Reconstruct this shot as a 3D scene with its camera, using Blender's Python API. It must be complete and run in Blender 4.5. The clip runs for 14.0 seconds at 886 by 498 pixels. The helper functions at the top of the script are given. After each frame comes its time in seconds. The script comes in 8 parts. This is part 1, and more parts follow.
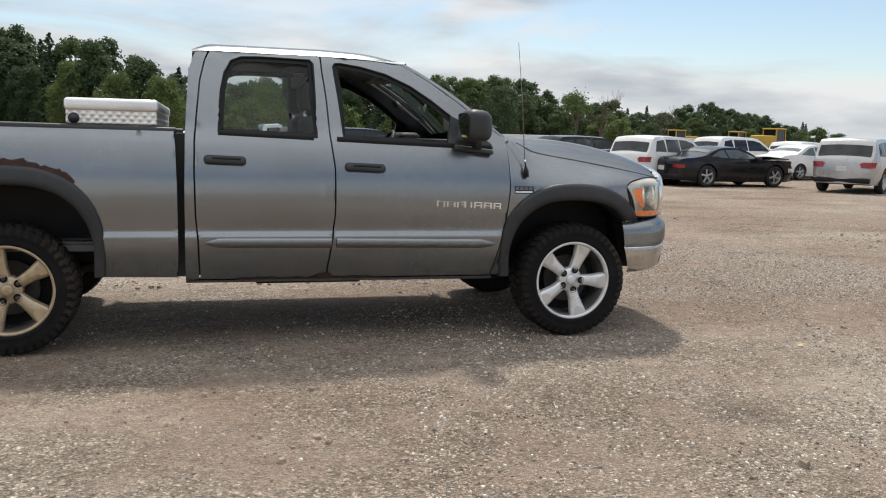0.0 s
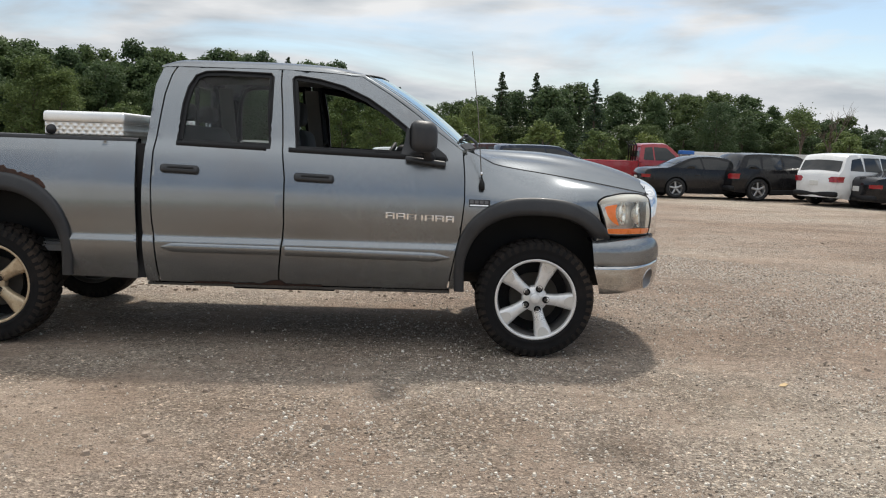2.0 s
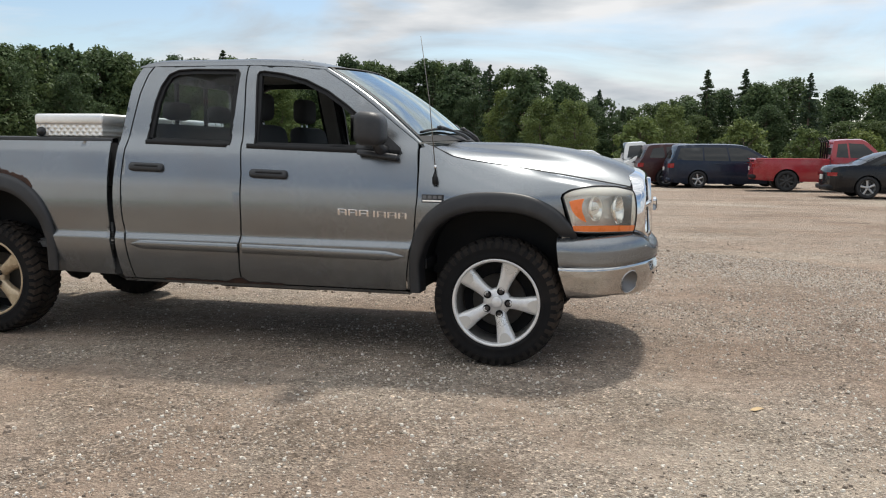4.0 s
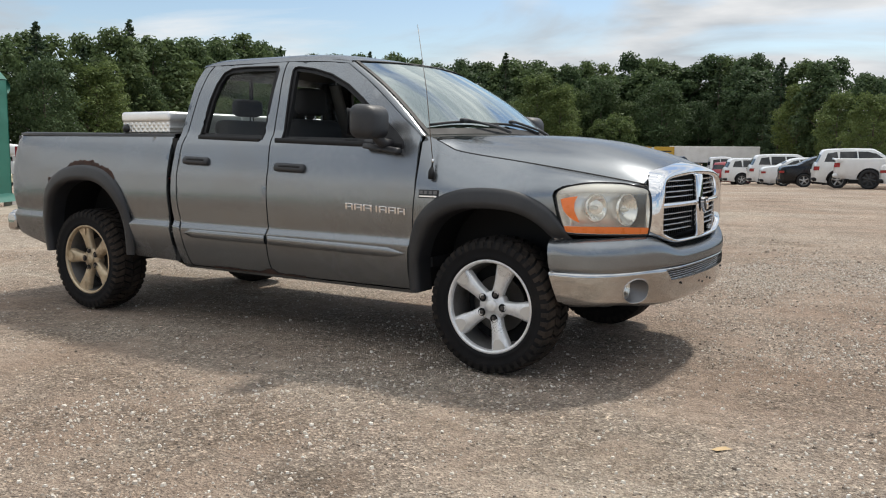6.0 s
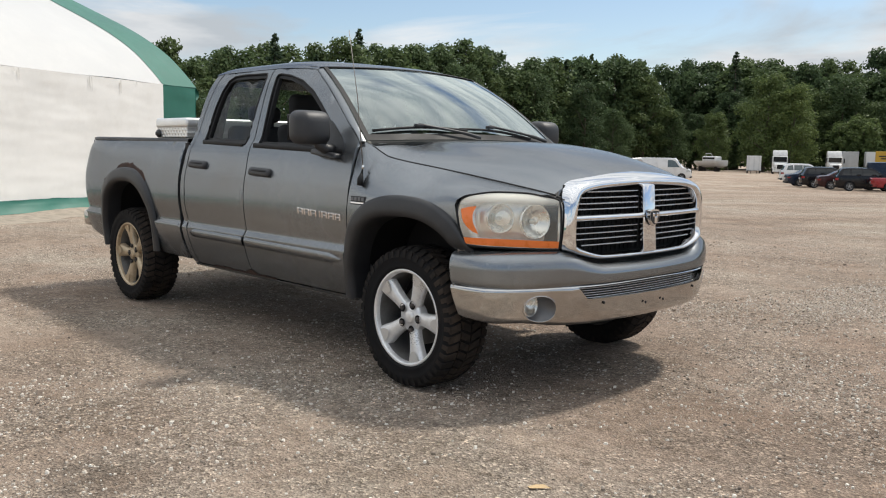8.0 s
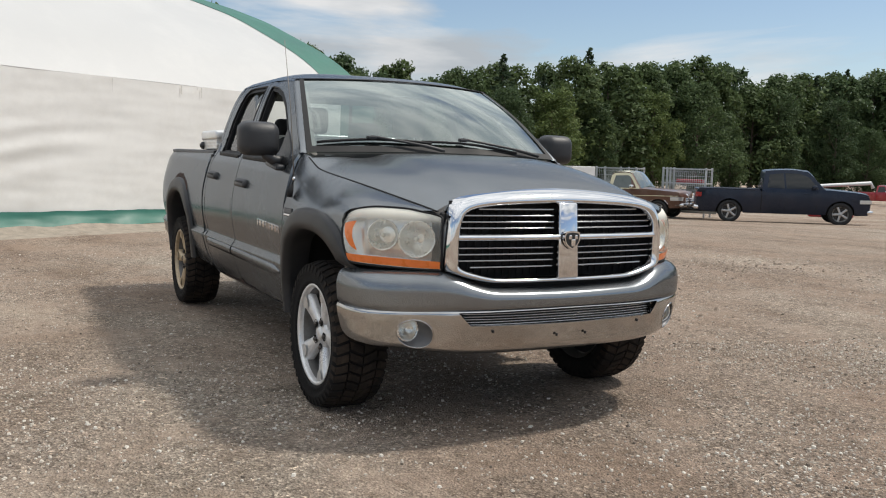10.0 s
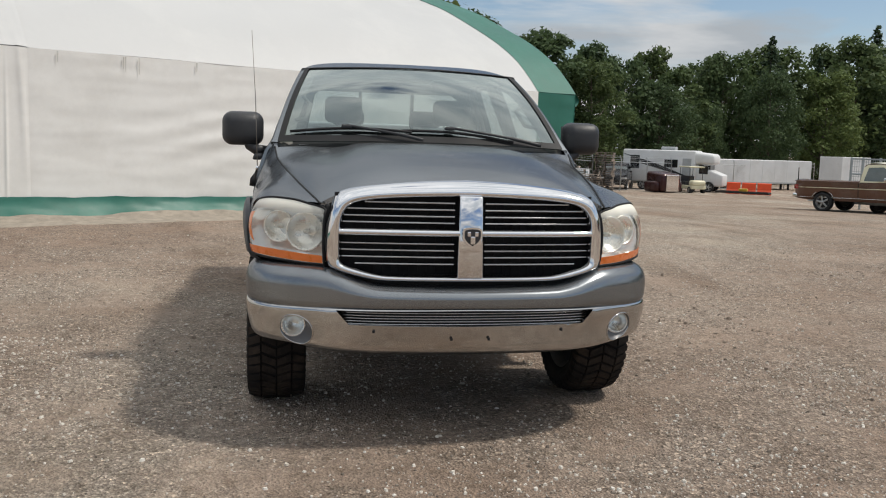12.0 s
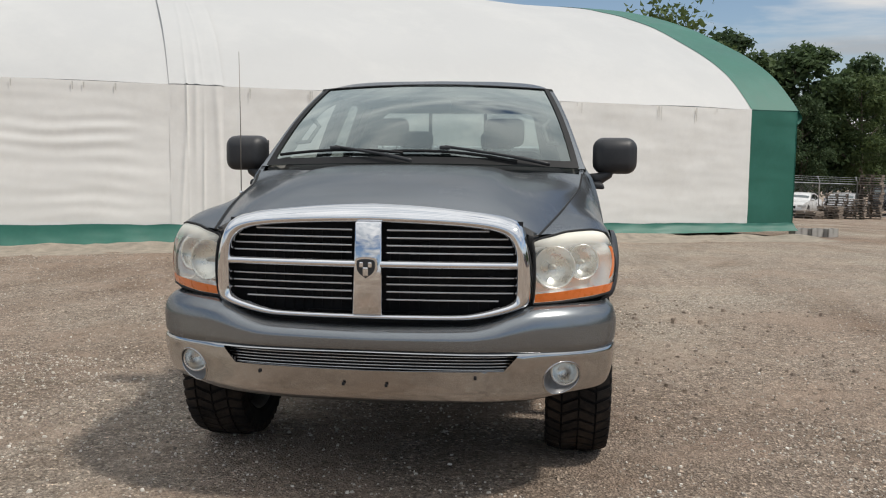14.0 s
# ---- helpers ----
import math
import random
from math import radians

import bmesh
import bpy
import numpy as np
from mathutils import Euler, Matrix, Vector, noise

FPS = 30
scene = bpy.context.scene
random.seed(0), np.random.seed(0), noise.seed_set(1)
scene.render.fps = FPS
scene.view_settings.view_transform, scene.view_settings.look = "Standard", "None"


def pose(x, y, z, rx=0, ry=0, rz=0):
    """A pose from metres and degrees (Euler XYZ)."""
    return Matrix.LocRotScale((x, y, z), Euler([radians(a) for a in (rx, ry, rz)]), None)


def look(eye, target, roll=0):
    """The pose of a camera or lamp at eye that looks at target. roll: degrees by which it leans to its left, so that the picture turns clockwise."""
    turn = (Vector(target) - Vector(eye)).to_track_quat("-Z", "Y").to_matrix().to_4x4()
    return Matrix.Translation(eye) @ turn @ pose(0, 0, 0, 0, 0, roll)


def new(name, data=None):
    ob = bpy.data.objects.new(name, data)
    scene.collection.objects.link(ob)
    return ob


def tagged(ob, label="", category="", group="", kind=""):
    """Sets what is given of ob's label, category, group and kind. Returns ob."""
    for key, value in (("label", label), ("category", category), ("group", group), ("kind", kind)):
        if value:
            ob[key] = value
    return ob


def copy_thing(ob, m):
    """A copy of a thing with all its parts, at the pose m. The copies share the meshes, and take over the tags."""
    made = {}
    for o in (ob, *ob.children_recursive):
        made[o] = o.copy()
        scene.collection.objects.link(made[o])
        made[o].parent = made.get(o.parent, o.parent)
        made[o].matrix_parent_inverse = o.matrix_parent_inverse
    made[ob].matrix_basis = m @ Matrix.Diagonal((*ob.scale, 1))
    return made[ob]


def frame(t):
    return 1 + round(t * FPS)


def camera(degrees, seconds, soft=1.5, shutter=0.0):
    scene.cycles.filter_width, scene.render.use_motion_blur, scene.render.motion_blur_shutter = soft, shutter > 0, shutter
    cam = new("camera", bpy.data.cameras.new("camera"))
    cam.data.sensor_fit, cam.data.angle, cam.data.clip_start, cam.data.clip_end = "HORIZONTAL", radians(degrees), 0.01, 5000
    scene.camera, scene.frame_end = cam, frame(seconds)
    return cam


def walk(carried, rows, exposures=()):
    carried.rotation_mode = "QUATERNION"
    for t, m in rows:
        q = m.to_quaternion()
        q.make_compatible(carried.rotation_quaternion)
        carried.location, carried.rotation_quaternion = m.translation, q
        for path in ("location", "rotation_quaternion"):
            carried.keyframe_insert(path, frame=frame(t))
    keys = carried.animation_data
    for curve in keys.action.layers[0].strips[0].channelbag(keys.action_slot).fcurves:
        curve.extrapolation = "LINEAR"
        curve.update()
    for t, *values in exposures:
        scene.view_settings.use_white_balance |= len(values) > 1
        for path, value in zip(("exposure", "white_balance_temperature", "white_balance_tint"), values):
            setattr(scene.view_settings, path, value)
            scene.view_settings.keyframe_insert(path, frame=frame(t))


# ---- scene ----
cam = camera(54.4, 14.0, soft=1.1)
PATH = [
    (0, (-2.419, -6.443, 1.339), (-1.895, -4.529, 1.085), 1.5),
    (0.5, (-1.991, -6.56, 1.343), (-1.6, -4.613, 1.103), 1.7),
    (1, (-1.572, -6.627, 1.362), (-1.309, -4.658, 1.13), 1.7),
    (1.5, (-1.111, -6.595, 1.365), (-0.97, -4.614, 1.135), 1.8),
    (2, (-0.673, -6.585, 1.348), (-0.648, -4.598, 1.12), 1.8),
    (2.5, (-0.271, -6.54, 1.35), (-0.358, -4.554, 1.126), 1.8),
    (2.7, (-0.117, -6.493, 1.352), (-0.243, -4.51, 1.126), 1.6),
    (4.8, (1.527, -5.795, 1.272), (0.829, -3.933, 1.057), 0.4),
    (5, (1.694, -5.728, 1.286), (0.933, -3.891, 1.073), 0.4),
    (5.5, (2.022, -5.477, 1.273), (1.113, -3.71, 1.047), 0.5),
    (6, (2.329, -5.2, 1.275), (1.282, -3.512, 1.043), 0.5),
    (6.5, (2.673, -4.948, 1.292), (1.504, -3.343, 1.054), 0.5),
    (7, (2.935, -4.593, 1.285), (1.661, -3.07, 1.043), 0.5),
    (7.5, (3.241, -4.297, 1.284), (1.88, -2.851, 1.048), 0.6),
    (8, (3.554, -4.043, 1.313), (2.111, -2.678, 1.082), 0.8),
    (8.2, (3.649, -3.897, 1.296), (2.173, -2.567, 1.066), 1.0),
    (10.3, (4.448, -2.243, 1.324), (2.652, -1.386, 1.123), 1.6),
    (10.5, (4.52, -2.068, 1.346), (2.701, -1.261, 1.141), 1.6),
    (11, (4.584, -1.662, 1.344), (2.709, -0.997, 1.131), 1.7),
    (11.5, (4.601, -1.26, 1.357), (2.684, -0.737, 1.129), 1.8),
    (12, (4.653, -0.818, 1.36), (2.7, -0.456, 1.121), 1.7),
    (12.5, (4.585, -0.41, 1.346), (2.61, -0.206, 1.109), 1.6),
    (13, (4.495, -0.03, 1.371), (2.509, 0.031, 1.151), 1.4),
    (13.5, (4.395, 0.357, 1.374), (2.407, 0.275, 1.175), 1.0),
    (14, (4.21, 0.681, 1.349), (2.233, 0.45, 1.162), 0.6),
]
walk(cam, [(t, look(eye, target, roll)) for t, eye, target, roll in PATH], exposures=[(0, 0.02), (5.0, 0.08), (8.0, 0.08), (10.4, -0.14), (12.5, -0.26), (14.0, -0.26)])

# ---------------------------------------------------------------- sky, sun, exposure
SUN_WAY = Vector((-0.11, -0.60, -1.0))
world = bpy.data.worlds.new("sky")
scene.world = world
world.use_nodes = True
nt = world.node_tree
N = nt.nodes
sky = N.new("ShaderNodeTexSky")
sky.sky_type = "NISHITA"
sky.sun_disc = False
sky.sun_elevation = radians(59)
sky.sun_rotation = radians(10)
sky.air_density, sky.dust_density, sky.ozone_density = 1.0, 0.6, 1.0
back = N["Background"]
back.inputs[1].default_value = 0.12
# broken cloud: stretched noise on the dome
geo = N.new("ShaderNodeTexCoord")
flat = N.new("ShaderNodeMapping")
flat.inputs["Scale"].default_value = (1.0, 1.0, 4.6)
nt.links.new(geo.outputs["Generated"], flat.inputs[0])
puff = N.new("ShaderNodeTexNoise")
puff.inputs["Scale"].default_value = 2.1
puff.inputs["Detail"].default_value = 9
puff.inputs["Roughness"].default_value = 0.55
puff.inputs["Distortion"].default_value = 0.5
nt.links.new(flat.outputs[0], puff.inputs[0])
cover = N.new("ShaderNodeValToRGB")
cover.color_ramp.elements[0].position = 0.46
cover.color_ramp.elements[1].position = 0.60
rise = N.new("ShaderNodeSeparateXYZ")
nt.links.new(geo.outputs["Generated"], rise.inputs[0])
# more and brighter cloud high up, towards the sun
thick = N.new("ShaderNodeMapRange")
thick.inputs[1].default_value, thick.inputs[2].default_value = 0.25, 0.70
thick.inputs[3].default_value, thick.inputs[4].default_value = 0.0, 0.20
nt.links.new(rise.outputs["Z"], thick.inputs[0])
gather = N.new("ShaderNodeMath")
nt.links.new(puff.outputs[0], gather.inputs[0])
nt.links.new(thick.outputs[0], gather.inputs[1])
# a bank of cloud low over the woods
bank_ = N.new("ShaderNodeMapRange")
bank_.inputs[1].default_value, bank_.inputs[2].default_value = 0.02, 0.11
bank_.inputs[3].default_value, bank_.inputs[4].default_value = 0.16, 0.0
nt.links.new(rise.outputs["Z"], bank_.inputs[0])
heap = N.new("ShaderNodeMath")
nt.links.new(gather.outputs[0], heap.inputs[0])
nt.links.new(bank_.outputs[0], heap.inputs[1])
nt.links.new(heap.outputs[0], cover.inputs[0])
tone = N.new("ShaderNodeTexNoise")
tone.inputs["Scale"].default_value = 5.0
tone.inputs["Detail"].default_value = 9
nt.links.new(flat.outputs[0], tone.inputs[0])
shade = N.new("ShaderNodeValToRGB")
shade.color_ramp.elements[0].position, shade.color_ramp.elements[0].color = 0.38, (4.1, 4.45, 4.8, 1)
shade.color_ramp.elements[1].position, shade.color_ramp.elements[1].color = 0.62, (6.9, 6.95, 7.0, 1)
nt.links.new(tone.outputs[0], shade.inputs[0])
mix = N.new("ShaderNodeMixRGB")
nt.links.new(cover.outputs[0], mix.inputs[0])
nt.links.new(sky.outputs[0], mix.inputs[1])
glow = N.new("ShaderNodeMapRange")
glow.inputs[1].default_value, glow.inputs[2].default_value = 0.25, 0.80
glow.inputs[3].default_value, glow.inputs[4].default_value = 1.0, 1.6
nt.links.new(rise.outputs["Z"], glow.inputs[0])
lit = N.new("ShaderNodeVectorMath")
lit.operation = "MULTIPLY"
nt.links.new(shade.outputs[0], lit.inputs[0])
nt.links.new(glow.outputs[0], lit.inputs[1])
nt.links.new(lit.outputs[0], mix.inputs[2])
nt.links.new(mix.outputs[0], back.inputs[0])
sun = new("sun", bpy.data.lights.new("sun", "SUN"))
sun.data.energy = 3.15
sun.data.angle = radians(5)
sun.data.color = (1.0, 0.94, 0.85)
sun.matrix_world = look((0, 0, 30), Vector((0, 0, 30)) + SUN_WAY)

# ---------------------------------------------------------------- materials


def material(name, base, rough=0.5, metal=0.0, vary=0.12, scale=6.0, fine=60.0, bump=0.0, bump_scale=120.0, coat=0.0, spec=0.5, dirt=None, dirt_amount=0.0, dirt_scale=3.0, random_tint=0.0):
    """Principled material with two scales of colour change, uneven gloss and fine relief."""
    m = bpy.data.materials.new(name)
    m.use_nodes = True
    t = m.node_tree
    p = t.nodes["Principled BSDF"]
    p.inputs["Metallic"].default_value = metal
    p.inputs["Specular IOR Level"].default_value = spec
    p.inputs["Coat Weight"].default_value = coat
    p.inputs["Coat Roughness"].default_value = 0.08
    co = t.nodes.new("ShaderNodeTexCoord")
    big = t.nodes.new("ShaderNodeTexNoise")
    big.inputs["Scale"].default_value, big.inputs["Detail"].default_value = scale, 5
    t.links.new(co.outputs["Object"], big.inputs["Vector"])
    small = t.nodes.new("ShaderNodeTexNoise")
    small.inputs["Scale"].default_value, small.inputs["Detail"].default_value = fine, 4
    t.links.new(co.outputs["Object"], small.inputs["Vector"])
    add = t.nodes.new("ShaderNodeMath")
    add.operation = "MULTIPLY_ADD"
    add.inputs[1].default_value = 0.5
    t.links.new(small.outputs[0], add.inputs[0])
    t.links.new(big.outputs[0], add.inputs[2])
    rng_ = t.nodes.new("ShaderNodeMapRange")
    rng_.inputs[1].default_value, rng_.inputs[2].default_value = 0.45, 1.05
    rng_.inputs[3].default_value, rng_.inputs[4].default_value = 1 - vary, 1 + vary
    t.links.new(add.outputs[0], rng_.inputs[0])
    mul = t.nodes.new("ShaderNodeVectorMath")
    mul.operation = "MULTIPLY"
    mul.inputs[0].default_value = base
    t.links.new(rng_.outputs[0], mul.inputs[1])
    colour = mul.outputs[0]
    if random_tint:
        info = t.nodes.new("ShaderNodeObjectInfo")
        r2 = t.nodes.new("ShaderNodeMapRange")
        r2.inputs[3].default_value, r2.inputs[4].default_value = 1 - random_tint, 1 + random_tint
        t.links.new(info.outputs["Random"], r2.inputs[0])
        m2 = t.nodes.new("ShaderNodeVectorMath")
        m2.operation = "MULTIPLY"
        t.links.new(colour, m2.inputs[0])
        t.links.new(r2.outputs[0], m2.inputs[1])
        colour = m2.outputs[0]
    if dirt:
        dn = t.nodes.new("ShaderNodeTexNoise")
        dn.inputs["Scale"].default_value, dn.inputs["Detail"].default_value, dn.inputs["Roughness"].default_value = dirt_scale, 8, 0.7
        t.links.new(co.outputs["Object"], dn.inputs["Vector"])
        dr = t.nodes.new("ShaderNodeMapRange")
        dr.inputs[1].default_value, dr.inputs[2].default_value = 0.48, 0.72
        dr.inputs[3].default_value, dr.inputs[4].default_value = 0.0, dirt_amount
        t.links.new(dn.outputs[0], dr.inputs[0])
        dm = t.nodes.new("ShaderNodeMixRGB")
        t.links.new(dr.outputs[0], dm.inputs[0])
        t.links.new(colour, dm.inputs[1])
        dm.inputs[2].default_value = (*dirt, 1)
        colour = dm.outputs[0]
    t.links.new(colour, p.inputs["Base Color"])
    rr = t.nodes.new("ShaderNodeMapRange")
    rr.inputs[1].default_value, rr.inputs[2].default_value = 0.45, 1.05
    rr.inputs[3].default_value, rr.inputs[4].default_value = max(rough * 0.82, 0.02), min(rough * 1.2, 1.0)
    t.links.new(add.outputs[0], rr.inputs[0])
    t.links.new(rr.outputs[0], p.inputs["Roughness"])
    if bump:
        bn = t.nodes.new("ShaderNodeTexNoise")
        bn.inputs["Scale"].default_value, bn.inputs["Detail"].default_value = bump_scale, 5
        t.links.new(co.outputs["Object"], bn.inputs["Vector"])
        bu = t.nodes.new("ShaderNodeBump")
        bu.inputs["Strength"].default_value, bu.inputs["Distance"].default_value = bump, 0.01
        t.links.new(bn.outputs[0], bu.inputs["Height"])
        t.links.new(bu.outputs[0], p.inputs["Normal"])
    return m


def glass(name, tint, gloss_rough=0.0, film=0.0, normal_gloss=0.06, steep=5.0, dusty=(0.66, 0.67, 0.63), cloud=None):
    """Thin glass: tinted see-through and a mirror gloss by Fresnel, with a little dust."""
    m = bpy.data.materials.new(name)
    m.use_nodes = True
    t = m.node_tree
    t.nodes.remove(t.nodes["Principled BSDF"])
    out = t.nodes["Material Output"]
    clear = t.nodes.new("ShaderNodeBsdfTransparent")
    clear.inputs[0].default_value = (*tint, 1)
    gloss = t.nodes.new("ShaderNodeBsdfGlossy")
    gloss.inputs["Roughness"].default_value = gloss_rough
    # gloss that grows towards grazing, alike from both sides of the pane
    lay = t.nodes.new("ShaderNodeLayerWeight")
    lay.inputs[0].default_value = 0.5
    power = t.nodes.new("ShaderNodeMath")
    power.operation = "POWER"
    power.inputs[1].default_value = steep
    t.links.new(lay.outputs["Facing"], power.inputs[0])
    fres = t.nodes.new("ShaderNodeMapRange")
    fres.inputs[3].default_value, fres.inputs[4].default_value = normal_gloss, 1.0
    t.links.new(power.outputs[0], fres.inputs[0])
    mx = t.nodes.new("ShaderNodeMixShader")
    t.links.new(fres.outputs[0], mx.inputs[0])
    t.links.new(clear.outputs[0], mx.inputs[1])
    t.links.new(gloss.outputs[0], mx.inputs[2])
    last = mx.outputs[0]
    if film:
        dust = t.nodes.new("ShaderNodeBsdfDiffuse")
        dust.inputs[0].default_value = (*dusty, 1)
        no = t.nodes.new("ShaderNodeTexNoise")
        no.inputs["Scale"].default_value, no.inputs["Detail"].default_value = 5, 8
        co = t.nodes.new("ShaderNodeTexCoord")
        t.links.new(co.outputs["Object"], no.inputs["Vector"])
        mr = t.nodes.new("ShaderNodeMapRange")
        mr.inputs[1].default_value, mr.inputs[2].default_value = 0.3, 0.7
        mr.inputs[3].default_value, mr.inputs[4].default_value = film * 0.5, film * 1.5
        t.links.new(no.outputs[0], mr.inputs[0])
        amount = mr.outputs[0]
        if cloud:
            # weathering that has clouded the upper face of the plastic
            sep = t.nodes.new("ShaderNodeSeparateXYZ")
            t.links.new(co.outputs["Object"], sep.inputs[0])
            up = t.nodes.new("ShaderNodeMapRange")
            up.interpolation_type = "SMOOTHSTEP"
            up.inputs[1].default_value, up.inputs[2].default_value = cloud[0], cloud[1]
            up.inputs[3].default_value, up.inputs[4].default_value = 0.0, cloud[2]
            t.links.new(sep.outputs["Z"], up.inputs[0])
            ad = t.nodes.new("ShaderNodeMath")
            t.links.new(amount, ad.inputs[0])
            t.links.new(up.outputs[0], ad.inputs[1])
            ad.use_clamp = True
            amount = ad.outputs[0]
        m2 = t.nodes.new("ShaderNodeMixShader")
        t.links.new(amount, m2.inputs[0])
        t.links.new(last, m2.inputs[1])
        t.links.new(dust.outputs[0], m2.inputs[2])
        last = m2.outputs[0]
    t.links.new(last, out.inputs["Surface"])
    return m


PAINT = material("grey_paint", (0.258, 0.274, 0.288), 0.25, 0.86, 0.05, 1.5, 900.0, coat=0.20, dirt=(0.20, 0.17, 0.14), dirt_amount=0.22, dirt_scale=2.2)
PAINT.node_tree.nodes["Principled BSDF"].inputs["Specular Tint"].default_value = (0.45, 0.47, 0.5, 1)
PAINT_DULL = material("grey_paint_dull", (0.12, 0.12, 0.12), 0.6, 0.2, 0.2, 5, 80, dirt=(0.15, 0.11, 0.08), dirt_amount=0.4)
CHROME = material("chrome", (0.80, 0.80, 0.81), 0.06, 1.0, 0.03, 4, 200, dirt=(0.45, 0.42, 0.38), dirt_amount=0.12)
CHROME_SOFT = material("reflector_chrome", (0.92, 0.92, 0.90), 0.28, 1.0, 0.08, 20, 200)
STEEL = material("bumper_chrome", (0.52, 0.515, 0.51), 0.13, 1.0, 0.08, 3, 150, dirt=(0.34, 0.30, 0.26), dirt_amount=0.20, dirt_scale=3.5)
STEEL_DULL = material("disc_steel", (0.25, 0.23, 0.21), 0.5, 0.8, 0.2, 10, 100)
STEEL_DARK = material("nut_steel", (0.10, 0.09, 0.085), 0.4, 0.7, 0.2, 20, 200)
SLAT = material("slat_chrome", (0.48, 0.48, 0.48), 0.22, 1.0, 0.08, 6, 200)
BLACK_PLASTIC = material("black_plastic", (0.022, 0.023, 0.026), 0.46, 0.0, 0.25, 5, 300, bump=0.12, bump_scale=500, dirt=(0.09, 0.085, 0.08), dirt_amount=0.22)
RUBBER = material("black_rubber", (0.012, 0.012, 0.013), 0.6, 0.0, 0.2, 6, 200)
# near-black for blanks that stand in for shade in openings and recesses
SHADE_BLACK = material("shadow_black", (0.006, 0.006, 0.007), 0.8, 0.0, 0.2, 6, 60)
TREAD = material("dusty_tread", (0.020, 0.018, 0.017), 0.8, 0.0, 0.3, 8, 150, bump=0.15, bump_scale=300, spec=0.12, dirt=(0.095, 0.070, 0.052), dirt_amount=0.7, dirt_scale=3)
BARREL = material("wheel_barrel", (0.20, 0.195, 0.19), 0.5, 0.6, 0.25, 10, 120, dirt=(0.07, 0.06, 0.05), dirt_amount=0.6, dirt_scale=8)
TYRE = material("tyre_rubber", (0.011, 0.011, 0.012), 0.72, 0.0, 0.3, 8, 150, bump=0.15, bump_scale=300, dirt=(0.075, 0.056, 0.043), dirt_amount=0.15, dirt_scale=5)
RIM_FRONT = material("alloy_front", (0.78, 0.78, 0.78), 0.30, 0.42, 0.1, 8, 200, dirt=(0.26, 0.24, 0.22), dirt_amount=0.35, dirt_scale=9)
RIM_CUT = material("alloy_cut", (0.62, 0.62, 0.61), 0.30, 0.5, 0.05, 8, 200)
RIM_REAR = material("alloy_rear", (0.52, 0.42, 0.29), 0.38, 0.5, 0.22, 9, 120, dirt=(0.20, 0.11, 0.055), dirt_amount=0.7, dirt_scale=8)
UNDERSIDE = material("underside", (0.022, 0.020, 0.018), 0.8, 0.0, 0.3, 8, 80, dirt=(0.07, 0.05, 0.035), dirt_amount=0.5)
RUST = material("rust", (0.052, 0.026, 0.018), 0.9, 0.0, 0.5, 18, 90, bump=0.8, bump_scale=70, dirt=(0.02, 0.012, 0.01), dirt_amount=0.8, dirt_scale=14)
MIRROR = material("mirror", (0.9, 0.9, 0.9), 0.02, 1.0, 0.0)
AMBER = material("amber_plastic", (0.85, 0.20, 0.035), 0.28, 0.0, 0.08, 20, 200, coat=0.4)
RED_LAMP = material("red_lamp", (0.30, 0.012, 0.016), 0.15, 0.0, 0.1, 20, 200, coat=0.6)
POCKET = material("worn_steel", (0.18, 0.18, 0.185), 0.5, 0.7, 0.15, 10, 100)
REFLECTOR = material("lamp_housing", (0.95, 0.94, 0.91), 0.22, 0.65, 0.1, 12, 100)
BULB = material("bulb_glass", (0.75, 0.75, 0.72), 0.1, 0.2, 0.05)
DIAMOND = material("diamond_plate", (0.80, 0.79, 0.76), 0.38, 0.7, 0.12, 5, 60)
ALUMINIUM = material("aluminium", (0.84, 0.84, 0.83), 0.34, 0.7, 0.10, 4, 120)
SEAT = material("seat_cloth", (0.045, 0.045, 0.048), 0.9, 0.0, 0.2, 10, 200, bump=0.2, bump_scale=300)
TRIM_GREY = material("trim_grey", (0.17, 0.165, 0.155), 0.7, 0.0, 0.1, 8, 200)
TRIM_DARK = material("trim_dark", (0.022, 0.022, 0.024), 0.6, 0.0, 0.2, 8, 200)
PAPER = material("paper", (0.8, 0.8, 0.78), 0.8, 0.0, 0.05)
GLASS_SIDE = glass("side_glass", (0.80, 0.84, 0.83), 0.0, 0.0, 0.03)
GLASS_FRONT = glass("front_glass", (0.38, 0.45, 0.44), 0.0, 0.010, 0.08, 1.9, (0.60, 0.66, 0.64))
GLASS_FRONT.node_tree.nodes["Glossy BSDF"].inputs[0].default_value = (0.88, 0.97, 0.95, 1)
LENS_CLEAR = glass("lamp_glass", (0.92, 0.93, 0.92), 0.03, 0.02)
LENS = glass("clouded_lens", (0.97, 0.96, 0.92), 0.06, 0.10, 0.05, 5.0, (0.97, 0.95, 0.85), cloud=(1.02, 1.095, 0.70))

# raised lozenges of the tread plate, alternating in two directions
t = DIAMOND.node_tree
p = t.nodes["Principled BSDF"]
co = t.nodes.new("ShaderNodeTexCoord")
waves = []
for turn in (45, -45):
    mp = t.nodes.new("ShaderNodeMapping")
    mp.inputs["Rotation"].default_value = (0, radians(turn), 0)
    t.links.new(co.outputs["Object"], mp.inputs[0])
    br = t.nodes.new("ShaderNodeTexWave")
    br.inputs["Scale"].default_value = 9.0
    br.bands_direction = "X"
    t.links.new(mp.outputs[0], br.inputs[0])
    waves.append(br)
mx = t.nodes.new("ShaderNodeMath")
mx.operation = "MULTIPLY"
t.links.new(waves[0].outputs[1], mx.inputs[0])
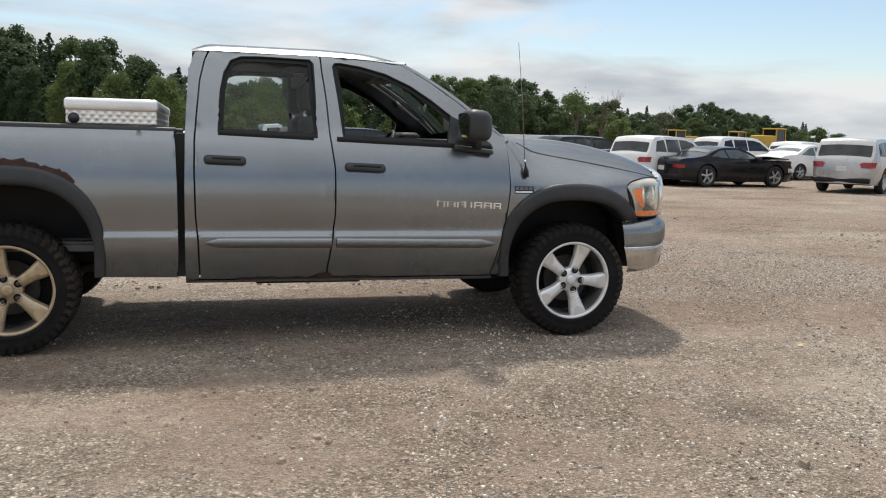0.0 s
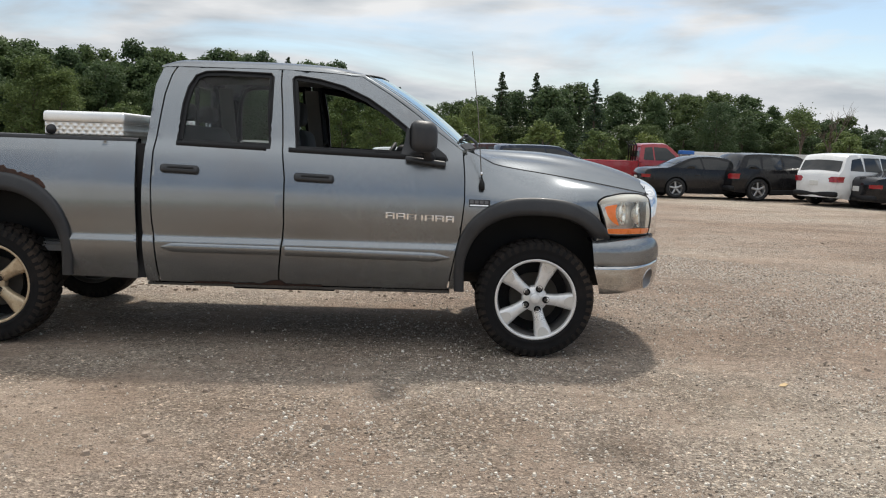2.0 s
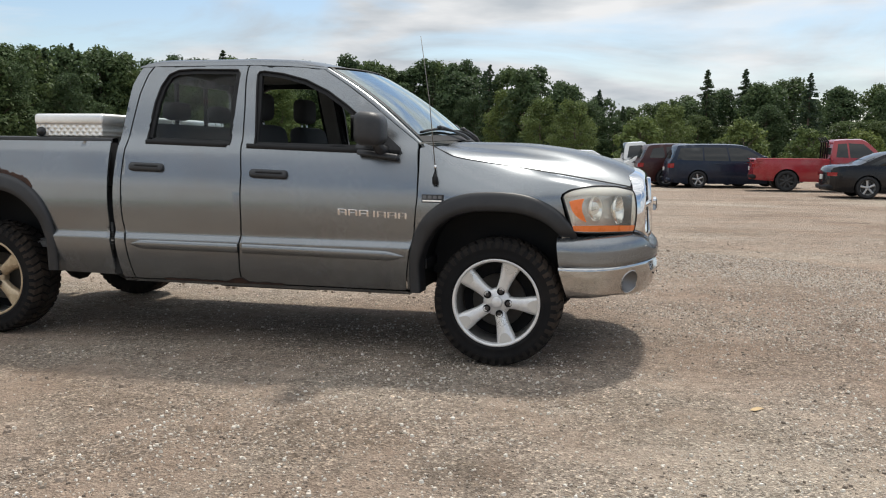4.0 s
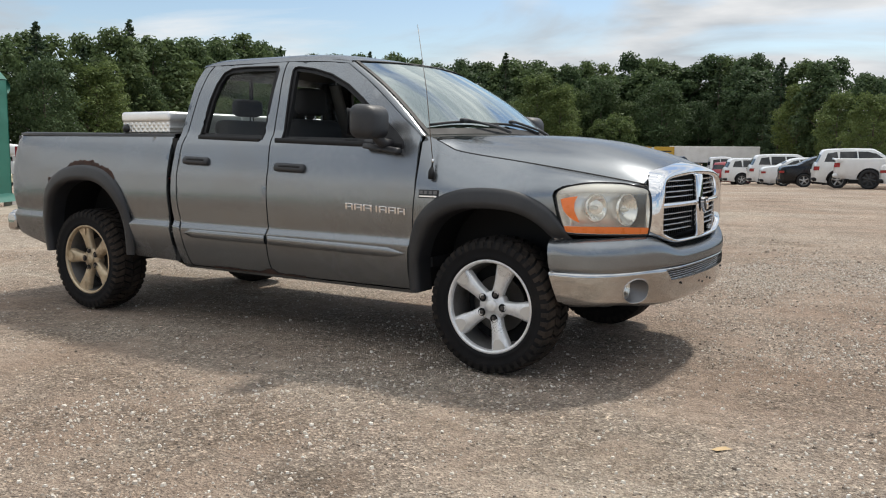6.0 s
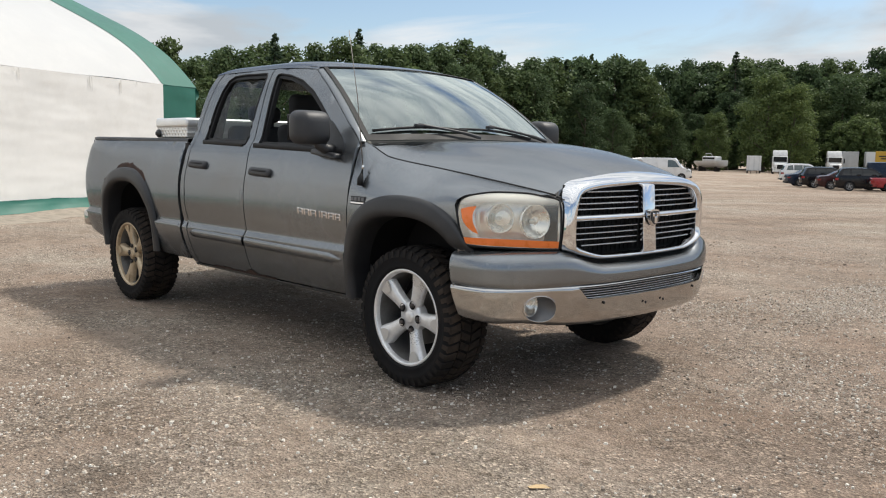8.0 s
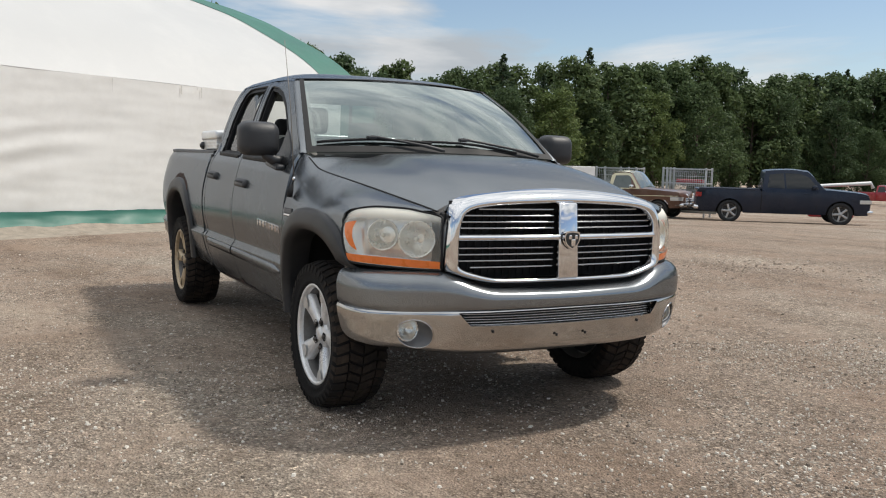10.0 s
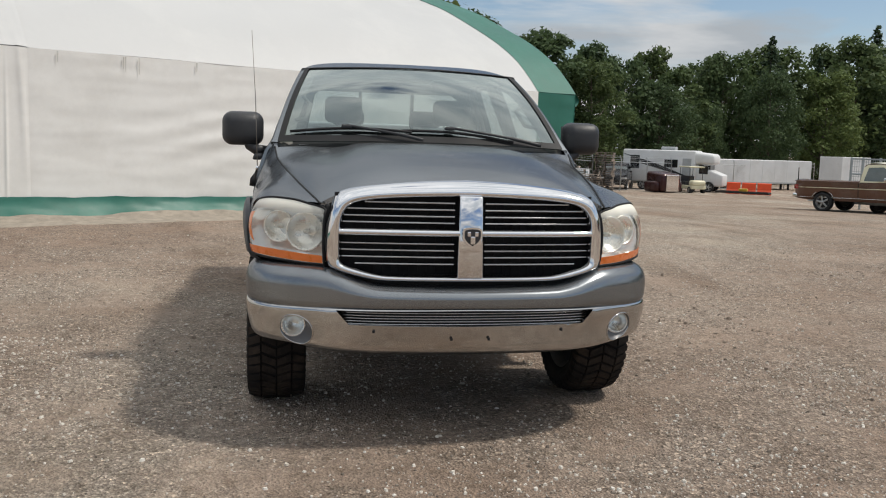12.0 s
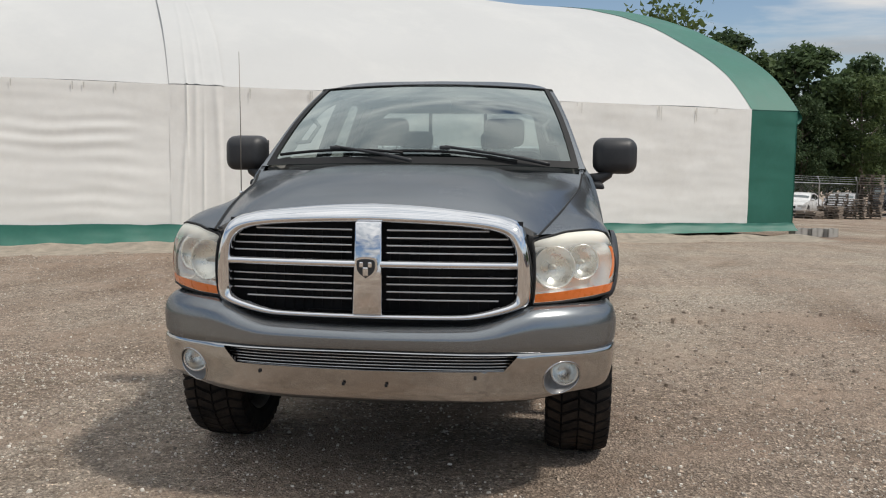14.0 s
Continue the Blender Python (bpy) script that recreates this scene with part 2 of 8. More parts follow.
t.links.new(waves[1].outputs[1], mx.inputs[1])
bu = t.nodes.new("ShaderNodeBump")
bu.inputs["Strength"].default_value, bu.inputs["Distance"].default_value = 0.9, 0.006
t.links.new(mx.outputs[0], bu.inputs["Height"])
t.links.new(bu.outputs[0], p.inputs["Normal"])

for dull, spec in ((TYRE, 0.12), (RUBBER, 0.3)):
    dull.node_tree.nodes["Principled BSDF"].inputs["Specular IOR Level"].default_value = spec

# ---------------------------------------------------------------- shared mesh tools


def thing(name, m, label, category, group=""):
    ob = new(name)
    ob.empty_display_size = 0.2
    ob.matrix_world = m
    return tagged(ob, label, category, group)


def link(name, me, material, parent=None, label="", smooth=True):
    me.materials.append(material)
    if smooth:
        me.polygons.foreach_set("use_smooth", [True] * len(me.polygons))
    ob = new(name, me)
    ob.parent = parent
    if label:
        tagged(ob, label)
    return ob


def part(name, bm, material, parent, label="", smooth=False):
    me = bpy.data.meshes.new(name)
    bm.to_mesh(me)
    bm.free()
    return link(name, me, material, parent, label, smooth)


def raw(name, verts, faces, material, parent, label="", smooth=True):
    me = bpy.data.meshes.new(name)
    me.from_pydata([tuple(v) for v in verts], [], faces)
    me.update()
    return link(name, me, material, parent, label, smooth)


def curve(*pts):
    """A smooth function through (u, value) pairs."""
    us = [p[0] for p in pts]
    vs = [p[1] for p in pts]
    n = len(us)
    ds = [(vs[i + 1] - vs[i]) / (us[i + 1] - us[i]) for i in range(n - 1)]
    ms = [ds[0]] + [0.0 if ds[i - 1] * ds[i] <= 0 else 2 * ds[i - 1] * ds[i] / (ds[i - 1] + ds[i]) for i in range(1, n - 1)] + [ds[-1]]

    def f(u):
        if u <= us[0]:
            return vs[0]
        if u >= us[-1]:
            return vs[-1]
        i = 0
        while us[i + 1] < u:
            i += 1
        h = us[i + 1] - us[i]
        t = (u - us[i]) / h
        return ((1 + 2 * t) * (1 - t) ** 2 * vs[i] + t * (1 - t) ** 2 * h * ms[i]
                + t * t * (3 - 2 * t) * vs[i + 1] + t * t * (t - 1) * h * ms[i + 1])
    return f


def smoothed(pts, n=6, closed=False):
    """Catmull-Rom points through pts."""
    out = []
    k = len(pts)
    for i in range(k if closed else k - 1):
        p = [Vector(pts[(i + j) % k] if closed else pts[min(max(i + j, 0), k - 1)]) for j in (-1, 0, 1, 2)]
        for s in range(n):
            t = s / n
            out.append(0.5 * (2 * p[1] + (p[2] - p[0]) * t + (2 * p[0] - 5 * p[1] + 4 * p[2] - p[3]) * t * t
                              + (3 * p[1] - p[0] - 3 * p[2] + p[3]) * t ** 3))
    if not closed:
        out.append(Vector(pts[-1]))
    return [tuple(v) for v in out]


def resampled(loop, step):
    """A closed loop with no edge longer than step."""
    out = []
    for a, b in zip(loop, loop[1:] + loop[:1]):
        n = max(1, int(math.dist(a, b) / step + 0.5))
        out += [(a[0] + (b[0] - a[0]) * i / n, a[1] + (b[1] - a[1]) * i / n) for i in range(n)]
    return out


def inside(p, loop):
    hit = False
    x, y = p
    for (ax, ay), (bx, by) in zip(loop, loop[1:] + loop[:1]):
        if (ay > y) != (by > y) and x < (bx - ax) * (y - ay) / (by - ay) + ax:
            hit = not hit
    return hit


def sheet(outline, holes, surf, step, outward, thick=0.02, creases=()):
    """Vertices and faces of a sheet with holes: outline and holes lie in (u, v), surf(u, v) gives the place. The rims turn inward."""
    from mathutils.geometry import delaunay_2d_cdt
    loops = [resampled(l, step) for l in [outline, *holes]]
    pts, edges = [], []
    for l in loops:
        k = len(pts)
        pts += l
        edges += [(k + i, k + (i + 1) % len(l)) for i in range(len(l))]
    xs = [p[0] for p in loops[0]]
    ys = [p[1] for p in loops[0]]
    rim = list(pts)
    nx, ny = int((max(xs) - min(xs)) / step), int((max(ys) - min(ys)) / step)
    rx, ry = np.array([p[0] for p in rim]), np.array([p[1] for p in rim])

    def free(p, gap):
        return ((rx - p[0]) ** 2 + (ry - p[1]) ** 2).min() > (gap * step) ** 2 and inside(p, loops[0]) and not any(inside(p, h) for h in loops[1:])
    for line in creases:
        pts += [(x, line) for x in np.arange(min(xs) + 0.1 * step, max(xs), 0.5 * step).tolist() if free((x, line), 0.12)]
    for i in range(nx + 1):
        for j in range(ny + 1):
            p = (min(xs) + (i + 0.5) * step, min(ys) + (j + 0.5) * step)
            if free(p, 0.45) and all(abs(p[1] - line) > 0.35 * step for line in creases):
                pts.append(p)
    co, _, tris, _, _, _ = delaunay_2d_cdt([Vector(p) for p in pts], edges, [], 0, 1e-6)
    co = [tuple(c) for c in co]
    faces = []
    for t in tris:
        c = (sum(co[i][0] for i in t) / 3, sum(co[i][1] for i in t) / 3)
        if inside(c, loops[0]) and not any(inside(c, h) for h in loops[1:]):
            faces.append(list(t))
    verts = [Vector(surf(*c)) for c in co]
    out = Vector(outward)
    total = sum(((verts[f[1]] - verts[f[0]]).cross(verts[f[2]] - verts[f[0]]).dot(out) for f in faces[::5]), 0.0)
    if total < 0:
        faces = [f[::-1] for f in faces]
    if thick:
        counts = {}
        for f in faces:
            for a, b in zip(f, f[1:] + f[:1]):
                counts[(a, b)] = True
        made = {}
        for a, b in list(counts):
            if (b, a) not in counts:
                for i in (a, b):
                    if i not in made:
                        made[i] = (len(verts), len(verts) + 1)
                        verts += [verts[i].copy(), verts[i] - out * thick]
                faces.append([made[b][0], made[a][0], made[a][1], made[b][1]])
    return verts, faces


def panel(name, outline, surf, material, parent, outward, holes=(), step=0.04, thick=0.02, label="", creases=()):
    verts, faces = sheet(list(outline), [list(h) for h in holes], surf, step, outward, thick, creases)
    return raw(name, verts, faces, material, parent, label)


def grid(nu, nv, place, flip=False):
    """Vertices and quads of a grid; place(i, j) for i up to nu and j up to nv."""
    verts = [place(i, j) for i in range(nu + 1) for j in range(nv + 1)]
    faces = []
    for i in range(nu):
        for j in range(nv):
            a = i * (nv + 1) + j
            q = [a, a + 1, a + nv + 2, a + nv + 1]
            faces.append(q[::-1] if flip else q)
    return verts, faces


def merged(*pieces):
    verts, faces = [], []
    for v, f in pieces:
        k = len(verts)
        verts += list(v)
        faces += [[i + k for i in q] for q in f]
    return verts, faces


def boxes(*specs, bevel=0.0, seg=2):
    """One bmesh of boxes (x0, x1, y0, y1, z0, z1), with rounded edges."""
    bm = bmesh.new()
    for x0, x1, y0, y1, z0, z1 in specs:
        made = bmesh.ops.create_cube(bm, size=1)["verts"]
        for v in made:
            v.co = Vector((x0 + (v.co.x + 0.5) * (x1 - x0), y0 + (v.co.y + 0.5) * (y1 - y0), z0 + (v.co.z + 0.5) * (z1 - z0)))
    if bevel:
        bmesh.ops.bevel(bm, geom=list(bm.edges), offset=bevel, segments=seg, affect="EDGES", profile=0.5)
    return bm


def tube(points, radius, sides=8, closed=False):
    """Vertices and faces of a pipe along points; radius may be a number or a list."""
    ps = [Vector(p) for p in points]
    n = len(ps)
    verts, faces = [], []
    for i, p in enumerate(ps):
        a = ps[(i - 1) % n] if closed else ps[max(i - 1, 0)]
        b = ps[(i + 1) % n] if closed else ps[min(i + 1, n - 1)]
        d = (b - a).normalized()
        s = d.cross(Vector((0, 0, 1)) if abs(d.z) < 0.95 else Vector((0, 1, 0))).normalized()
        u = s.cross(d)
        r = radius[i] if isinstance(radius, (list, tuple)) else radius
        verts += [p + (s * math.cos(2 * math.pi * k / sides) + u * math.sin(2 * math.pi * k / sides)) * r for k in range(sides)]
    for i in range(n if closed else n - 1):
        for k in range(sides):
            a, b = i * sides + k, i * sides + (k + 1) % sides
            c, d2 = ((i + 1) % n) * sides + (k + 1) % sides, ((i + 1) % n) * sides + k
            faces.append([a, b, c, d2])
    if not closed:
        faces += [list(range(sides))[::-1], [(n - 1) * sides + k for k in range(sides)]]
    return verts, faces


def lathe(profile, sides=40, axis="y"):
    """Vertices and faces of a ring turned round the y axis; profile gives (radius, y)."""
    verts, faces = [], []
    n = len(profile)
    for k in range(sides):
        a = 2 * math.pi * k / sides
        verts += [Vector((r * math.cos(a), y, r * math.sin(a))) for r, y in profile]
    for k in range(sides):
        for j in range(n - 1):
            a, b = k * n + j, ((k + 1) % sides) * n + j
            faces.append([a, b, b + 1, a + 1])
    return verts, faces

# ---------------------------------------------------------------- ground


def ground_z(x, y):
    """The yard is level round the truck and falls gently away to the north-west."""
    u = -0.85 * x + 0.53 * y

    def soft(d):
        return 3.0 * (math.log1p(math.exp(d / 3.0)) if d < 60 else d / 3.0)
    return -0.040 * soft(u - 14.5) + 0.031 * soft(u - 50)


GRAVEL = bpy.data.materials.new("gravel_ground")
GRAVEL.use_nodes = True
t = GRAVEL.node_tree
p = t.nodes["Principled BSDF"]
p.inputs["Specular IOR Level"].default_value = 0.25
co = t.nodes.new("ShaderNodeTexCoord")


def tex(kind, scale, detail=6, rough=0.6, stretch=None, distort=0.0):
    n_ = t.nodes.new("ShaderNodeTexNoise" if kind == "noise" else "ShaderNodeTexVoronoi")
    n_.inputs["Scale"].default_value = scale
    if kind == "noise":
        n_.inputs["Detail"].default_value, n_.inputs["Roughness"].default_value, n_.inputs["Distortion"].default_value = detail, rough, distort
    if stretch:
        mp_ = t.nodes.new("ShaderNodeMapping")
        mp_.inputs["Rotation"].default_value = (0, 0, radians(stretch[0]))
        mp_.inputs["Scale"].default_value = stretch[1]
        t.links.new(co.outputs["Object"], mp_.inputs[0])
        t.links.new(mp_.outputs[0], n_.inputs["Vector"])
    else:
        t.links.new(co.outputs["Object"], n_.inputs["Vector"])
    return n_


def ramp(src, *stops):
    r_ = t.nodes.new("ShaderNodeValToRGB")
    e = r_.color_ramp.elements
    while len(e) < len(stops):
        e.new(0.5)
    for el, (pos, c) in zip(e, stops):
        el.position, el.color = pos, (*c, 1) if len(c) == 3 else c
    t.links.new(src, r_.inputs[0])
    return r_


def mixed(kind, fac, a, b):
    m_ = t.nodes.new("ShaderNodeMixRGB")
    m_.blend_type = kind
    for slot, v_ in ((0, fac), (1, a), (2, b)):
        if isinstance(v_, (int, float)):
            m_.inputs[slot].default_value = v_
        elif isinstance(v_, tuple):
            m_.inputs[slot].default_value = (*v_, 1)
        else:
            t.links.new(v_, m_.inputs[slot])
    return m_.outputs[0]


wide = tex("noise", 0.16, 8, 0.62, None, 0.6)
soil = ramp(wide.outputs[0], (0.34, (0.292, 0.229, 0.184)), (0.50, (0.352, 0.295, 0.247)), (0.64, (0.412, 0.370, 0.318)))
tracks = tex("noise", 0.55, 8, 0.68, (40, (0.5, 1.3, 1.0)), 0.5)
trk = ramp(tracks.outputs[0], (0.36, (0.78, 0.75, 0.72)), (0.50, (1, 1, 1)), (0.66, (1.12, 1.12, 1.11)))
c1 = mixed("MULTIPLY", 1.0, soil.outputs[0], trk.outputs[0])
damp = tex("noise", 0.9, 5, 0.6)
dmp = ramp(damp.outputs[0], (0.27, (0.62, 0.58, 0.54)), (0.36, (1, 1, 1)))
c1 = mixed("MULTIPLY", 0.8, c1, dmp.outputs[0])
grit = tex("noise", 48.0, 8, 0.85)
grt = ramp(grit.outputs[0], (0.28, (0.34, 0.32, 0.30)), (0.48, (0.95, 0.95, 0.95)), (0.68, (1.62, 1.61, 1.58)))
c1 = mixed("MULTIPLY", 1.0, c1, grt.outputs[0])
dirt = mixed("MULTIPLY", 1.0, c1, (1.04, 0.96, 0.90))
stone = tex("voronoi", 84.0)
stn = ramp(stone.outputs["Color"], (0.0, (0.42, 0.39, 0.37)), (0.35, (0.84, 0.82, 0.80)), (0.72, (1.12, 1.11, 1.10)), (0.94, (2.1, 2.07, 2.0)))
c1 = mixed("MULTIPLY", 0.9, c1, stn.outputs[0])
stone2 = tex("voronoi", 44.0)
st2 = ramp(stone2.outputs["Color"], (0.0, (0.50, 0.47, 0.45)), (0.30, (0.90, 0.89, 0.88)), (0.76, (1.10, 1.10, 1.09)), (0.95, (1.85, 1.84, 1.80)))
c1 = mixed("MULTIPLY", 0.8, c1, st2.outputs[0])
# crevice shade between the stones, darkened into the ground colour
gap_shade = ramp(stone.outputs["Distance"], (0.10, (1.10, 1.10, 1.10)), (0.62, (0.66, 0.63, 0.60)))
c1 = mixed("MULTIPLY", 0.45, c1, gap_shade.outputs[0])
# patches where the stones are trodden into bare reddish soil
bare = tex("noise", 1.1, 6, 0.68)
bar = ramp(bare.outputs[0], (0.47, (0, 0, 0)), (0.58, (0.75, 0.75, 0.75)))
blend = t.nodes.new("ShaderNodeMixRGB")
t.links.new(bar.outputs[0], blend.inputs[0])
t.links.new(c1, blend.inputs[1])
t.links.new(dirt, blend.inputs[2])
c1 = blend.outputs[0]
clod = tex("noise", 9.0, 7, 0.72)
cld = ramp(clod.outputs[0], (0.34, (0.74, 0.71, 0.67)), (0.47, (1, 1, 1)), (0.66, (1.18, 1.17, 1.16)))
c1 = mixed("MULTIPLY", 0.9, c1, cld.outputs[0])
# three oil stains
for sx, sy, r0 in ((0.22, -2.72, 0.34), (-0.35, -1.02, 0.20), (2.4, 0.9, 0.25)):
    geo_ = t.nodes.new("ShaderNodeVectorMath")
    geo_.operation = "DISTANCE"
    geo_.inputs[1].default_value = (sx, sy, 0)
    t.links.new(co.outputs["Object"], geo_.inputs[0])
    wob = t.nodes.new("ShaderNodeMath")
    wob.operation = "MULTIPLY_ADD"
    wob.inputs[1].default_value = 0.45
    t.links.new(damp.outputs[0], wob.inputs[0])
    t.links.new(geo_.outputs["Value"], wob.inputs[2])
    st = ramp(wob.outputs[0], (0.18, (0.42, 0.40, 0.38)), (0.20 + r0, (1, 1, 1)))
    c1 = mixed("MULTIPLY", 0.85, c1, st.outputs[0])
t.links.new(c1, p.inputs["Base Color"])
p.inputs["Roughness"].default_value = 0.92
relief = t.nodes.new("ShaderNodeMath")
relief.operation = "MULTIPLY_ADD"
relief.inputs[1].default_value = 0.6
t.links.new(grit.outputs[0], relief.inputs[0])
t.links.new(stone.outputs["Distance"], relief.inputs[2])
lump = tex("noise", 5.0, 8, 0.7)
rel2 = t.nodes.new("ShaderNodeMath")
rel2.operation = "MULTIPLY_ADD"
rel2.inputs[1].default_value = 2.6
t.links.new(lump.outputs[0], rel2.inputs[0])
t.links.new(relief.outputs[0], rel2.inputs[2])
bu = t.nodes.new("ShaderNodeBump")
bu.inputs["Strength"].default_value, bu.inputs["Distance"].default_value = 1.0, 0.017
t.links.new(rel2.outputs[0], bu.inputs["Height"])
t.links.new(bu.outputs[0], p.inputs["Normal"])


def spread(step, near, n, far):
    """Symmetric grid lines: close ones near the truck, then wider and wider outward."""
    m_ = int(near / step)
    k = math.log(far / near)
    out = [step * i for i in range(m_)] + [near * math.exp(k * i / n) for i in range(n + 1)]
    return [-v for v in out[:0:-1]] + out


me = bpy.data.meshes.new("ground")
gx = spread(0.07, 8.4, 50, 3000.0)
verts = []
for a in gx:
    for b in gx:
        x, y = a + 1.0, b - 1.0
        z = ground_z(x, y) if max(abs(x), abs(y)) < 320 else ground_z(x * 320 / max(abs(x), abs(y)), y * 320 / max(abs(x), abs(y)))
        near = max(0.0, 1 - math.hypot(x, y) / 60)
        z += near * 0.014 * noise.noise(Vector((x * 0.9, y * 0.9, 0))) + near * 0.006 * noise.noise(Vector((x * 3.1, y * 3.1, 5)))
        if max(abs(a), abs(b)) < 9:
            calm = 0.3 if abs(y) < 1.2 and -4.4 < x < 0.7 else 1.0
            rut = max(0.0, noise.noise(Vector((x * 0.35 + 3, y * 0.35, 11))))
            z += calm * (0.006 * noise.noise(Vector((x * 5.2, y * 5.2, 8))) + 0.022 * rut * noise.noise(Vector((x * 2.4, y * 4.4, 3))))
        verts.append((x, y, z - 0.004))
k = len(gx)
faces = [[i * k + j, (i + 1) * k + j, (i + 1) * k + j + 1, i * k + j + 1] for i in range(k - 1) for j in range(k - 1)]
ground = raw("ground", verts, faces, GRAVEL, None)
tagged(ground, "brown compacted gravel yard with pale stones and wheel tracks", "ground", kind="structure")

PEBBLE = material("pebble", (0.40, 0.36, 0.32), 0.85, 0.0, 0.2, 12, 120)
tt = PEBBLE.node_tree
gi = tt.nodes.new("ShaderNodeNewGeometry")
rr = tt.nodes.new("ShaderNodeValToRGB")
rr.color_ramp.elements[0].color = (0.13, 0.105, 0.085, 1)
rr.color_ramp.elements[1].color = (0.72, 0.68, 0.615, 1)
for pos, c in ((0.25, (0.30, 0.25, 0.20, 1)), (0.60, (0.60, 0.54, 0.465, 1))):
    rr.color_ramp.elements.new(pos).color = c
tt.links.new(gi.outputs["Random Per Island"], rr.inputs[0])
tt.links.new(rr.outputs[0], tt.nodes["Principled BSDF"].inputs["Base Color"])


def line_of(v_):
    """The grid line below v_, and how far v_ lies towards the next."""
    lo, hi = 0, len(gx) - 1
    while hi - lo > 1:
        mid = (lo + hi) // 2
        if gx[mid] <= v_:
            lo = mid
        else:
            hi = mid
    return lo, (v_ - gx[lo]) / (gx[lo + 1] - gx[lo])


def mesh_z(x, y):
    """Height of the ground sheet between its grid lines."""
    (i, u), (j, w) = line_of(x - 1.0), line_of(y + 1.0)
    z00, z10, z01, z11 = (ground_verts[(i + a) * ground_k + j + b][2] for a, b in ((0, 0), (1, 0), (0, 1), (1, 1)))
    return (z00 * (1 - u) + z10 * u) * (1 - w) + (z01 * (1 - u) + z11 * u) * w


ground_verts, ground_k = verts, k


def lump(rng, x, y, s, verts, faces):
    """One stone or clod, half sunk in the ground."""
    n_ = 3 if s < 0.0065 else 4 if s < 0.011 else 5
    z = mesh_z(x, y)
    k = len(verts)
    tw = rng.uniform(0, 6.28)
    flat, long = rng.uniform(0.4, 0.85), rng.uniform(0.65, 0.95)
    for low, high, up in ((0.75, 1.2, -0.003), (0.45, 0.85, s * flat)):
        for i in range(n_):
            a = 6.283 * (i + rng.uniform(-0.2, 0.2)) / n_
            q = s * rng.uniform(low, high)
            bx, by = q * math.cos(a), q * long * math.sin(a)
            verts.append((x + bx * math.cos(tw) - by * math.sin(tw), y + bx * math.sin(tw) + by * math.cos(tw), z + up * (rng.uniform(0.75, 1.15) if up > 0 else 1)))
    faces += [[k + i, k + (i + 1) % n_, k + n_ + (i + 1) % n_, k + n_ + i] for i in range(n_)] + [[k + n_ + i for i in range(n_)]]


def pebbles(count, seed):
    """Loose stones, thick beside the camera's way and thin further off."""
    rng = random.Random(seed)
    verts, faces = [], []
    made = 0
    while made < count:
        a = rng.uniform(-1.75, 1.35)
        r = 6.4 - abs(rng.gauss(0, 2.0))
        if rng.random() < 0.30:
            x, y = rng.uniform(-8, 9), rng.uniform(-7.5, 9)
        else:
            x, y = -1.0 + r * math.cos(a), r * math.sin(a)
        clump = 1.2 * noise.noise(Vector((x * 0.55, y * 0.55, 2))) + 0.6 * noise.noise(Vector((x * 2, y * 2, 7)))
        if clump < rng.uniform(-0.75, 0.5):
            continue
        lump(rng, x, y, min(0.0042 + rng.expovariate(1 / 0.0025), 0.014), verts, faces)
        made += 1
    return verts, faces


def clods(count, seed):
    """Crumbs and clods of dried soil thrown up along the wheel ruts."""
    rng = random.Random(seed)
    verts, faces = [], []
    made = 0
    while made < count:
        x, y = rng.uniform(-5, 9), rng.uniform(-6, 8)
        rut = noise.noise(Vector((x * 0.35 + 3, y * 0.35, 11))) + 0.6 * noise.noise(Vector((x * 1.6, y * 1.6, 4)))
        if rut < rng.uniform(0.0, 0.8) or (abs(y) < 1.2 and -4.6 < x < 1.0):
            continue
        lump(rng, x, y, min(0.006 + rng.expovariate(1 / 0.006), 0.034), verts, faces)
        made += 1
    return verts, faces


ob = raw("pebbles", *pebbles(118000, 3), PEBBLE, None, smooth=False)
tagged(ob, "loose pale and brown stones on the gravel", "gravel", kind="stuff")
SOIL = material("dry_soil", (0.315, 0.252, 0.20), 0.95, 0.0, 0.35, 9, 90, bump=0.5, bump_scale=120)
ob = raw("soil_clods", *clods(3300, 8), SOIL, None, smooth=False)
tagged(ob, "brown crumbs and clods of dried soil", "soil", kind="stuff")
LEAF_DRY = material("dry_leaf", (0.50, 0.36, 0.20), 0.8, 0.0, 0.2, 20, 100)
leaf = raw("fallen_leaf", [(1.43, -1.56, 0.004), (1.46, -1.58, 0.010), (1.51, -1.51, 0.006), (1.48, -1.52, 0.016), (1.45, -1.53, 0.010)], [[0, 1, 3, 4], [1, 2, 3]], LEAF_DRY, None, smooth=False)
tagged(leaf, "small dry tan leaf lying on gravel", "leaf")

# ---------------------------------------------------------------- fabric building behind the truck
TENT_C = Vector((-16.5, 6.4, 0.0))
TENT_S = Vector((0.475, -0.88, 0.0)).normalized()
TENT_W = Vector((TENT_S.y, -TENT_S.x, 0.0))
ARCH_H = curve((0.0, 2.72), (0.25, 3.0), (0.85, 3.56), (1.6, 4.03), (2.7, 4.56), (4.1, 5.16), (5.9, 5.74), (7.4, 6.14), (9.2, 6.48), (11.0, 6.62))
TENT_LONG = 34.0
# same white cloth: wall lightened against shade, roof greyed against the sun
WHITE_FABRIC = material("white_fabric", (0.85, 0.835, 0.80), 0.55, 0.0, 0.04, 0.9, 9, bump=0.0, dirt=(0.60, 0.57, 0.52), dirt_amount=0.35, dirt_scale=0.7)
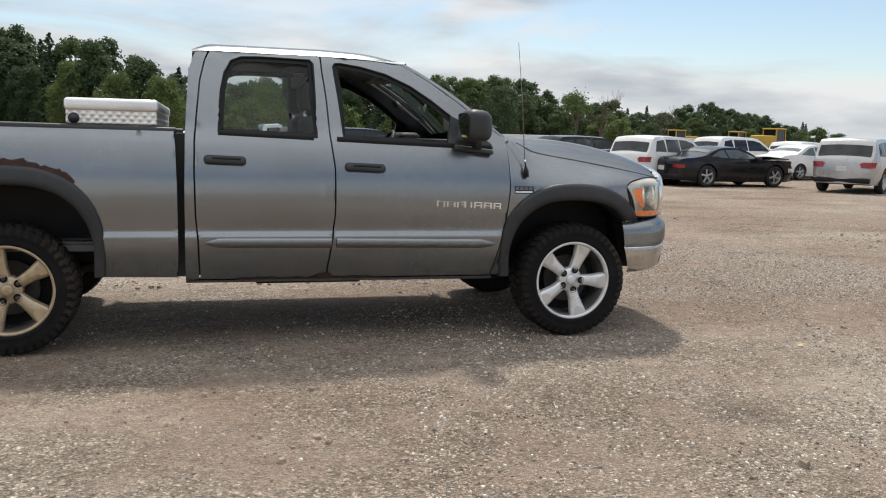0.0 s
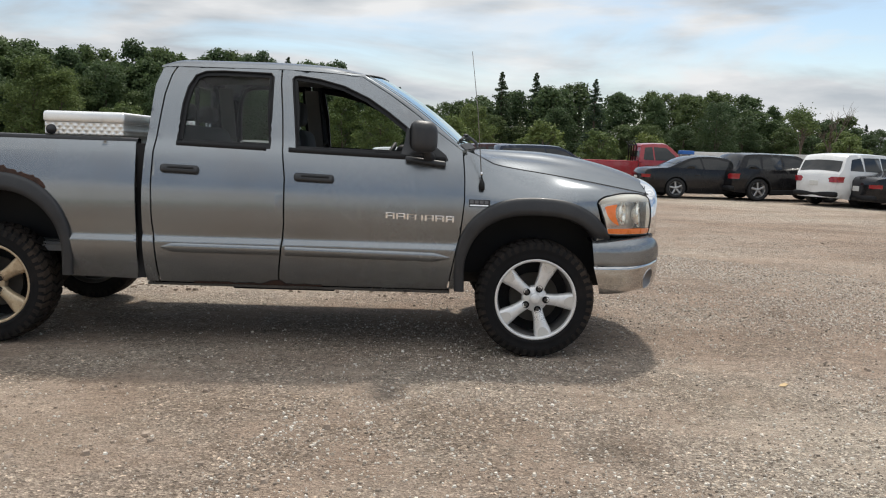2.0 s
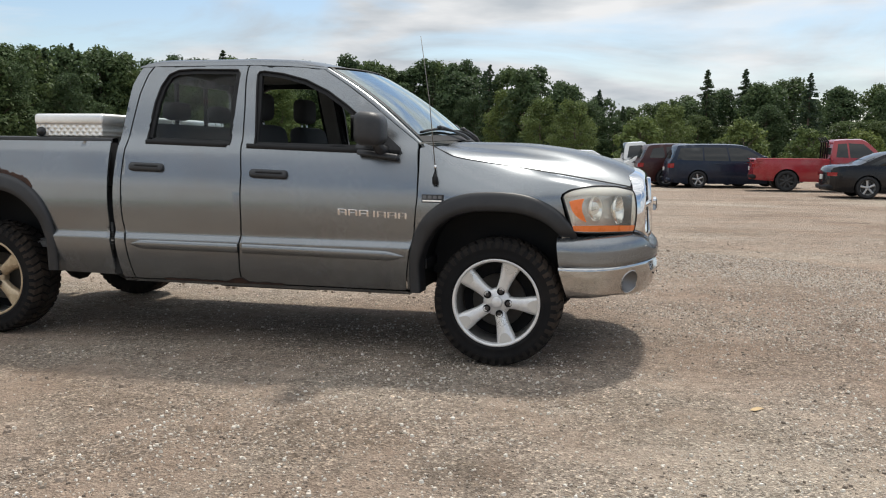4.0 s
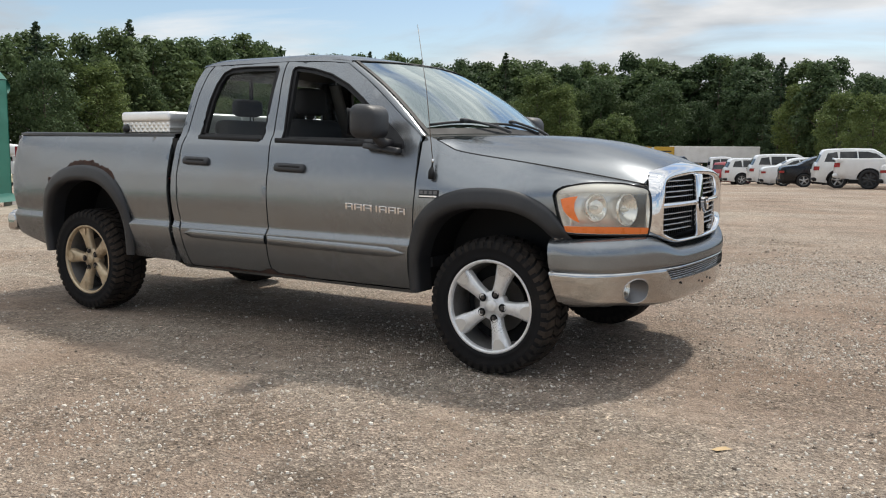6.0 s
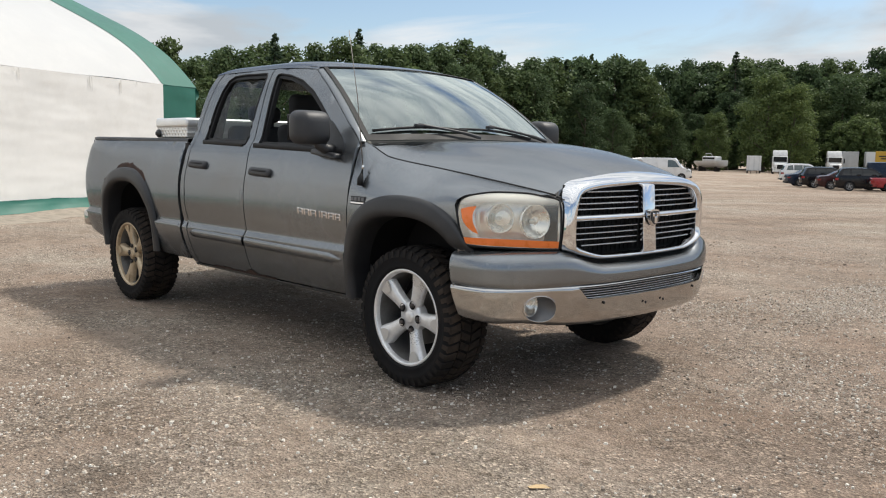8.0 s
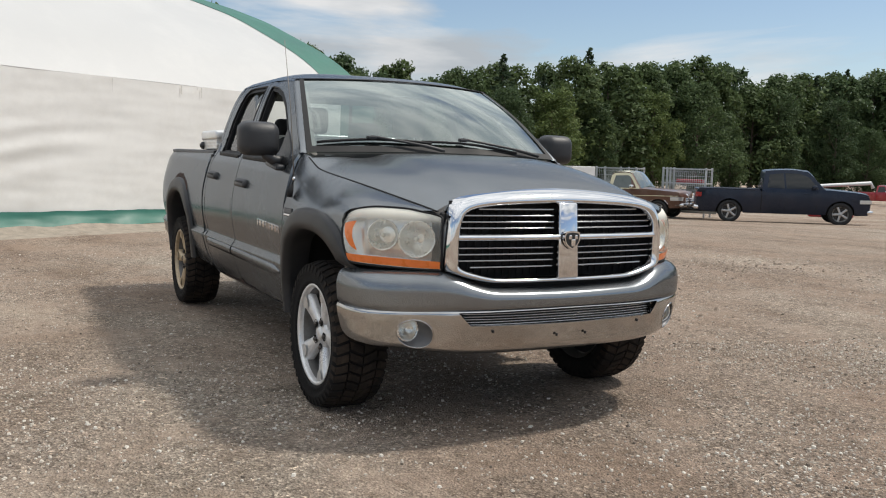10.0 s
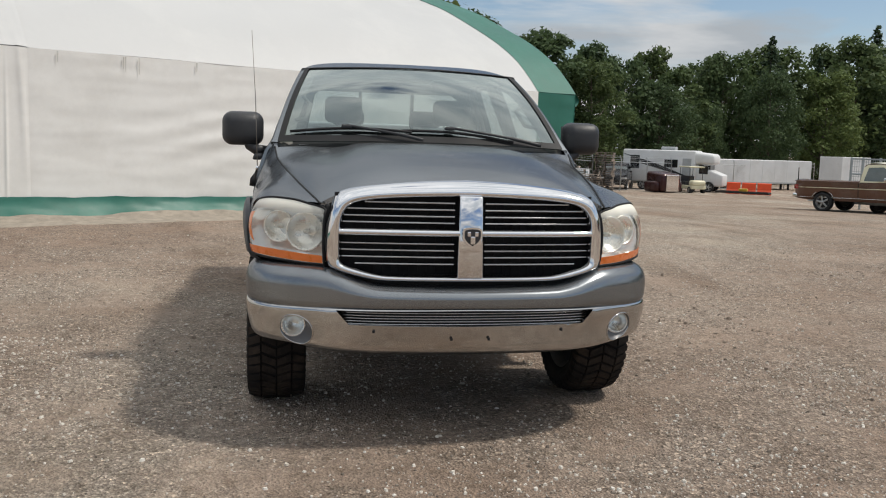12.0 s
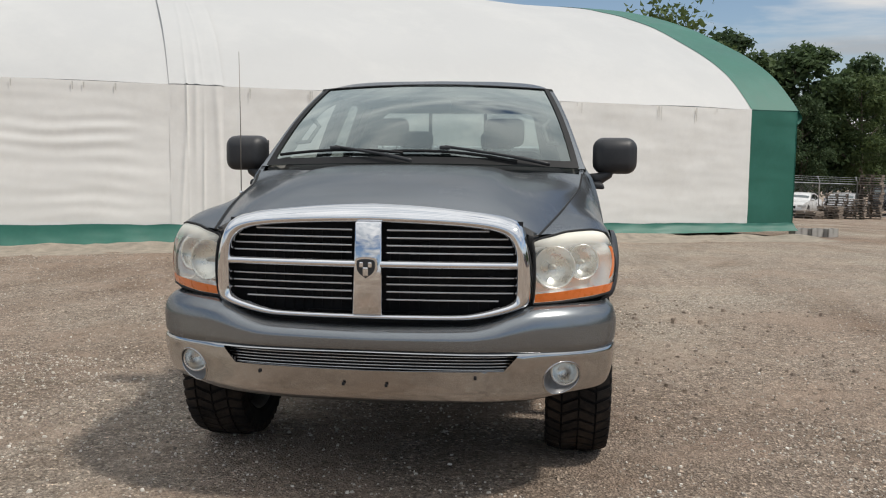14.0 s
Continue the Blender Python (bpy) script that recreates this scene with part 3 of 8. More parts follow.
ROOF_FABRIC_DIM = material("roof_fabric", (0.50, 0.50, 0.494), 0.5, 0.0, 0.03, 0.7, 9, dirt=(0.66, 0.65, 0.62), dirt_amount=0.3, dirt_scale=0.5)
GREEN_FABRIC = material("green_fabric", (0.022, 0.135, 0.098), 0.5, 0.0, 0.12, 1.3, 14, dirt=(0.05, 0.20, 0.16), dirt_amount=0.4, dirt_scale=1.0)
STAIN = material("grey_stain", (0.60, 0.585, 0.55), 0.8, 0.0, 0.2, 4, 40)
tent = thing("fabric_building", pose(0, 0, 0), "arched white fabric storage building with green end band and skirt", "storage building")


def wrinkle(s, h):
    """Slack folds in the cloth."""
    v_ = 0.010 * noise.noise(Vector((s * 0.7, h * 2.6, 1.0))) + 0.005 * noise.noise(Vector((s * 1.6, h * 7.0, 4.0)))
    sag = max(0.0, min(1.0, (s - 14.25) / 0.15, (17.2 - s) / 1.5)) * max(0.0, 1 - abs(h - 1.5) / 1.5) ** 0.5
    v_ += 0.008 * sag * (0.5 + noise.noise(Vector((s * 0.5, h * 1.5, 6)))) * math.sin(h * 24 + 2.2 * noise.noise(Vector((s * 0.8, h, 0))))
    sag = max(0.0, 1 - abs(s - 9.6) / 2.2) * max(0.0, 1 - abs(h - 1.3) / 1.2)
    return v_ + 0.013 * sag * math.sin(h * 15 + s * 2.2 + 2.0 * noise.noise(Vector((s * 0.6, h, 2))))


def tent_at(s, w, h, out=0.0):
    p_ = TENT_C + TENT_S * s + TENT_W * (w - out)
    return Vector((p_.x, p_.y, h))


def wall_mesh(s0, s1, h0, h1, ns, nh, push=0.0):
    return grid(ns, nh, lambda i, j: tent_at(s0 + (s1 - s0) * i / ns, 0.0, h0(s0 + (s1 - s0) * i / ns) + (h1(s0 + (s1 - s0) * i / ns) - h0(s0 + (s1 - s0) * i / ns)) * j / nh,
                                             push + wrinkle(s0 + (s1 - s0) * i / ns, h0(s0) + (h1(s0) - h0(s0)) * j / nh)), flip=False)


def roof_mesh(s0, s1, ns, nw, push=0.0, w0=0.0, w1=11.0):
    def at(i, j):
        w = w0 + (w1 - w0) * (j / nw) ** 1.8
        s = s0 + (s1 - s0) * i / ns
        sag = 0.05 * math.sin(math.pi * ((s % 6.0) / 6.0)) ** 2 * min(1.0, w)
        return tent_at(s, w, ARCH_H(w) - sag + push + 0.02 * noise.noise(Vector((s * 0.5, w * 0.8, 9))), 0.0)
    return grid(ns, nw, at, flip=False)


SKIRT = lambda s: 0.14 + 0.012 * s + 0.02 * noise.noise(Vector((s * 1.1, 0, 3)))
CREASE = lambda s: 2.72
raw("wall", *wall_mesh(1.33, TENT_LONG, SKIRT, CREASE, 260, 60), WHITE_FABRIC, tent, "slack white fabric wall")
raw("end_band", *wall_mesh(0.0, 1.37, lambda s: 0.12, CREASE, 20, 40, -0.012), GREEN_FABRIC, tent, "dark green fabric end band")
raw("roof", *roof_mesh(1.30, TENT_LONG, 120, 40), ROOF_FABRIC_DIM, tent, "taut white fabric roof")
raw("roof_band", *roof_mesh(0.0, 1.34, 8, 40, 0.012), GREEN_FABRIC, tent, "green roof end band")


def skirt_at(i, j):
    s = TENT_LONG * i / 240
    t_ = j / 6
    h = (SKIRT(s) + 0.03) * (1 - t_) + 0.0
    return tent_at(s, 0.0, max(h, 0.004 + ground_z(*tent_at(s, 0, 0).xy)) + (0.015 * noise.noise(Vector((s * 3, t_ * 3, 0))) if j < 6 else 0.0),
                   0.02 + 0.16 * t_ ** 1.6 * (1 + 0.6 * noise.noise(Vector((s * 1.7, 0, 8)))) + 0.02 * noise.noise(Vector((s * 4, t_ * 4, 2))))


v, f = grid(240, 6, skirt_at, flip=True)
raw("skirt", v, f, GREEN_FABRIC, tent, "loose green fabric skirt along the ground")
# rounded end, and the plain end wall that closes the hall
v, f = grid(14, 40, lambda i, j: tent_at(-0.02 - 0.10 * math.sin(math.pi * i / 14), 11.0 * (j / 40) ** 1.8 + 0.0, 0.0 + ARCH_H(11.0 * (j / 40) ** 1.8) - 0.30 * i / 14), flip=False)
raw("end_hem", v, f, GREEN_FABRIC, tent, "green hem round the end arch")
for at in (0.02, TENT_LONG - 0.02):
    v, f = grid(40, 20, lambda i, j: tent_at(at, 22.0 * i / 40, (ARCH_H(min(22.0 * i / 40, 22.0 - 22.0 * i / 40)) - 0.03) * j / 20), flip=at < 1)
    raw("end_wall", v, f, GREEN_FABRIC if at < 1 else WHITE_FABRIC, tent)
v, f = grid(40, 24, lambda i, j: tent_at(TENT_LONG * i / 40, 22.0 - 11.0 * (j / 24) ** 1.8, ARCH_H(11.0 * (j / 24) ** 1.8)), flip=True)
raw("far_roof", v, f, ROOF_FABRIC_DIM, tent)
v, f = grid(20, 2, lambda i, j: tent_at(TENT_LONG * i / 20, 22.0, 2.72 * j / 2), flip=True)
raw("far_wall", v, f, WHITE_FABRIC, tent)
FOLDS = ((12.91, 0.11, 0.10), (13.17, 0.05, -0.06), (13.29, 0.09, 0.05), (13.48, 0.04, -0.10), (13.56, 0.07, 0.08))


def fold_push(s, up):
    """Gathered cloth over a rib: ridges that draw together upward."""
    v_ = 0.006
    for c, w, lean in FOLDS:
        at = c + (13.25 - c) * 0.30 * up + lean * math.sin(2.2 * up + 9 * c) * 0.5
        v_ += 0.017 * math.exp(-((s - at) / (0.5 * w)) ** 2) * (0.6 + 0.5 * math.sin(5.0 * up + 31 * c))
    edge = min(1.0, (s - 12.84) / 0.05, (13.72 - s) / 0.10)
    return v_ * max(0.0, edge) ** 0.7


v, f = grid(110, 40, lambda i, j: tent_at(12.82 + 0.92 * i / 110, 0.0, 0.30 + 2.42 * j / 40, 0.008 + wrinkle(12.82, 1.0) + fold_push(12.82 + 0.92 * i / 110, j / 40)))
raw("rib_fold", v, f, WHITE_FABRIC, tent, "gathered white cloth over a rib")
v, f = grid(110, 26, lambda i, j: tent_at(12.82 + 0.92 * i / 110, 4.0 * (j / 26) ** 1.6, ARCH_H(4.0 * (j / 26) ** 1.6) + 0.008 + 0.8 * fold_push(12.82 + 0.92 * i / 110, 1.0 + 0.7 * j / 26) * (1 - j / 26), 0.012 * (1 - j / 26)))
raw("rib_fold", v, f, ROOF_FABRIC_DIM, tent, "gathered white cloth over a rib")
rng = random.Random(11)
for k in range(22):
    s = rng.uniform(2.0, 22.0)
    w = rng.uniform(0.012, 0.035)
    long = rng.uniform(0.06, 0.30)
    v, f = grid(1, 3, lambda i, j: tent_at(s + w * (i - 0.5) * (1 - 0.2 * j), 0.0, 2.70 - long * j / 3, 0.024 + wrinkle(s, 2.70 - long * j / 3)), flip=False)
    raw("drip_stain", v, f, STAIN, tent)
# earth bank of gravel and weeds along the foot of the wall
BANK = material("pale_gravel", (0.29, 0.25, 0.20), 0.95, 0.0, 0.35, 6, 60, bump=0.8, bump_scale=45)


def bank_at(i, j):
    s = TENT_LONG * i / 200
    d = 0.02 + 1.5 * j / 12
    h = 0.10 * math.exp(-((d - 0.35) / 0.35) ** 2) * (0.7 + 0.7 * noise.noise(Vector((s * 1.3, d * 2, 0)))) + 0.02 * noise.noise(Vector((s * 6, d * 6, 1)))
    q = tent_at(s, 0.0, 0.0, d + 0.12)
    return Vector((q.x, q.y, ground_z(q.x, q.y) + max(h, 0.0) * min(1.0, (12 - j) / 3) - (0.02 if j == 12 else 0.002)))


v, f = grid(200, 12, bank_at, flip=True)
tagged(raw("gravel_bank", v, f, BANK, None), "low bank of pale gravel along the fabric wall", "ground", kind="structure")

# ---------------------------------------------------------------- the pickup truck in the middle

truck = thing("pickup_truck", pose(0, 0, 0), "grey metallic crew cab pickup with chrome grille and rusty arch", "pickup truck")

# half width of the body by height, on the doors
HALF = curve((0.38, 0.860), (0.42, 0.893), (0.50, 0.940), (0.60, 0.978), (0.68, 0.998), (0.700, 1.002), (0.706, 1.000), (0.732, 0.978), (0.738, 0.976), (0.80, 0.990),
             (0.88, 1.003), (0.95, 1.006), (1.05, 1.0), (1.15, 0.98), (1.25, 0.953), (1.31, 0.930), (1.34, 0.908), (1.36, 0.895),
             (1.45, 0.865), (1.60, 0.815), (1.72, 0.768), (1.80, 0.730), (1.84, 0.704), (1.87, 0.670))
# fall of the roof along the truck, and the line where the roof meets the doors
ROOF_X = curve((-2.55, -0.03), (-2.48, -0.006), (-2.3, 0.0), (-1.75, 0.0), (-1.5, -0.010), (-1.3, -0.028), (-1.15, -0.050), (-1.05, -0.072))
PLAN = curve((-4.66, -0.16), (-4.60, -0.085), (-4.50, -0.035), (-4.35, -0.012), (-4.1, 0.0), (-0.1, 0.0), (0.15, -0.008), (0.40, -0.028), (0.55, -0.06), (0.8, -0.30))
SEAM_Y = curve((-0.46, 0.885), (-0.30, 0.868), (0.0, 0.825), (0.40, 0.755), (0.80, 0.668))
SEAM_Z = curve((-0.46, 1.345), (-0.38, 1.315), (-0.28, 1.265), (-0.18, 1.245), (0.08, 1.208), (0.30, 1.175), (0.46, 1.149), (0.64, 1.118), (0.74, 1.100), (0.82, 1.084))


def roof_edge(x):
    return 1.866 + 0.75 * ROOF_X(x)


def half(x, z):
    return HALF(z) + PLAN(x)


def inset(loop, by):
    """A closed loop drawn inward."""
    n_ = len(loop)
    turn = sum(a[0] * b[1] - b[0] * a[1] for a, b in zip(loop, loop[1:] + loop[:1]))
    out = []
    for i, p_ in enumerate(loop):
        a, b = Vector(loop[i - 1]), Vector(loop[(i + 1) % n_])
        d_ = (b - a).normalized()
        nrm = Vector((-d_.y, d_.x)) * (1 if turn > 0 else -1)
        out.append((p_[0] + nrm.x * by, p_[1] + nrm.y * by))
    return out


F_WINDOW = [(-1.577, 1.315), (-1.606, 1.574), (-1.634, 1.785), (-1.624, 1.803), (-1.59, 1.808), (-1.451, 1.789), (-1.287, 1.747), (-1.122, 1.672), (-0.985, 1.582), (-0.873, 1.497), (-0.73, 1.385), (-0.620, 1.296)]
R_WINDOW = [(-1.752, 1.323), (-1.756, 1.569), (-1.761, 1.795), (-1.780, 1.820), (-2.10, 1.826), (-2.215, 1.820), (-2.278, 1.792), (-2.318, 1.715), (-2.342, 1.60), (-2.354, 1.45), (-2.358, 1.345), (-2.35, 1.337)]


def side_of(s, lift=0.0):
    return lambda x, z: (x, s * (half(x, z) + lift), z)


def fender_of(s):
    """Fender: v is the height up to 1.02, then runs over the crown to the hood's edge at 1.40."""
    def surf(x, v):
        if v <= 1.02:
            return (x, s * half(x, v), v)
        t = min((v - 1.02) / 0.38, 1.0)
        y0, y3, z3 = half(x, 1.02), SEAM_Y(x), SEAM_Z(x)
        rise = max(z3 - 1.02, 0.02)
        k = max(0.0, min(1.0, (x - 0.05) / 0.38))
        k = k * k * (3 - 2 * k)
        p = [(y0, 1.02), (y0 - 0.022 + 0.014 * k, 1.02 + (0.38 + 0.50 * k) * rise),
             (y3 + (0.26 + 0.09 * k) * (y0 - y3) + 0.015 * k, z3 - (0.14 - 0.12 * k) * rise), (y3, z3)]
        w = ((1 - t) ** 3, 3 * t * (1 - t) ** 2, 3 * t * t * (1 - t), t ** 3)
        return (x, s * sum(a * q[0] for a, q in zip(w, p)), sum(a * q[1] for a, q in zip(w, p)))
    return surf


def arch(cx, top, wide, foot0, foot1, n=18):
    """Points over a wheel from its rear foot to its front foot, flattened at the sides."""
    out = []
    for i in range(n + 1):
        a = math.pi * (1 - i / n)
        c, d = math.cos(a), math.sin(a)
        x = cx + wide * math.copysign(abs(c) ** 0.8, c)
        z0 = foot0 if c < 0 else foot1
        out.append((x, z0 + (top - z0) * d ** 0.75))
    return out


F_ARCH = arch(0.0, 0.955, 0.475, 0.45, 0.50)
R_ARCH = arch(-3.555, 1.02, 0.485, 0.45, 0.50)

CREASES = (0.698, 0.706, 0.732, 0.740)
for s in (-1, 1):
    out = (0, s, 0)
    # front fender, cut away over the wheel and round the headlight
    fender = panel("front_fender",
                   [(-0.46, 1.40), (-0.482, 1.33), (-0.471, 1.17), (-0.469, 1.02), (-0.490, 0.80), (-0.518, 0.684), (-0.549, 0.507), (-0.558, 0.43),
                    (-0.475, 0.43)] + F_ARCH + [(0.475, 0.60), (0.40, 0.79), (0.462, 0.80), (0.428, 0.90), (0.392, 1.03), (0.40, 1.06), (0.44, 1.098), (0.468, 1.115), (0.513, 1.134), (0.557, 1.158),
                                                (0.602, 1.179), (0.651, 1.198), (0.695, 1.206), (0.73, 1.220), (0.746, 1.240), (0.762, 1.292),
                                                (0.79, 1.395), (0.79, 1.40)],
                   fender_of(s), PAINT, truck, out, step=0.035, creases=CREASES)
    # bed side
    bed = panel("bed_side", [(-2.608, 0.44), (-2.600, 0.60), (-2.603, 1.0), (-2.612, 1.25), (-2.622, 1.345), (-4.62, 1.362), (-4.655, 1.30), (-4.66, 0.95), (-4.65, 0.75),
                             (-4.56, 0.56), (-4.2, 0.47), (-4.06, 0.45)] + R_ARCH[1:-1] + [(-3.06, 0.45)], side_of(s), PAINT, truck, out, step=0.04, creases=CREASES)
    v, f = grid(40, 4, lambda i, j: Vector((-2.612 - 2.02 * i / 40, s * (half(-2.612 - 2.02 * i / 40, 1.35) + (0.006, 0.008, -0.03, -0.062, -0.062)[j]),
                                            1.345 + 0.017 * i / 40 + (-0.008, 0.012, 0.020, 0.012, -0.02)[j])), flip=s < 0)
    raw("rail_cap", v, f, BLACK_PLASTIC, bed, "black plastic bed rail cap")
    v, f = grid(20, 1, lambda i, j: Vector((-2.62 - 2.0 * i / 20, s * 0.835, (1.35, 1.04)[j])), flip=s > 0)
    raw("inner_wall", v, f, PAINT_DULL, bed)
    # doors
    front = panel("front_door",
                  [(-0.494, 1.345), (-0.479, 1.17), (-0.477, 1.02), (-0.498, 0.80), (-0.526, 0.684), (-0.557, 0.507), (-0.57, 0.425), (-1.680, 0.425), (-1.678, 0.50), (-1.652, 0.695),
                   (-1.637, 0.845), (-1.638, 1.135), (-1.662, 1.315), (-1.680, 1.571), (-1.702, 1.75), (-1.708, 1.863), (-1.46, roof_edge(-1.46) - 0.003), (-1.30, roof_edge(-1.30) - 0.003), (-1.18, 1.818), (-0.985, 1.702), (-0.815, 1.584), (-0.645, 1.454)],
                  side_of(s), PAINT, truck, out,
                  holes=[F_WINDOW], step=0.045, creases=CREASES)
    rear = panel("rear_door",
                 [(-1.690, 0.425), (-1.688, 0.50), (-1.662, 0.695), (-1.647, 0.845), (-1.648, 1.135), (-1.672, 1.315), (-1.690, 1.571), (-1.712, 1.75), (-1.718, 1.863), (-2.34, 1.862), (-2.405, 1.848), (-2.432, 1.79),
                  (-2.462, 1.66), (-2.484, 1.434), (-2.496, 1.289), (-2.498, 1.11), (-2.492, 0.823), (-2.478, 0.675), (-2.472, 0.50), (-2.47, 0.425)],
                 side_of(s), PAINT, truck, out,
                 holes=[R_WINDOW],
                 step=0.045, creases=CREASES)
    # cab corner behind the rear door, and the sill
    panel("cab_corner", [(-2.506, 0.425), (-2.48, 0.425), (-2.488, 0.675), (-2.502, 0.823), (-2.508, 1.11), (-2.506, 1.289), (-2.494, 1.434), (-2.472, 1.66), (-2.442, 1.79), (-2.415, 1.853), (-2.36, 1.862), (-2.49, 1.855),
                         (-2.535, 1.72), (-2.555, 1.35), (-2.56, 1.0), (-2.56, 0.425)], side_of(s), PAINT, truck, out, step=0.04, creases=CREASES)
    panel("rocker", [(-0.55, 0.40), (-0.55, 0.422), (-2.56, 0.422), (-2.56, 0.405)], lambda x, z: (x, s * (half(x, z) - 0.004), z - 0.006), PAINT, truck, out, step=0.05, thick=0.12)
    # roof rail above the doors, and the pillar beside the windscreen
    for door, hole in ((front, F_WINDOW), (rear, R_WINDOW)):
        pane = inset(hole, 0.030)
        panel("window_frame", inset(hole, -0.004), side_of(s, -0.010), RUBBER, door, out, holes=[pane], step=0.05, thick=0.03, label="black window frame")
        if not (s < 0 and door is front):
            window = panel("window", inset(hole, 0.026), side_of(s, -0.026), GLASS_SIDE, door, out, step=0.12, thick=0.0, label="clear side window glass")
            window.visible_shadow = False
        ring = resampled(hole, 0.06)
        v, f = tube([(p[0], s * (half(p[0], p[1]) - 0.003), p[1]) for p in ring], 0.007, 6, True)
        raw("window_seal", v, f, RUBBER, door, "black rubber window seal")
    panel("sail", [(-0.895, 1.315), (-0.60, 1.275), (-0.585, 1.285), (-0.60, 1.315), (-0.70, 1.392), (-0.80, 1.462), (-0.862, 1.492), (-0.873, 1.40)], side_of(s, 0.006), BLACK_PLASTIC, front, out, step=0.04, thick=0.03,
          label="black plastic mirror base")
    belt = [(-0.60 - 1.76 * i / 24, 1.284 + 0.052 * i / 24) for i in range(25)]
    for door, a, b in ((front, 0, 14), (rear, 16, 24)):
        v, f = grid(b - a, 3, lambda i, j: Vector((belt[a + i][0], s * (half(belt[a + i][0], belt[a + i][1]) + (0.001, 0.008, 0.008, 0.0)[j]), belt[a + i][1] + (-0.014, -0.010, 0.014, 0.020)[j])), flip=s < 0)
        raw("belt_strip", v, f, RUBBER, door)
    # ledge mouldings
    for door, x0, x1, z0 in ((front, -0.56, -1.632, 0.648), (rear, -1.665, -2.44, 0.660)):
        def mould(i, j, x0=x0, x1=x1, z0=z0):
            t = i / 30
            x = x0 + (x1 - x0) * t
            tip = min(1.0, t * 9 + 0.15) if door is front else min(1.0, (1 - t) * 9 + 0.15)
            z = z0 + (0.012 if door is front else 0.004) * t
            dz, dy = ((-0.030, 0.0), (-0.026, 0.016), (0.008, 0.019), (0.030, 0.010), (0.034, 0.0))[j]
            z += dz * tip
            return Vector((x, s * (half(x, z) + dy * tip), z))
        v, f = grid(30, 4, mould, flip=s < 0)
        raw("side_moulding", v, f, PAINT, door, "body-coloured side moulding")
    for door, x0, x1, z0 in ((rear, -2.447, -2.194, 1.178), (front, -1.583, -1.321, 1.146)):
        bm = boxes((x0, x1, -0.022, 0.030, -0.028, 0.028), bevel=0.024, seg=4)
        for vert in bm.verts:
            z = z0 + vert.co.z - 0.008 * (vert.co.x - x0) / (x1 - x0)
            vert.co = Vector((vert.co.x, s * (half(vert.co.x, z) + vert.co.y), z))
        handle = part("door_handle", bm, BLACK_PLASTIC, door, "black plastic door handle", True)
        bm = boxes((x0 + 0.05, x1 - 0.03, 0.0, 0.034, 0.004, 0.018), bevel=0.006)
        for vert in bm.verts:
            z = z0 + vert.co.z - 0.008 * (vert.co.x - x0) / (x1 - x0)
            vert.co = Vector((vert.co.x, s * (half(vert.co.x, z) + vert.co.y), z))
        part("handle_grip", bm, RUBBER, handle, "", True)
    # model badge: a run of chrome blocks, and the small engine badge
    for x0, x1, kind in [(-0.982, -0.922, 0), (-0.914, -0.852, 0), (-0.845, -0.780, 0), (-0.752, -0.738, 1), (-0.728, -0.668, 0), (-0.660, -0.600, 0), (-0.592, -0.536, 0)]:
        bars = [(x0, x1, 0.034, 0.040), (x0, x1, 0.016, 0.021), (x0, x0 + 0.014, 0.0, 0.034), (x1 - 0.014, x1, 0.0, 0.034)] if not kind else [(x0, x1, 0.0, 0.040)]
        bm = boxes(*[(a, b, -0.004, 0.006, c, d) for a, b, c, d in bars], bevel=0.0015, seg=1)
        for vert in bm.verts:
            z = 0.897 + vert.co.z - 0.016 * (vert.co.x + 0.98) / 0.44
            vert.co = Vector((vert.co.x, s * (half(vert.co.x, z) + vert.co.y), z))
        part("badge_block", bm, CHROME, front, "chrome badge block")
    for z0, z1, mt, n in ((1.010, 1.030, POCKET, 4), (0.993, 1.003, CHROME, 1)):
        bm = boxes(*[(-0.438 + 0.128 * k / n, -0.438 + 0.128 * (k + 1) / n - 0.008, -0.003, 0.005, z0, z1) for k in range(n)], bevel=0.001, seg=1)
        for vert in bm.verts:
            vert.co = Vector((vert.co.x, s * (half(vert.co.x, vert.co.z) + vert.co.y), vert.co.z))
        part("engine_badge", bm, mt, fender, "small chrome engine badge")
    bm = boxes((-0.444, -0.306, -0.003, 0.001, 0.987, 1.036), bevel=0.001, seg=1)
    for vert in bm.verts:
        vert.co = Vector((vert.co.x, s * (half(vert.co.x, vert.co.z) + vert.co.y), vert.co.z))
    part("badge_plate", bm, BLACK_PLASTIC, fender)
    # wheel-arch flares
    for owner, shape, lift_up in ((fender, F_ARCH, 0), (bed, R_ARCH, 1)):
        cx = sum(p[0] for p in shape) / len(shape)
        pts = smoothed([(*p, 0) for p in ([(shape[0][0] + 0.012, 0.425)] + shape[1:-1] + [(shape[-1][0] + (0.06 if not lift_up else -0.01), 0.46)])], 3)

        def flare(i, j):
            x, z, _ = pts[i]
            a = Vector((x - cx, 0, max(z - 0.45, 0.0))).normalized()
            widen, lift = ((0.105, 0.0), (0.101, 0.019), (0.080, 0.026), (0.030, 0.031), (-0.006, 0.029), (-0.014, -0.02), (-0.018, -0.12))[j]
            t = i / (len(pts) - 1)
            widen *= 0.24 + 0.76 * math.sin(math.pi * min(max(t, 0.06), 0.94)) ** 0.5
            q = Vector((x, 0, z)) + a * widen
            front_end = max(0.0, q.x - 0.40)
            lift -= 0.09 * max(0.0, min(1.0, (0.815 - q.z) / 0.05)) if q.x > 0.25 else 0.0
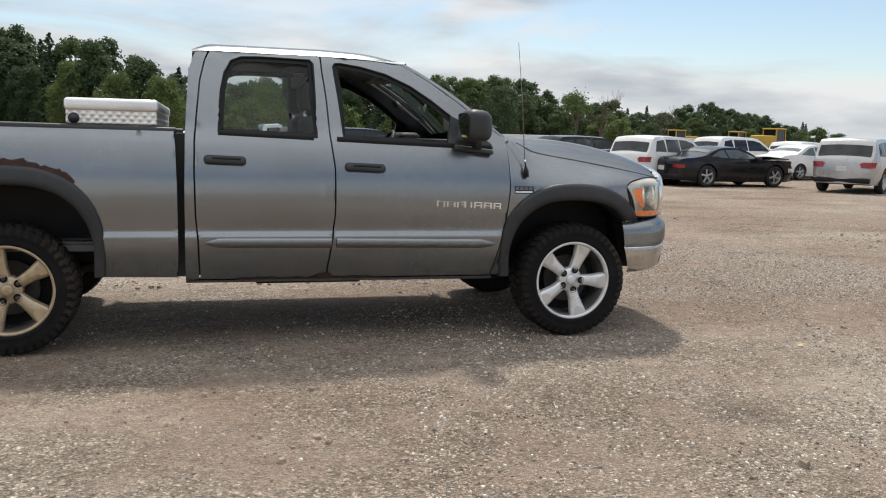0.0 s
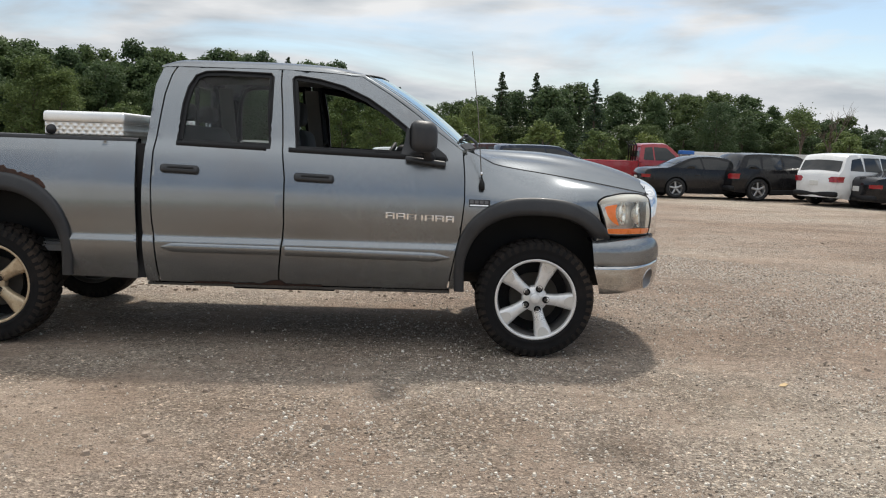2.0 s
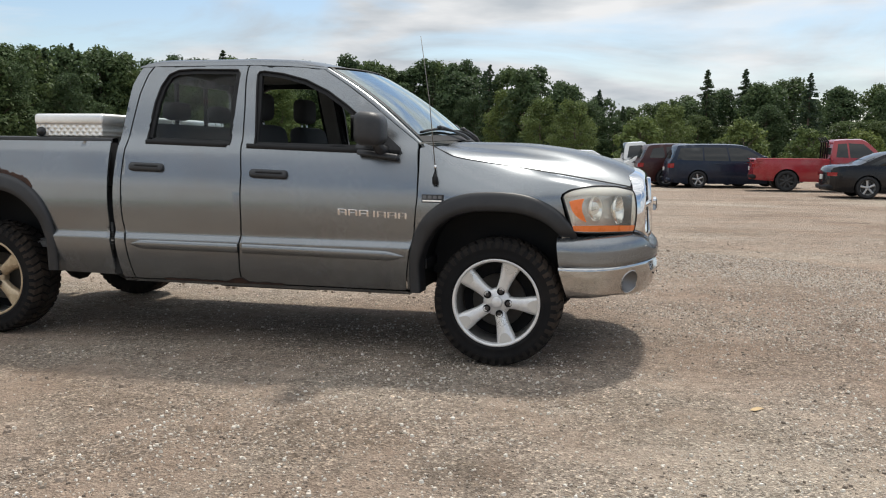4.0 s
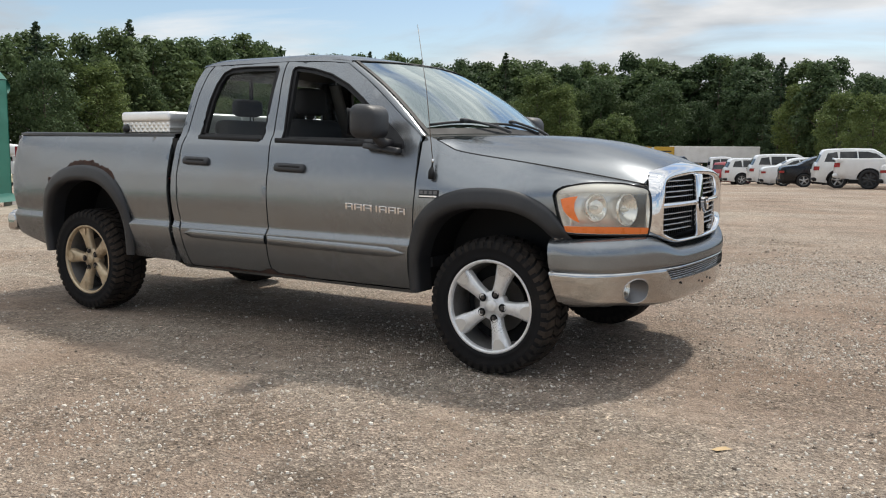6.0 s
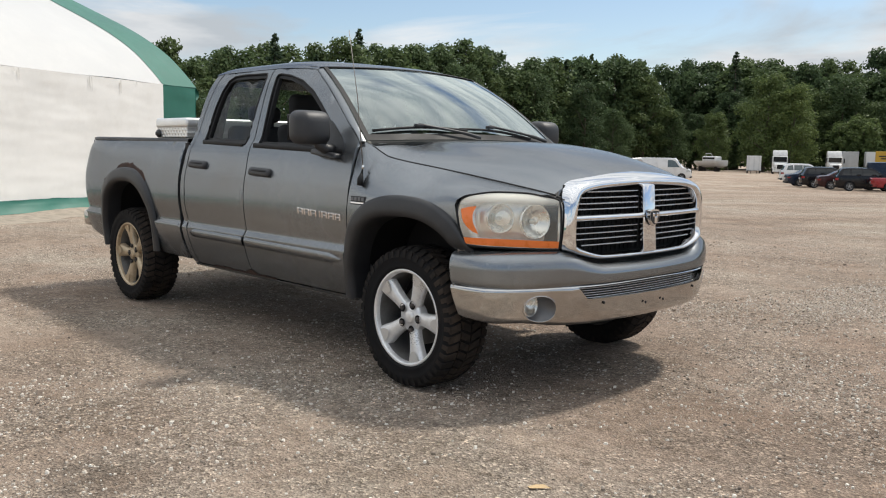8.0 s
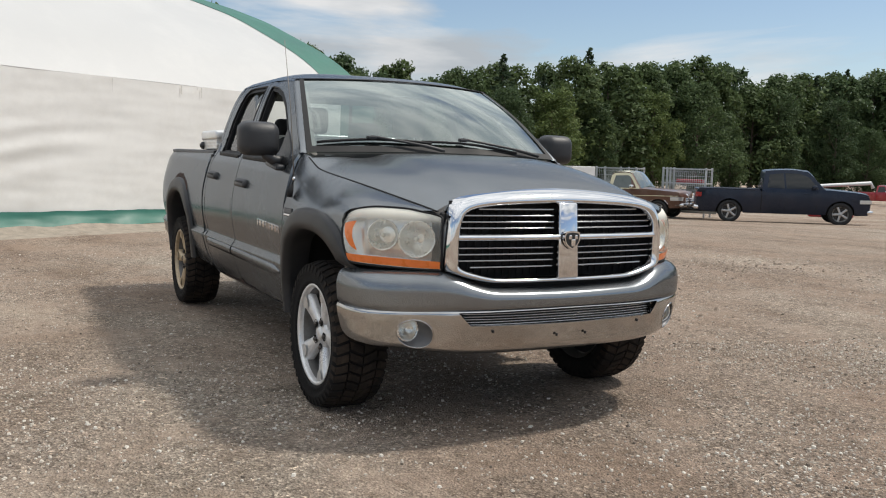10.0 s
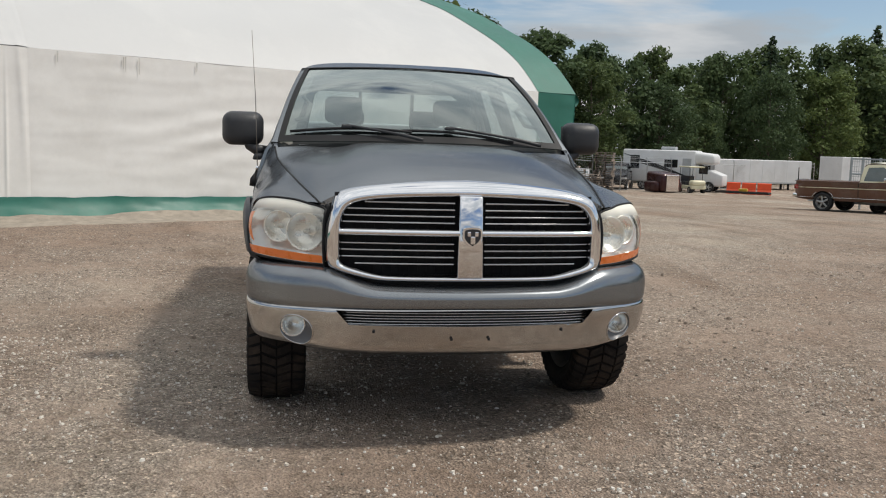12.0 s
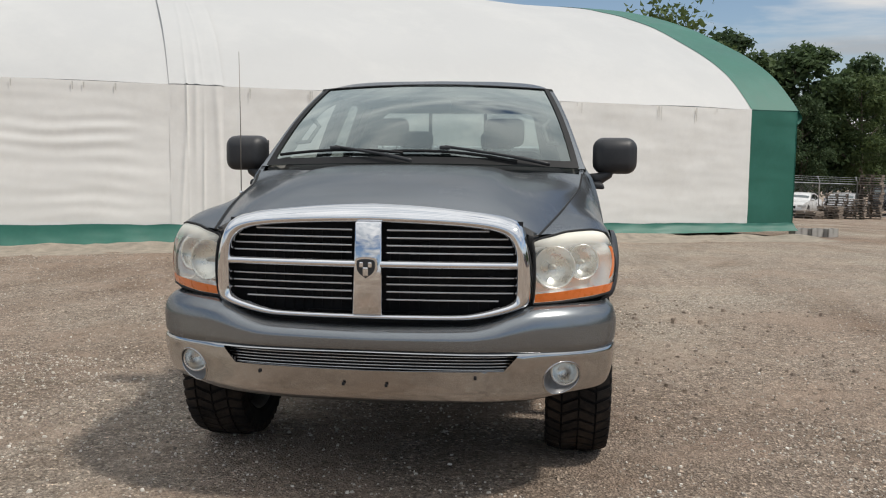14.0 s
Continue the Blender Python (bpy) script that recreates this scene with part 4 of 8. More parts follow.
            return Vector((q.x, s * ((half(min(max(q.x, -4.3), 0.42), min(q.z, 1.1)) if q.z > 0.80 else 0.990 + PLAN(min(max(q.x, -4.3), 0.42)) - 0.09 * (0.80 - q.z)) + lift - 0.25 * front_end * front_end), q.z))
        v, f = grid(len(pts) - 1, 6, flare, flip=s > 0)
        raw("fender_flare", v, f, BLACK_PLASTIC, owner, "matte black plastic wheel arch flare")
        v, f = grid(len(pts) - 1, 2, lambda i, j: Vector((pts[i][0], s * (0.90 - 0.28 * j), min(pts[i][1], 1.0) + 0.012)), flip=s < 0)
        raw("wheel_liner", v, f, RUBBER, owner, "black inner wheel liner")
        part("wheel_house", boxes((cx - 0.52, cx + 0.52, s * 0.56 - 0.01, s * 0.56 + 0.01, 0.50, 1.02)), RUBBER, owner)
    # rust that eats the lip over the rear wheel
    rng = random.Random(7)
    rim = smoothed([(*p, 0) for p in R_ARCH[3:-3]], 6)
    for a, b, tall in (((0.38, 0.62, 0.052) if s < 0 else (0.35, 0.6, 0.05)), (0.60, 0.80, 0.030), (0.14, 0.18, 0.035)):
        verts, faces = [], []
        k0, k1 = int(a * len(rim)), int(b * len(rim))
        for k in range(k0, k1 + 1):
            x, z, _ = rim[k]
            d = Vector((x + 3.555, 0, z - 0.45)).normalized()
            t = (k - k0) / (k1 - k0)
            h = 0.105 + tall * math.sin(math.pi * t) ** 0.6 * rng.uniform(0.45, 1.0)
            for e in (0.05, h, h + 0.012):
                q = Vector((x, 0, z)) + d * e
                verts.append(Vector((q.x, s * (half(q.x, q.z) + (0.004 if e < h + 0.01 else -0.004)), q.z)))
        for k in range(k1 - k0):
            for j in range(2):
                i = 3 * k + j
                faces.append([i, i + 3, i + 4, i + 1][::-s])
        raw("rust_patch", verts, faces, RUST, bed, "flaking brown rust along the arch", smooth=False)
    if s < 0:
        verts, faces = [], []
        for k in range(26):
            x = -1.40 - 0.85 * k / 25
            h = 0.006 + 0.012 * rng.random() + (0.022 if 8 <= k <= 10 else 0)
            for z in (0.418, 0.418 + h):
                verts.append(Vector((x, s * (half(x, z) + 0.004), z)))
            if k:
                faces.append([2 * k - 2, 2 * k, 2 * k + 1, 2 * k - 1])
        raw("sill_rust", verts, faces, RUST, rear, "rusted through lower door edge", smooth=False)
    # door mirror
    mirror = part("door_mirror", boxes((-0.835, -0.650, -0.122, 0.122, -0.100, 0.100), bevel=0.060, seg=5), BLACK_PLASTIC, truck, "black folding door mirror", True)
    for vert in mirror.data.vertices:
        c = vert.co
        c.x += 0.035 * (c.y / 0.118) ** 2 * (-1 if c.x > -0.74 else 0)
        vert.co = Vector((c.x, s * (1.070 - s * -0.0 + c.y), 1.426 + c.z - 0.10 * (c.x + 0.74) * (1 if c.z > 0 else 0)))
    if s < 0:
        mirror.data.flip_normals()
    v, f = grid(8, 8, lambda i, j: Vector((-0.838, s * (0.965 + 0.21 * i / 8), 1.35 + 0.155 * j / 8)), flip=s < 0)
    raw("mirror_glass", v, f, MIRROR, mirror)
    v, f = tube([(-0.70, s * 0.935, 1.292), (-0.71, s * 0.985, 1.300), (-0.72, s * 1.03, 1.325), (-0.725, s * 1.045, 1.365)], [0.036, 0.034, 0.03, 0.028], 10)
    raw("mirror_arm", v, f, BLACK_PLASTIC, mirror)
    bm = boxes((-0.865, -0.60, 0.0, 0.055, -0.017, 0.017), bevel=0.012, seg=3)
    for vert in bm.verts:
        z = 1.288 - 0.03 * (vert.co.x + 0.865) / 0.26 + vert.co.z
        vert.co = Vector((vert.co.x, s * (half(vert.co.x, z) + vert.co.y), z))
    part("mirror_foot", bm, BLACK_PLASTIC, mirror, "", True)

# roof
CROWN = curve((0.0, 1.0), (0.45, 0.94), (0.67, 0.84), (0.82, 0.68), (0.913, 0.47), (0.966, 0.27), (1.0, 0.0))


def roof_at(i, j):
    w = -1 + 2 * j / 44
    w = math.copysign(1 - (1 - abs(w)) ** 1.35, w)
    t = i / 40
    back = -2.515 + 0.02 * (1 - w * w)
    fore = -1.046 - 0.105 * w * w
    x = back + (fore - back) * t
    low = roof_edge(x)
    z = low + (1.925 + ROOF_X(x) - low) * CROWN(abs(w)) - max(0.0, 1 - t * 14) ** 2 * 0.05 * (1 - w ** 8)
    k = max(0.0, (t - 0.78) / 0.22) ** 2
    return Vector((x, HALF(low) * w, z + (1.853 - 0.020 * w * w - z) * k))


def roof_lip(i, j):
    """The roof sheet with its edges turned down over the door tops."""
    if 0 < j < 46:
        return roof_at(i, j - 1)
    p_ = roof_at(i, 0 if j == 0 else 44)
    z = roof_edge(p_.x) - 0.014
    return Vector((p_.x, math.copysign(HALF(z) + 0.003, p_.y), min(z, p_.z - 0.010)))


v, f = grid(40, 46, roof_lip)
roof = raw("roof", v, f, PAINT, truck)
v, f = grid(20, 22, lambda i, j: roof_at(2 * i, 2 * j) - Vector((0, 0, 0.035)), flip=True)
raw("headliner", v, f, TRIM_GREY, roof, "light grey cloth headliner")
# windscreen between the hood and the roof


def screen_at(t, w, sink=0.0):
    """t from the cowl up to the roof, w from -1 to 1 across."""
    y = w * (0.862 + (0.690 - 0.862) * t ** 1.1)
    x = -0.375 - 0.10 * w * w + (-0.675 - 0.005 * w * w) * t
    z = 1.368 - 0.018 * w * w + (0.482 - 0.001 * w * w) * t + 0.035 * math.sin(math.pi * t)
    return Vector((x - 0.6 * sink, y, z - 0.8 * sink))


v, f = grid(24, 30, lambda i, j: screen_at(i / 24, -1 + 2 * j / 30))
screen = raw("windscreen", v, f, GLASS_FRONT, truck, "large curved windscreen reflecting the sky")
screen.visible_shadow = False
for j0, j1, inward in ((-1.0, -0.962, 1), (0.962, 1.0, -1)):
    v, f = grid(24, 1, lambda i, j: screen_at(i / 24, j0 + (j1 - j0) * j) + Vector((0.004, 0, 0.005)), flip=True)
    raw("screen_seal", v, f, RUBBER, screen, "black windscreen edge seal")
v, f = grid(1, 30, lambda i, j: screen_at(0.0 + 0.06 * i, -1 + 2 * j / 30) + Vector((0.004, 0, 0.005)), flip=True)
raw("screen_seal", v, f, RUBBER, screen)
v, f = grid(1, 30, lambda i, j: screen_at(0.984 + 0.016 * i, -1 + 2 * j / 30) + Vector((0.004, 0, 0.005)), flip=True)
raw("screen_seal", v, f, RUBBER, screen)
for s in (-1, 1):
    edge = smoothed([(*p, 0) for p in [(-1.185, 1.824), (-0.985, 1.707), (-0.815, 1.589), (-0.645, 1.459), (-0.49, 1.348)]], 6)

    def pillar(i, j):
        t = 1 - i / 24
        a = screen_at(t, s * 1.0)
        k = edge[i]
        b = Vector((k[0], s * half(k[0], k[1]), k[1]))
        w = j / 5
        bow = Vector((0.004, s * 0.010, 0.002)) * math.sin(math.pi * w)
        return a * (1 - w) + b * w + bow
    v, f = grid(24, 5, pillar, flip=s < 0)
    raw("windscreen_pillar", v, f, PAINT, truck)
    # rubber in the gap between the roof sheet and the door tops
    raw("roof_seal", *tube([(x, s * (HALF(roof_edge(x)) - 0.010), roof_edge(x) - 0.004) for x in [-2.48 + 0.06 * k for k in range(23)]], 0.007, 5), RUBBER, roof)

# cab back with its sliding window
back = panel("cab_back", [(-0.86, 0.55), (0.86, 0.55), (0.875, 1.2), (0.835, 1.36), (0.735, 1.75), (0.69, 1.83), (0.62, 1.862), (-0.62, 1.862), (-0.69, 1.83), (-0.735, 1.75), (-0.835, 1.36), (-0.875, 1.2)],
             lambda y, z: (-2.56 + 0.05 * max(0.0, (z - 1.3) / 0.55), y, z), PAINT, truck, (-1, 0, 0),
             holes=[[(-0.66, 1.37), (0.66, 1.37), (0.585, 1.74), (0.54, 1.77), (-0.54, 1.77), (-0.585, 1.74)]], step=0.07)
rear_window = panel("rear_window", [(-0.665, 1.365), (0.665, 1.365), (0.585, 1.775), (-0.585, 1.775)], lambda y, z: (-2.542 + 0.05 * max(0.0, (z - 1.3) / 0.55), y, z), GLASS_SIDE, back, (-1, 0, 0), step=0.2, thick=0.0,
                    label="sliding rear window glass")
rear_window.visible_shadow = False
for y in (-0.215, 0.215):
    part("slider_post", boxes((-2.545, -2.515, y - 0.012, y + 0.012, 1.365, 1.775), bevel=0.004, seg=1), RUBBER, back)
part("slider_latch", boxes((-2.52, -2.495, 0.19, 0.25, 1.50, 1.55), bevel=0.004, seg=1), RUBBER, back)

# hood
HOOD_Z = curve((-0.44, 1.352), (-0.30, 1.360), (0.0, 1.357), (0.29, 1.336), (0.54, 1.292), (0.72, 1.240), (0.82, 1.196))


def hood_at(x, y):
    ye, ze = SEAM_Y(x) - 0.008, SEAM_Z(x) + 0.004
    t = min(abs(y) / ye, 1.0)
    dome = 1 - 0.52 * t ** 5 - 0.48 * t ** 2.4
    crease = max(0.0, min(1.0, (0.52 - abs(y) + 0.10 * x) / 0.07))
    crease = crease * crease * (3 - 2 * crease)
    valley = 0.014 * math.exp(-((abs(y) - 0.56) / 0.10) ** 2)
    fade = max(0.0, min(1.0, (0.62 - x) / 0.5))
    return (x, y, ze + (HOOD_Z(x) - ze) * dome + fade * (0.010 * crease - valley) - 0.006)


front_edge = [(0.822 - 0.040 * (y / 0.668) ** 2, y) for y in [-0.66 + 1.32 * k / 30 for k in range(31)]]
hood_out = [(x, -(SEAM_Y(x) - 0.008)) for x in [-0.40 + 0.01 * k for k in range(0, 110, 5)]] + front_edge + \
           [(x, SEAM_Y(x) - 0.008) for x in [-0.40 + 0.01 * k for k in range(105, -1, -5)]] + [(-0.385 - 0.02 * math.cos(math.pi * y / 1.6) * (1 if abs(y) < 0.5 else 0.6), y) for y in (0.7, 0.55, 0.45, 0.3, 0.0, -0.3, -0.45, -0.55, -0.7)]
hood = panel("hood", hood_out, hood_at, PAINT, truck, (0, 0, 1), step=0.04, thick=0.025)
v, f = grid(5, 24, lambda i, j: Vector((-0.32 - 0.05 * i - 0.06 * ((j - 12) / 12) ** 2, -0.84 + 1.68 * j / 24, 1.322 - 0.030 * ((j - 12) / 12) ** 2 + 0.014 * i)))
raw("cowl", v, f, BLACK_PLASTIC, truck, "black plastic cowl below the windscreen")
panel("hood_gap", [(-0.45, 0.0), (0.80, 0.0), (0.80, 1.0), (-0.45, 1.0)], lambda x, y: (x, (SEAM_Y(x) + 0.01) * (2 * y - 1), SEAM_Z(x) - 0.045), RUBBER, truck, (0, 0, 1), step=0.12, thick=0.0)

for s in (-1, 1):
    line = [(x, s * (SEAM_Y(x) - 0.004), SEAM_Z(x) + 0.001) for x in [-0.40 + 0.06 * k for k in range(21)]]
    raw("hood_seam", *tube(line, 0.005, 5), RUBBER, hood, "dark gap beside the hood")

# wipers
for base, elbow, ends in ((-0.03, -0.55, (-0.93, -0.10)), (0.82, 0.17, (-0.17, 0.62))):
    arm = [screen_at(0.010, base) + Vector((0.025, 0, 0.012)), screen_at(0.045, base + 0.35 * (elbow - base)) + Vector((0.025, 0, 0.025)), screen_at(0.115, elbow) + Vector((0.02, 0, 0.03))]
    wiper = raw("wiper", *tube(smoothed([tuple(p) for p in arm], 5), [0.012] * 5 + [0.009] * 6, 6), BLACK_PLASTIC, truck, "black wiper arm resting on the windscreen")
    a, b = ends
    blade = [screen_at((0.085 if elbow < -0.3 else 0.10) + 0.03 * math.sin(math.pi * k / 8) - (0.0 if elbow < -0.3 else 0.075 * (k / 8)), a + (b - a) * k / 8) + Vector((0.012, 0, 0.012)) for k in range(9)]
    raw("wiper_blade", *tube(blade, 0.009, 6), RUBBER, wiper)
    part("wiper_joint", boxes((arm[2].x - 0.015, arm[2].x + 0.02, arm[2].y - 0.03, arm[2].y + 0.03, arm[2].z - 0.018, arm[2].z + 0.004), bevel=0.008), BLACK_PLASTIC, wiper)

# aerial on the right fender
mast = raw("aerial", *tube([(-0.368, -0.972, 1.19), (-0.405, -0.985, 1.60), (-0.455, -1.008, 1.975)], [0.003, 0.0025, 0.0018], 6), STEEL_DULL, truck, "thin whip aerial with black base")
raw("aerial_base", *tube([(-0.362, -1.000, 1.098), (-0.364, -0.994, 1.138), (-0.367, -0.974, 1.198)], [0.017, 0.018, 0.007], 8), RUBBER, mast)
raw("aerial_collar", *tube([(-0.367, -0.974, 1.192), (-0.368, -0.972, 1.212)], 0.009, 8), CHROME, mast)

# ---- the front: headlights, grille and bumper


def bow(y):
    return 0.912 - 0.145 * y * y


GRILLE_LEAN = curve((0.70, -0.045), (0.74, -0.018), (0.80, 0.0), (1.03, 0.0), (1.09, -0.008), (1.13, -0.026), (1.165, -0.055), (1.195, -0.095), (1.21, -0.13))


def grille_at(y, z, lift=0.0):
    return Vector((bow(y) + GRILLE_LEAN(z) + lift, y, z))


outer = smoothed([(*p, 0) for p in [(0.0, 0.750), (0.33, 0.750), (0.44, 0.757), (0.54, 0.780), (0.605, 0.804), (0.632, 0.828), (0.637, 0.90), (0.632, 0.985), (0.618, 1.055), (0.600, 1.105), (0.570, 1.138), (0.47, 1.166), (0.30, 1.188), (0.15, 1.200), (0.0, 1.206)]], 4)
inner = smoothed([(*p, 0) for p in [(0.0, 0.776), (0.33, 0.778), (0.42, 0.786), (0.50, 0.806), (0.558, 0.826), (0.574, 0.850), (0.576, 0.92), (0.575, 0.98), (0.568, 1.035), (0.552, 1.070), (0.520, 1.095), (0.45, 1.112), (0.33, 1.123), (0.15, 1.131), (0.0, 1.134)]], 4)
n = len(outer)


def surround(i, j):
    k = i if i < n else 2 * n - 2 - i
    sg = 1 if i < n else -1
    a, b = outer[k], inner[k]
    w, lift = ((-0.10, -0.05), (0.0, -0.012), (0.12, 0.010), (0.35, 0.022), (0.65, 0.022), (0.88, 0.010), (1.0, -0.006), (1.02, -0.05))[j]
    y, z = a[0] + (b[0] - a[0]) * w, a[1] + (b[1] - a[1]) * w
    p = grille_at(y, z, lift)
    return Vector((p.x, sg * p.y, p.z))


v, f = grid(2 * n - 2, 7, surround, flip=True)
grille = raw("grille", v, f, CHROME, truck, "polished chrome grille surround with a centre bar")
# near-black sheet and fins put the shade behind the slats into colour
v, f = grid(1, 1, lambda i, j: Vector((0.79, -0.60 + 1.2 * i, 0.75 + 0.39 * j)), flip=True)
raw("grille_shade", v, f, SHADE_BLACK, grille)
part("radiator", boxes(*[(0.795, 0.80, -0.5 + 0.04 * k, -0.492 + 0.04 * k, 0.78, 1.10) for k in range(26)]), SHADE_BLACK, grille)
bar = part("centre_bar", boxes((-0.004, 0.030, -0.058, 0.058, 0.770, 1.138), bevel=0.008, seg=3), CHROME, grille, "chrome centre bar", True)
for vert in bar.data.vertices:
    vert.co.x += 0.905 + GRILLE_LEAN(vert.co.z)
    vert.co.y *= 1.02 - 0.11 * (vert.co.z - 0.77) / 0.37
for s in (-1, 1):
    v, f = [], []
    prof = ((-0.03, 0.015), (-0.008, 0.017), (0.012, 0.010), (0.016, 0.0), (0.012, -0.010), (-0.008, -0.017), (-0.03, -0.015))
    v, f = grid(16, 6, lambda i, j: Vector((bow(0.05 + 0.535 * i / 16) - 0.004 + prof[j][0], s * (0.05 + 0.535 * i / 16), 0.971 + prof[j][1])), flip=s > 0)
    raw("cross_bar", v, f, CHROME, grille, "chrome cross bar")
    for z, y1 in ((1.103, 0.47), (1.073, 0.545), (1.043, 0.56), (1.014, 0.565), (0.920, 0.57), (0.890, 0.57), (0.860, 0.568), (0.829, 0.51)):
        v, f = grid(14, 4, lambda i, j: Vector((bow(0.07 + (y1 - 0.07) * i / 14) - 0.030 + (-0.03, 0.004, 0.008, 0.004, -0.03)[j] + 0.5 * GRILLE_LEAN(z), s * (0.07 + (y1 - 0.07) * i / 14), z + (0.0045, 0.004, 0.0, -0.004, -0.0045)[j])), flip=s > 0)
        raw("slat", v, f, SLAT, grille)
shield = smoothed([(*p, 0) for p in [(0.0, 0.912), (0.028, 0.932), (0.042, 0.955), (0.043, 0.990), (0.030, 1.000), (0.0, 1.003)]], 3)
for scale, lift, mt, name in ((1.0, 0.045, CHROME, "emblem"), (0.82, 0.049, BLACK_PLASTIC, "emblem_field")):
    loop = [(y, z) for y, z, _ in shield] + [(-y, z) for y, z, _ in shield[::-1][1:-1]]
    loop = [(y * scale, 0.96 + (z - 0.96) * scale) for y, z in loop]
    badge = panel(name, loop, lambda y, z: (0.905 + lift, y, z), mt, grille, (1, 0, 0), step=0.02, thick=0.02)
bm = boxes((0.95, 0.962, -0.012, 0.012, 0.928, 0.965), (0.95, 0.960, -0.026, -0.008, 0.962, 0.985), (0.95, 0.960, 0.008, 0.026, 0.962, 0.985), bevel=0.005)
part("emblem_relief", bm, CHROME, grille)

# headlights: a clouded lens over two round reflectors
LAMP_PLAN = smoothed([(0.405, 0.972, 0), (0.50, 0.955, 0), (0.60, 0.905, 0), (0.70, 0.815, 0), (0.765, 0.735, 0), (0.812, 0.642, 0)], 6)
LAMP_TOP = curve((0.0, 1.035), (0.06, 1.062), (0.2, 1.086), (0.45, 1.100), (0.65, 1.097), (0.85, 1.082), (0.95, 1.071), (1.0, 1.060))
MARKER_A = curve((0.0, 0.245), (0.12, 0.175), (0.35, 0.115), (0.6, 0.085), (1.0, 0.07))
MARKER_B = curve((0.0, 0.262), (0.2, 0.235), (0.5, 0.205), (0.7, 0.207), (1.0, 0.247))
LAMP_LEAN = curve((0.0, 0.4), (0.5, 0.75), (0.8, 0.45), (1.0, 0.15))
LAMP_LOW = curve((0.0, 0.848), (0.05, 0.832), (0.5, 0.822), (1.0, 0.814))


def lamp_at(p, v, lift=0.0, s=-1):
    k = min(int(p * (len(LAMP_PLAN) - 1)), len(LAMP_PLAN) - 2)
    t = p * (len(LAMP_PLAN) - 1) - k
    a, b = Vector(LAMP_PLAN[k]), Vector(LAMP_PLAN[k + 1])
    q = a.lerp(b, t)
    d = (b - a).normalized()
    nrm = Vector((-d.y, d.x, 0))
    if nrm.y < 0:
        nrm = -nrm
    z = LAMP_LOW(p) + (LAMP_TOP(p) - LAMP_LOW(p)) * v
    q += nrm * (0.018 * math.sin(math.pi * min(max(v, 0), 1)) ** 0.7 - 0.05 * v ** 6 * LAMP_LEAN(p) + lift)
    q.x += 0.06 * (1 - v) * max(0.0, 1 - 3 * p)
    return Vector((q.x, s * q.y, z))


for s in (-1, 1):
    v, f = grid(40, 20, lambda i, j: lamp_at(i / 40, j / 20, -0.004 - 0.098 * math.sqrt(min(1.0, 0.25 * min(i, 40 - i, 2 * j, 40 - 2 * j))), s), flip=s < 0)
    lamp = raw("headlight", v, f, REFLECTOR, truck, "yellowed twin reflector headlight with amber strip")
    v, f = grid(40, 20, lambda i, j: lamp_at(i / 40, j / 20, 0.0, s), flip=s < 0)
    lens = raw("lens", v, f, LENS, lamp, "clouded plastic headlight lens")
    lens.visible_shadow = False
    edge = [lamp_at(k / 30, 0, 0, s) for k in range(30)] + [lamp_at(1, k / 12, 0, s) for k in range(12)] + [lamp_at(1 - k / 30, 1, 0, s) for k in range(30)] + [lamp_at(0, 1 - k / 12, 0, s) for k in range(12)]
    raw("lamp_seal", *tube(edge, 0.006, 5, True), RUBBER, lamp)
    for p, z, r, deep in ((0.80, 0.955, 0.084, 0.025), (0.51, 0.966, 0.070, 0.05)):
        vv = (z - LAMP_LOW(p)) / (LAMP_TOP(p) - LAMP_LOW(p))
        c = lamp_at(p, vv, -0.030, s) - Vector((deep, 0, 0))
        a = (lamp_at(p, vv, 0.0, s) - lamp_at(p, vv, -0.1, s)).normalized()
        a = (a + Vector((0.9, 0, 0.12))).normalized()
        turn = a.to_track_quat("Y", "Z").to_matrix()
        bv, bf = lathe([(r + 0.005, -0.014), (r + 0.004, -0.002), (r, 0.0), (r * 0.95, -0.007), (r * 0.7, -0.032), (r * 0.35, -0.048), (0.012, -0.052), (0.0, -0.052)], 28)
        raw("reflector", [c + turn @ q for q in bv], bf, CHROME_SOFT, lamp)
        bv, bf = lathe([(0.0, 0.0), (0.009, -0.004), (0.012, -0.02), (0.012, -0.046)], 12)
        raw("bulb", [c + turn @ q for q in bv], bf, BULB, lamp)
    v, f = grid(6, 12, lambda i, j: lamp_at(MARKER_A(j / 12) + (MARKER_B(j / 12) - MARKER_A(j / 12)) * i / 6, 0.25 + 0.52 * j / 12, 0.0015, s), flip=s < 0)
    raw("side_marker", v, f, AMBER, lamp, "amber side marker")
    v, f = grid(30, 3, lambda i, j: lamp_at(0.055 + 0.925 * i / 30, 0.03 + 0.135 * j / 3, 0.0015, s), flip=s < 0)
    raw("turn_strip", v, f, AMBER, lamp, "orange turn signal strip")

# front bumper
B_PLAN = smoothed([(0.38, -0.978, 0), (0.47, -0.985, 0), (0.60, -0.962, 0), (0.71, -0.895, 0), (0.80, -0.79, 0), (0.875, -0.645, 0), (0.930, -0.47, 0), (0.955, -0.24, 0), (0.962, 0, 0)], 5)
B_PLAN = B_PLAN + [(x, -y, 0) for x, y, _ in B_PLAN[::-1][1:]]
B_ARC = [0.0]
for a, b in zip(B_PLAN, B_PLAN[1:]):
    B_ARC.append(B_ARC[-1] + math.dist(a, b))
B_LONG = B_ARC[-1]
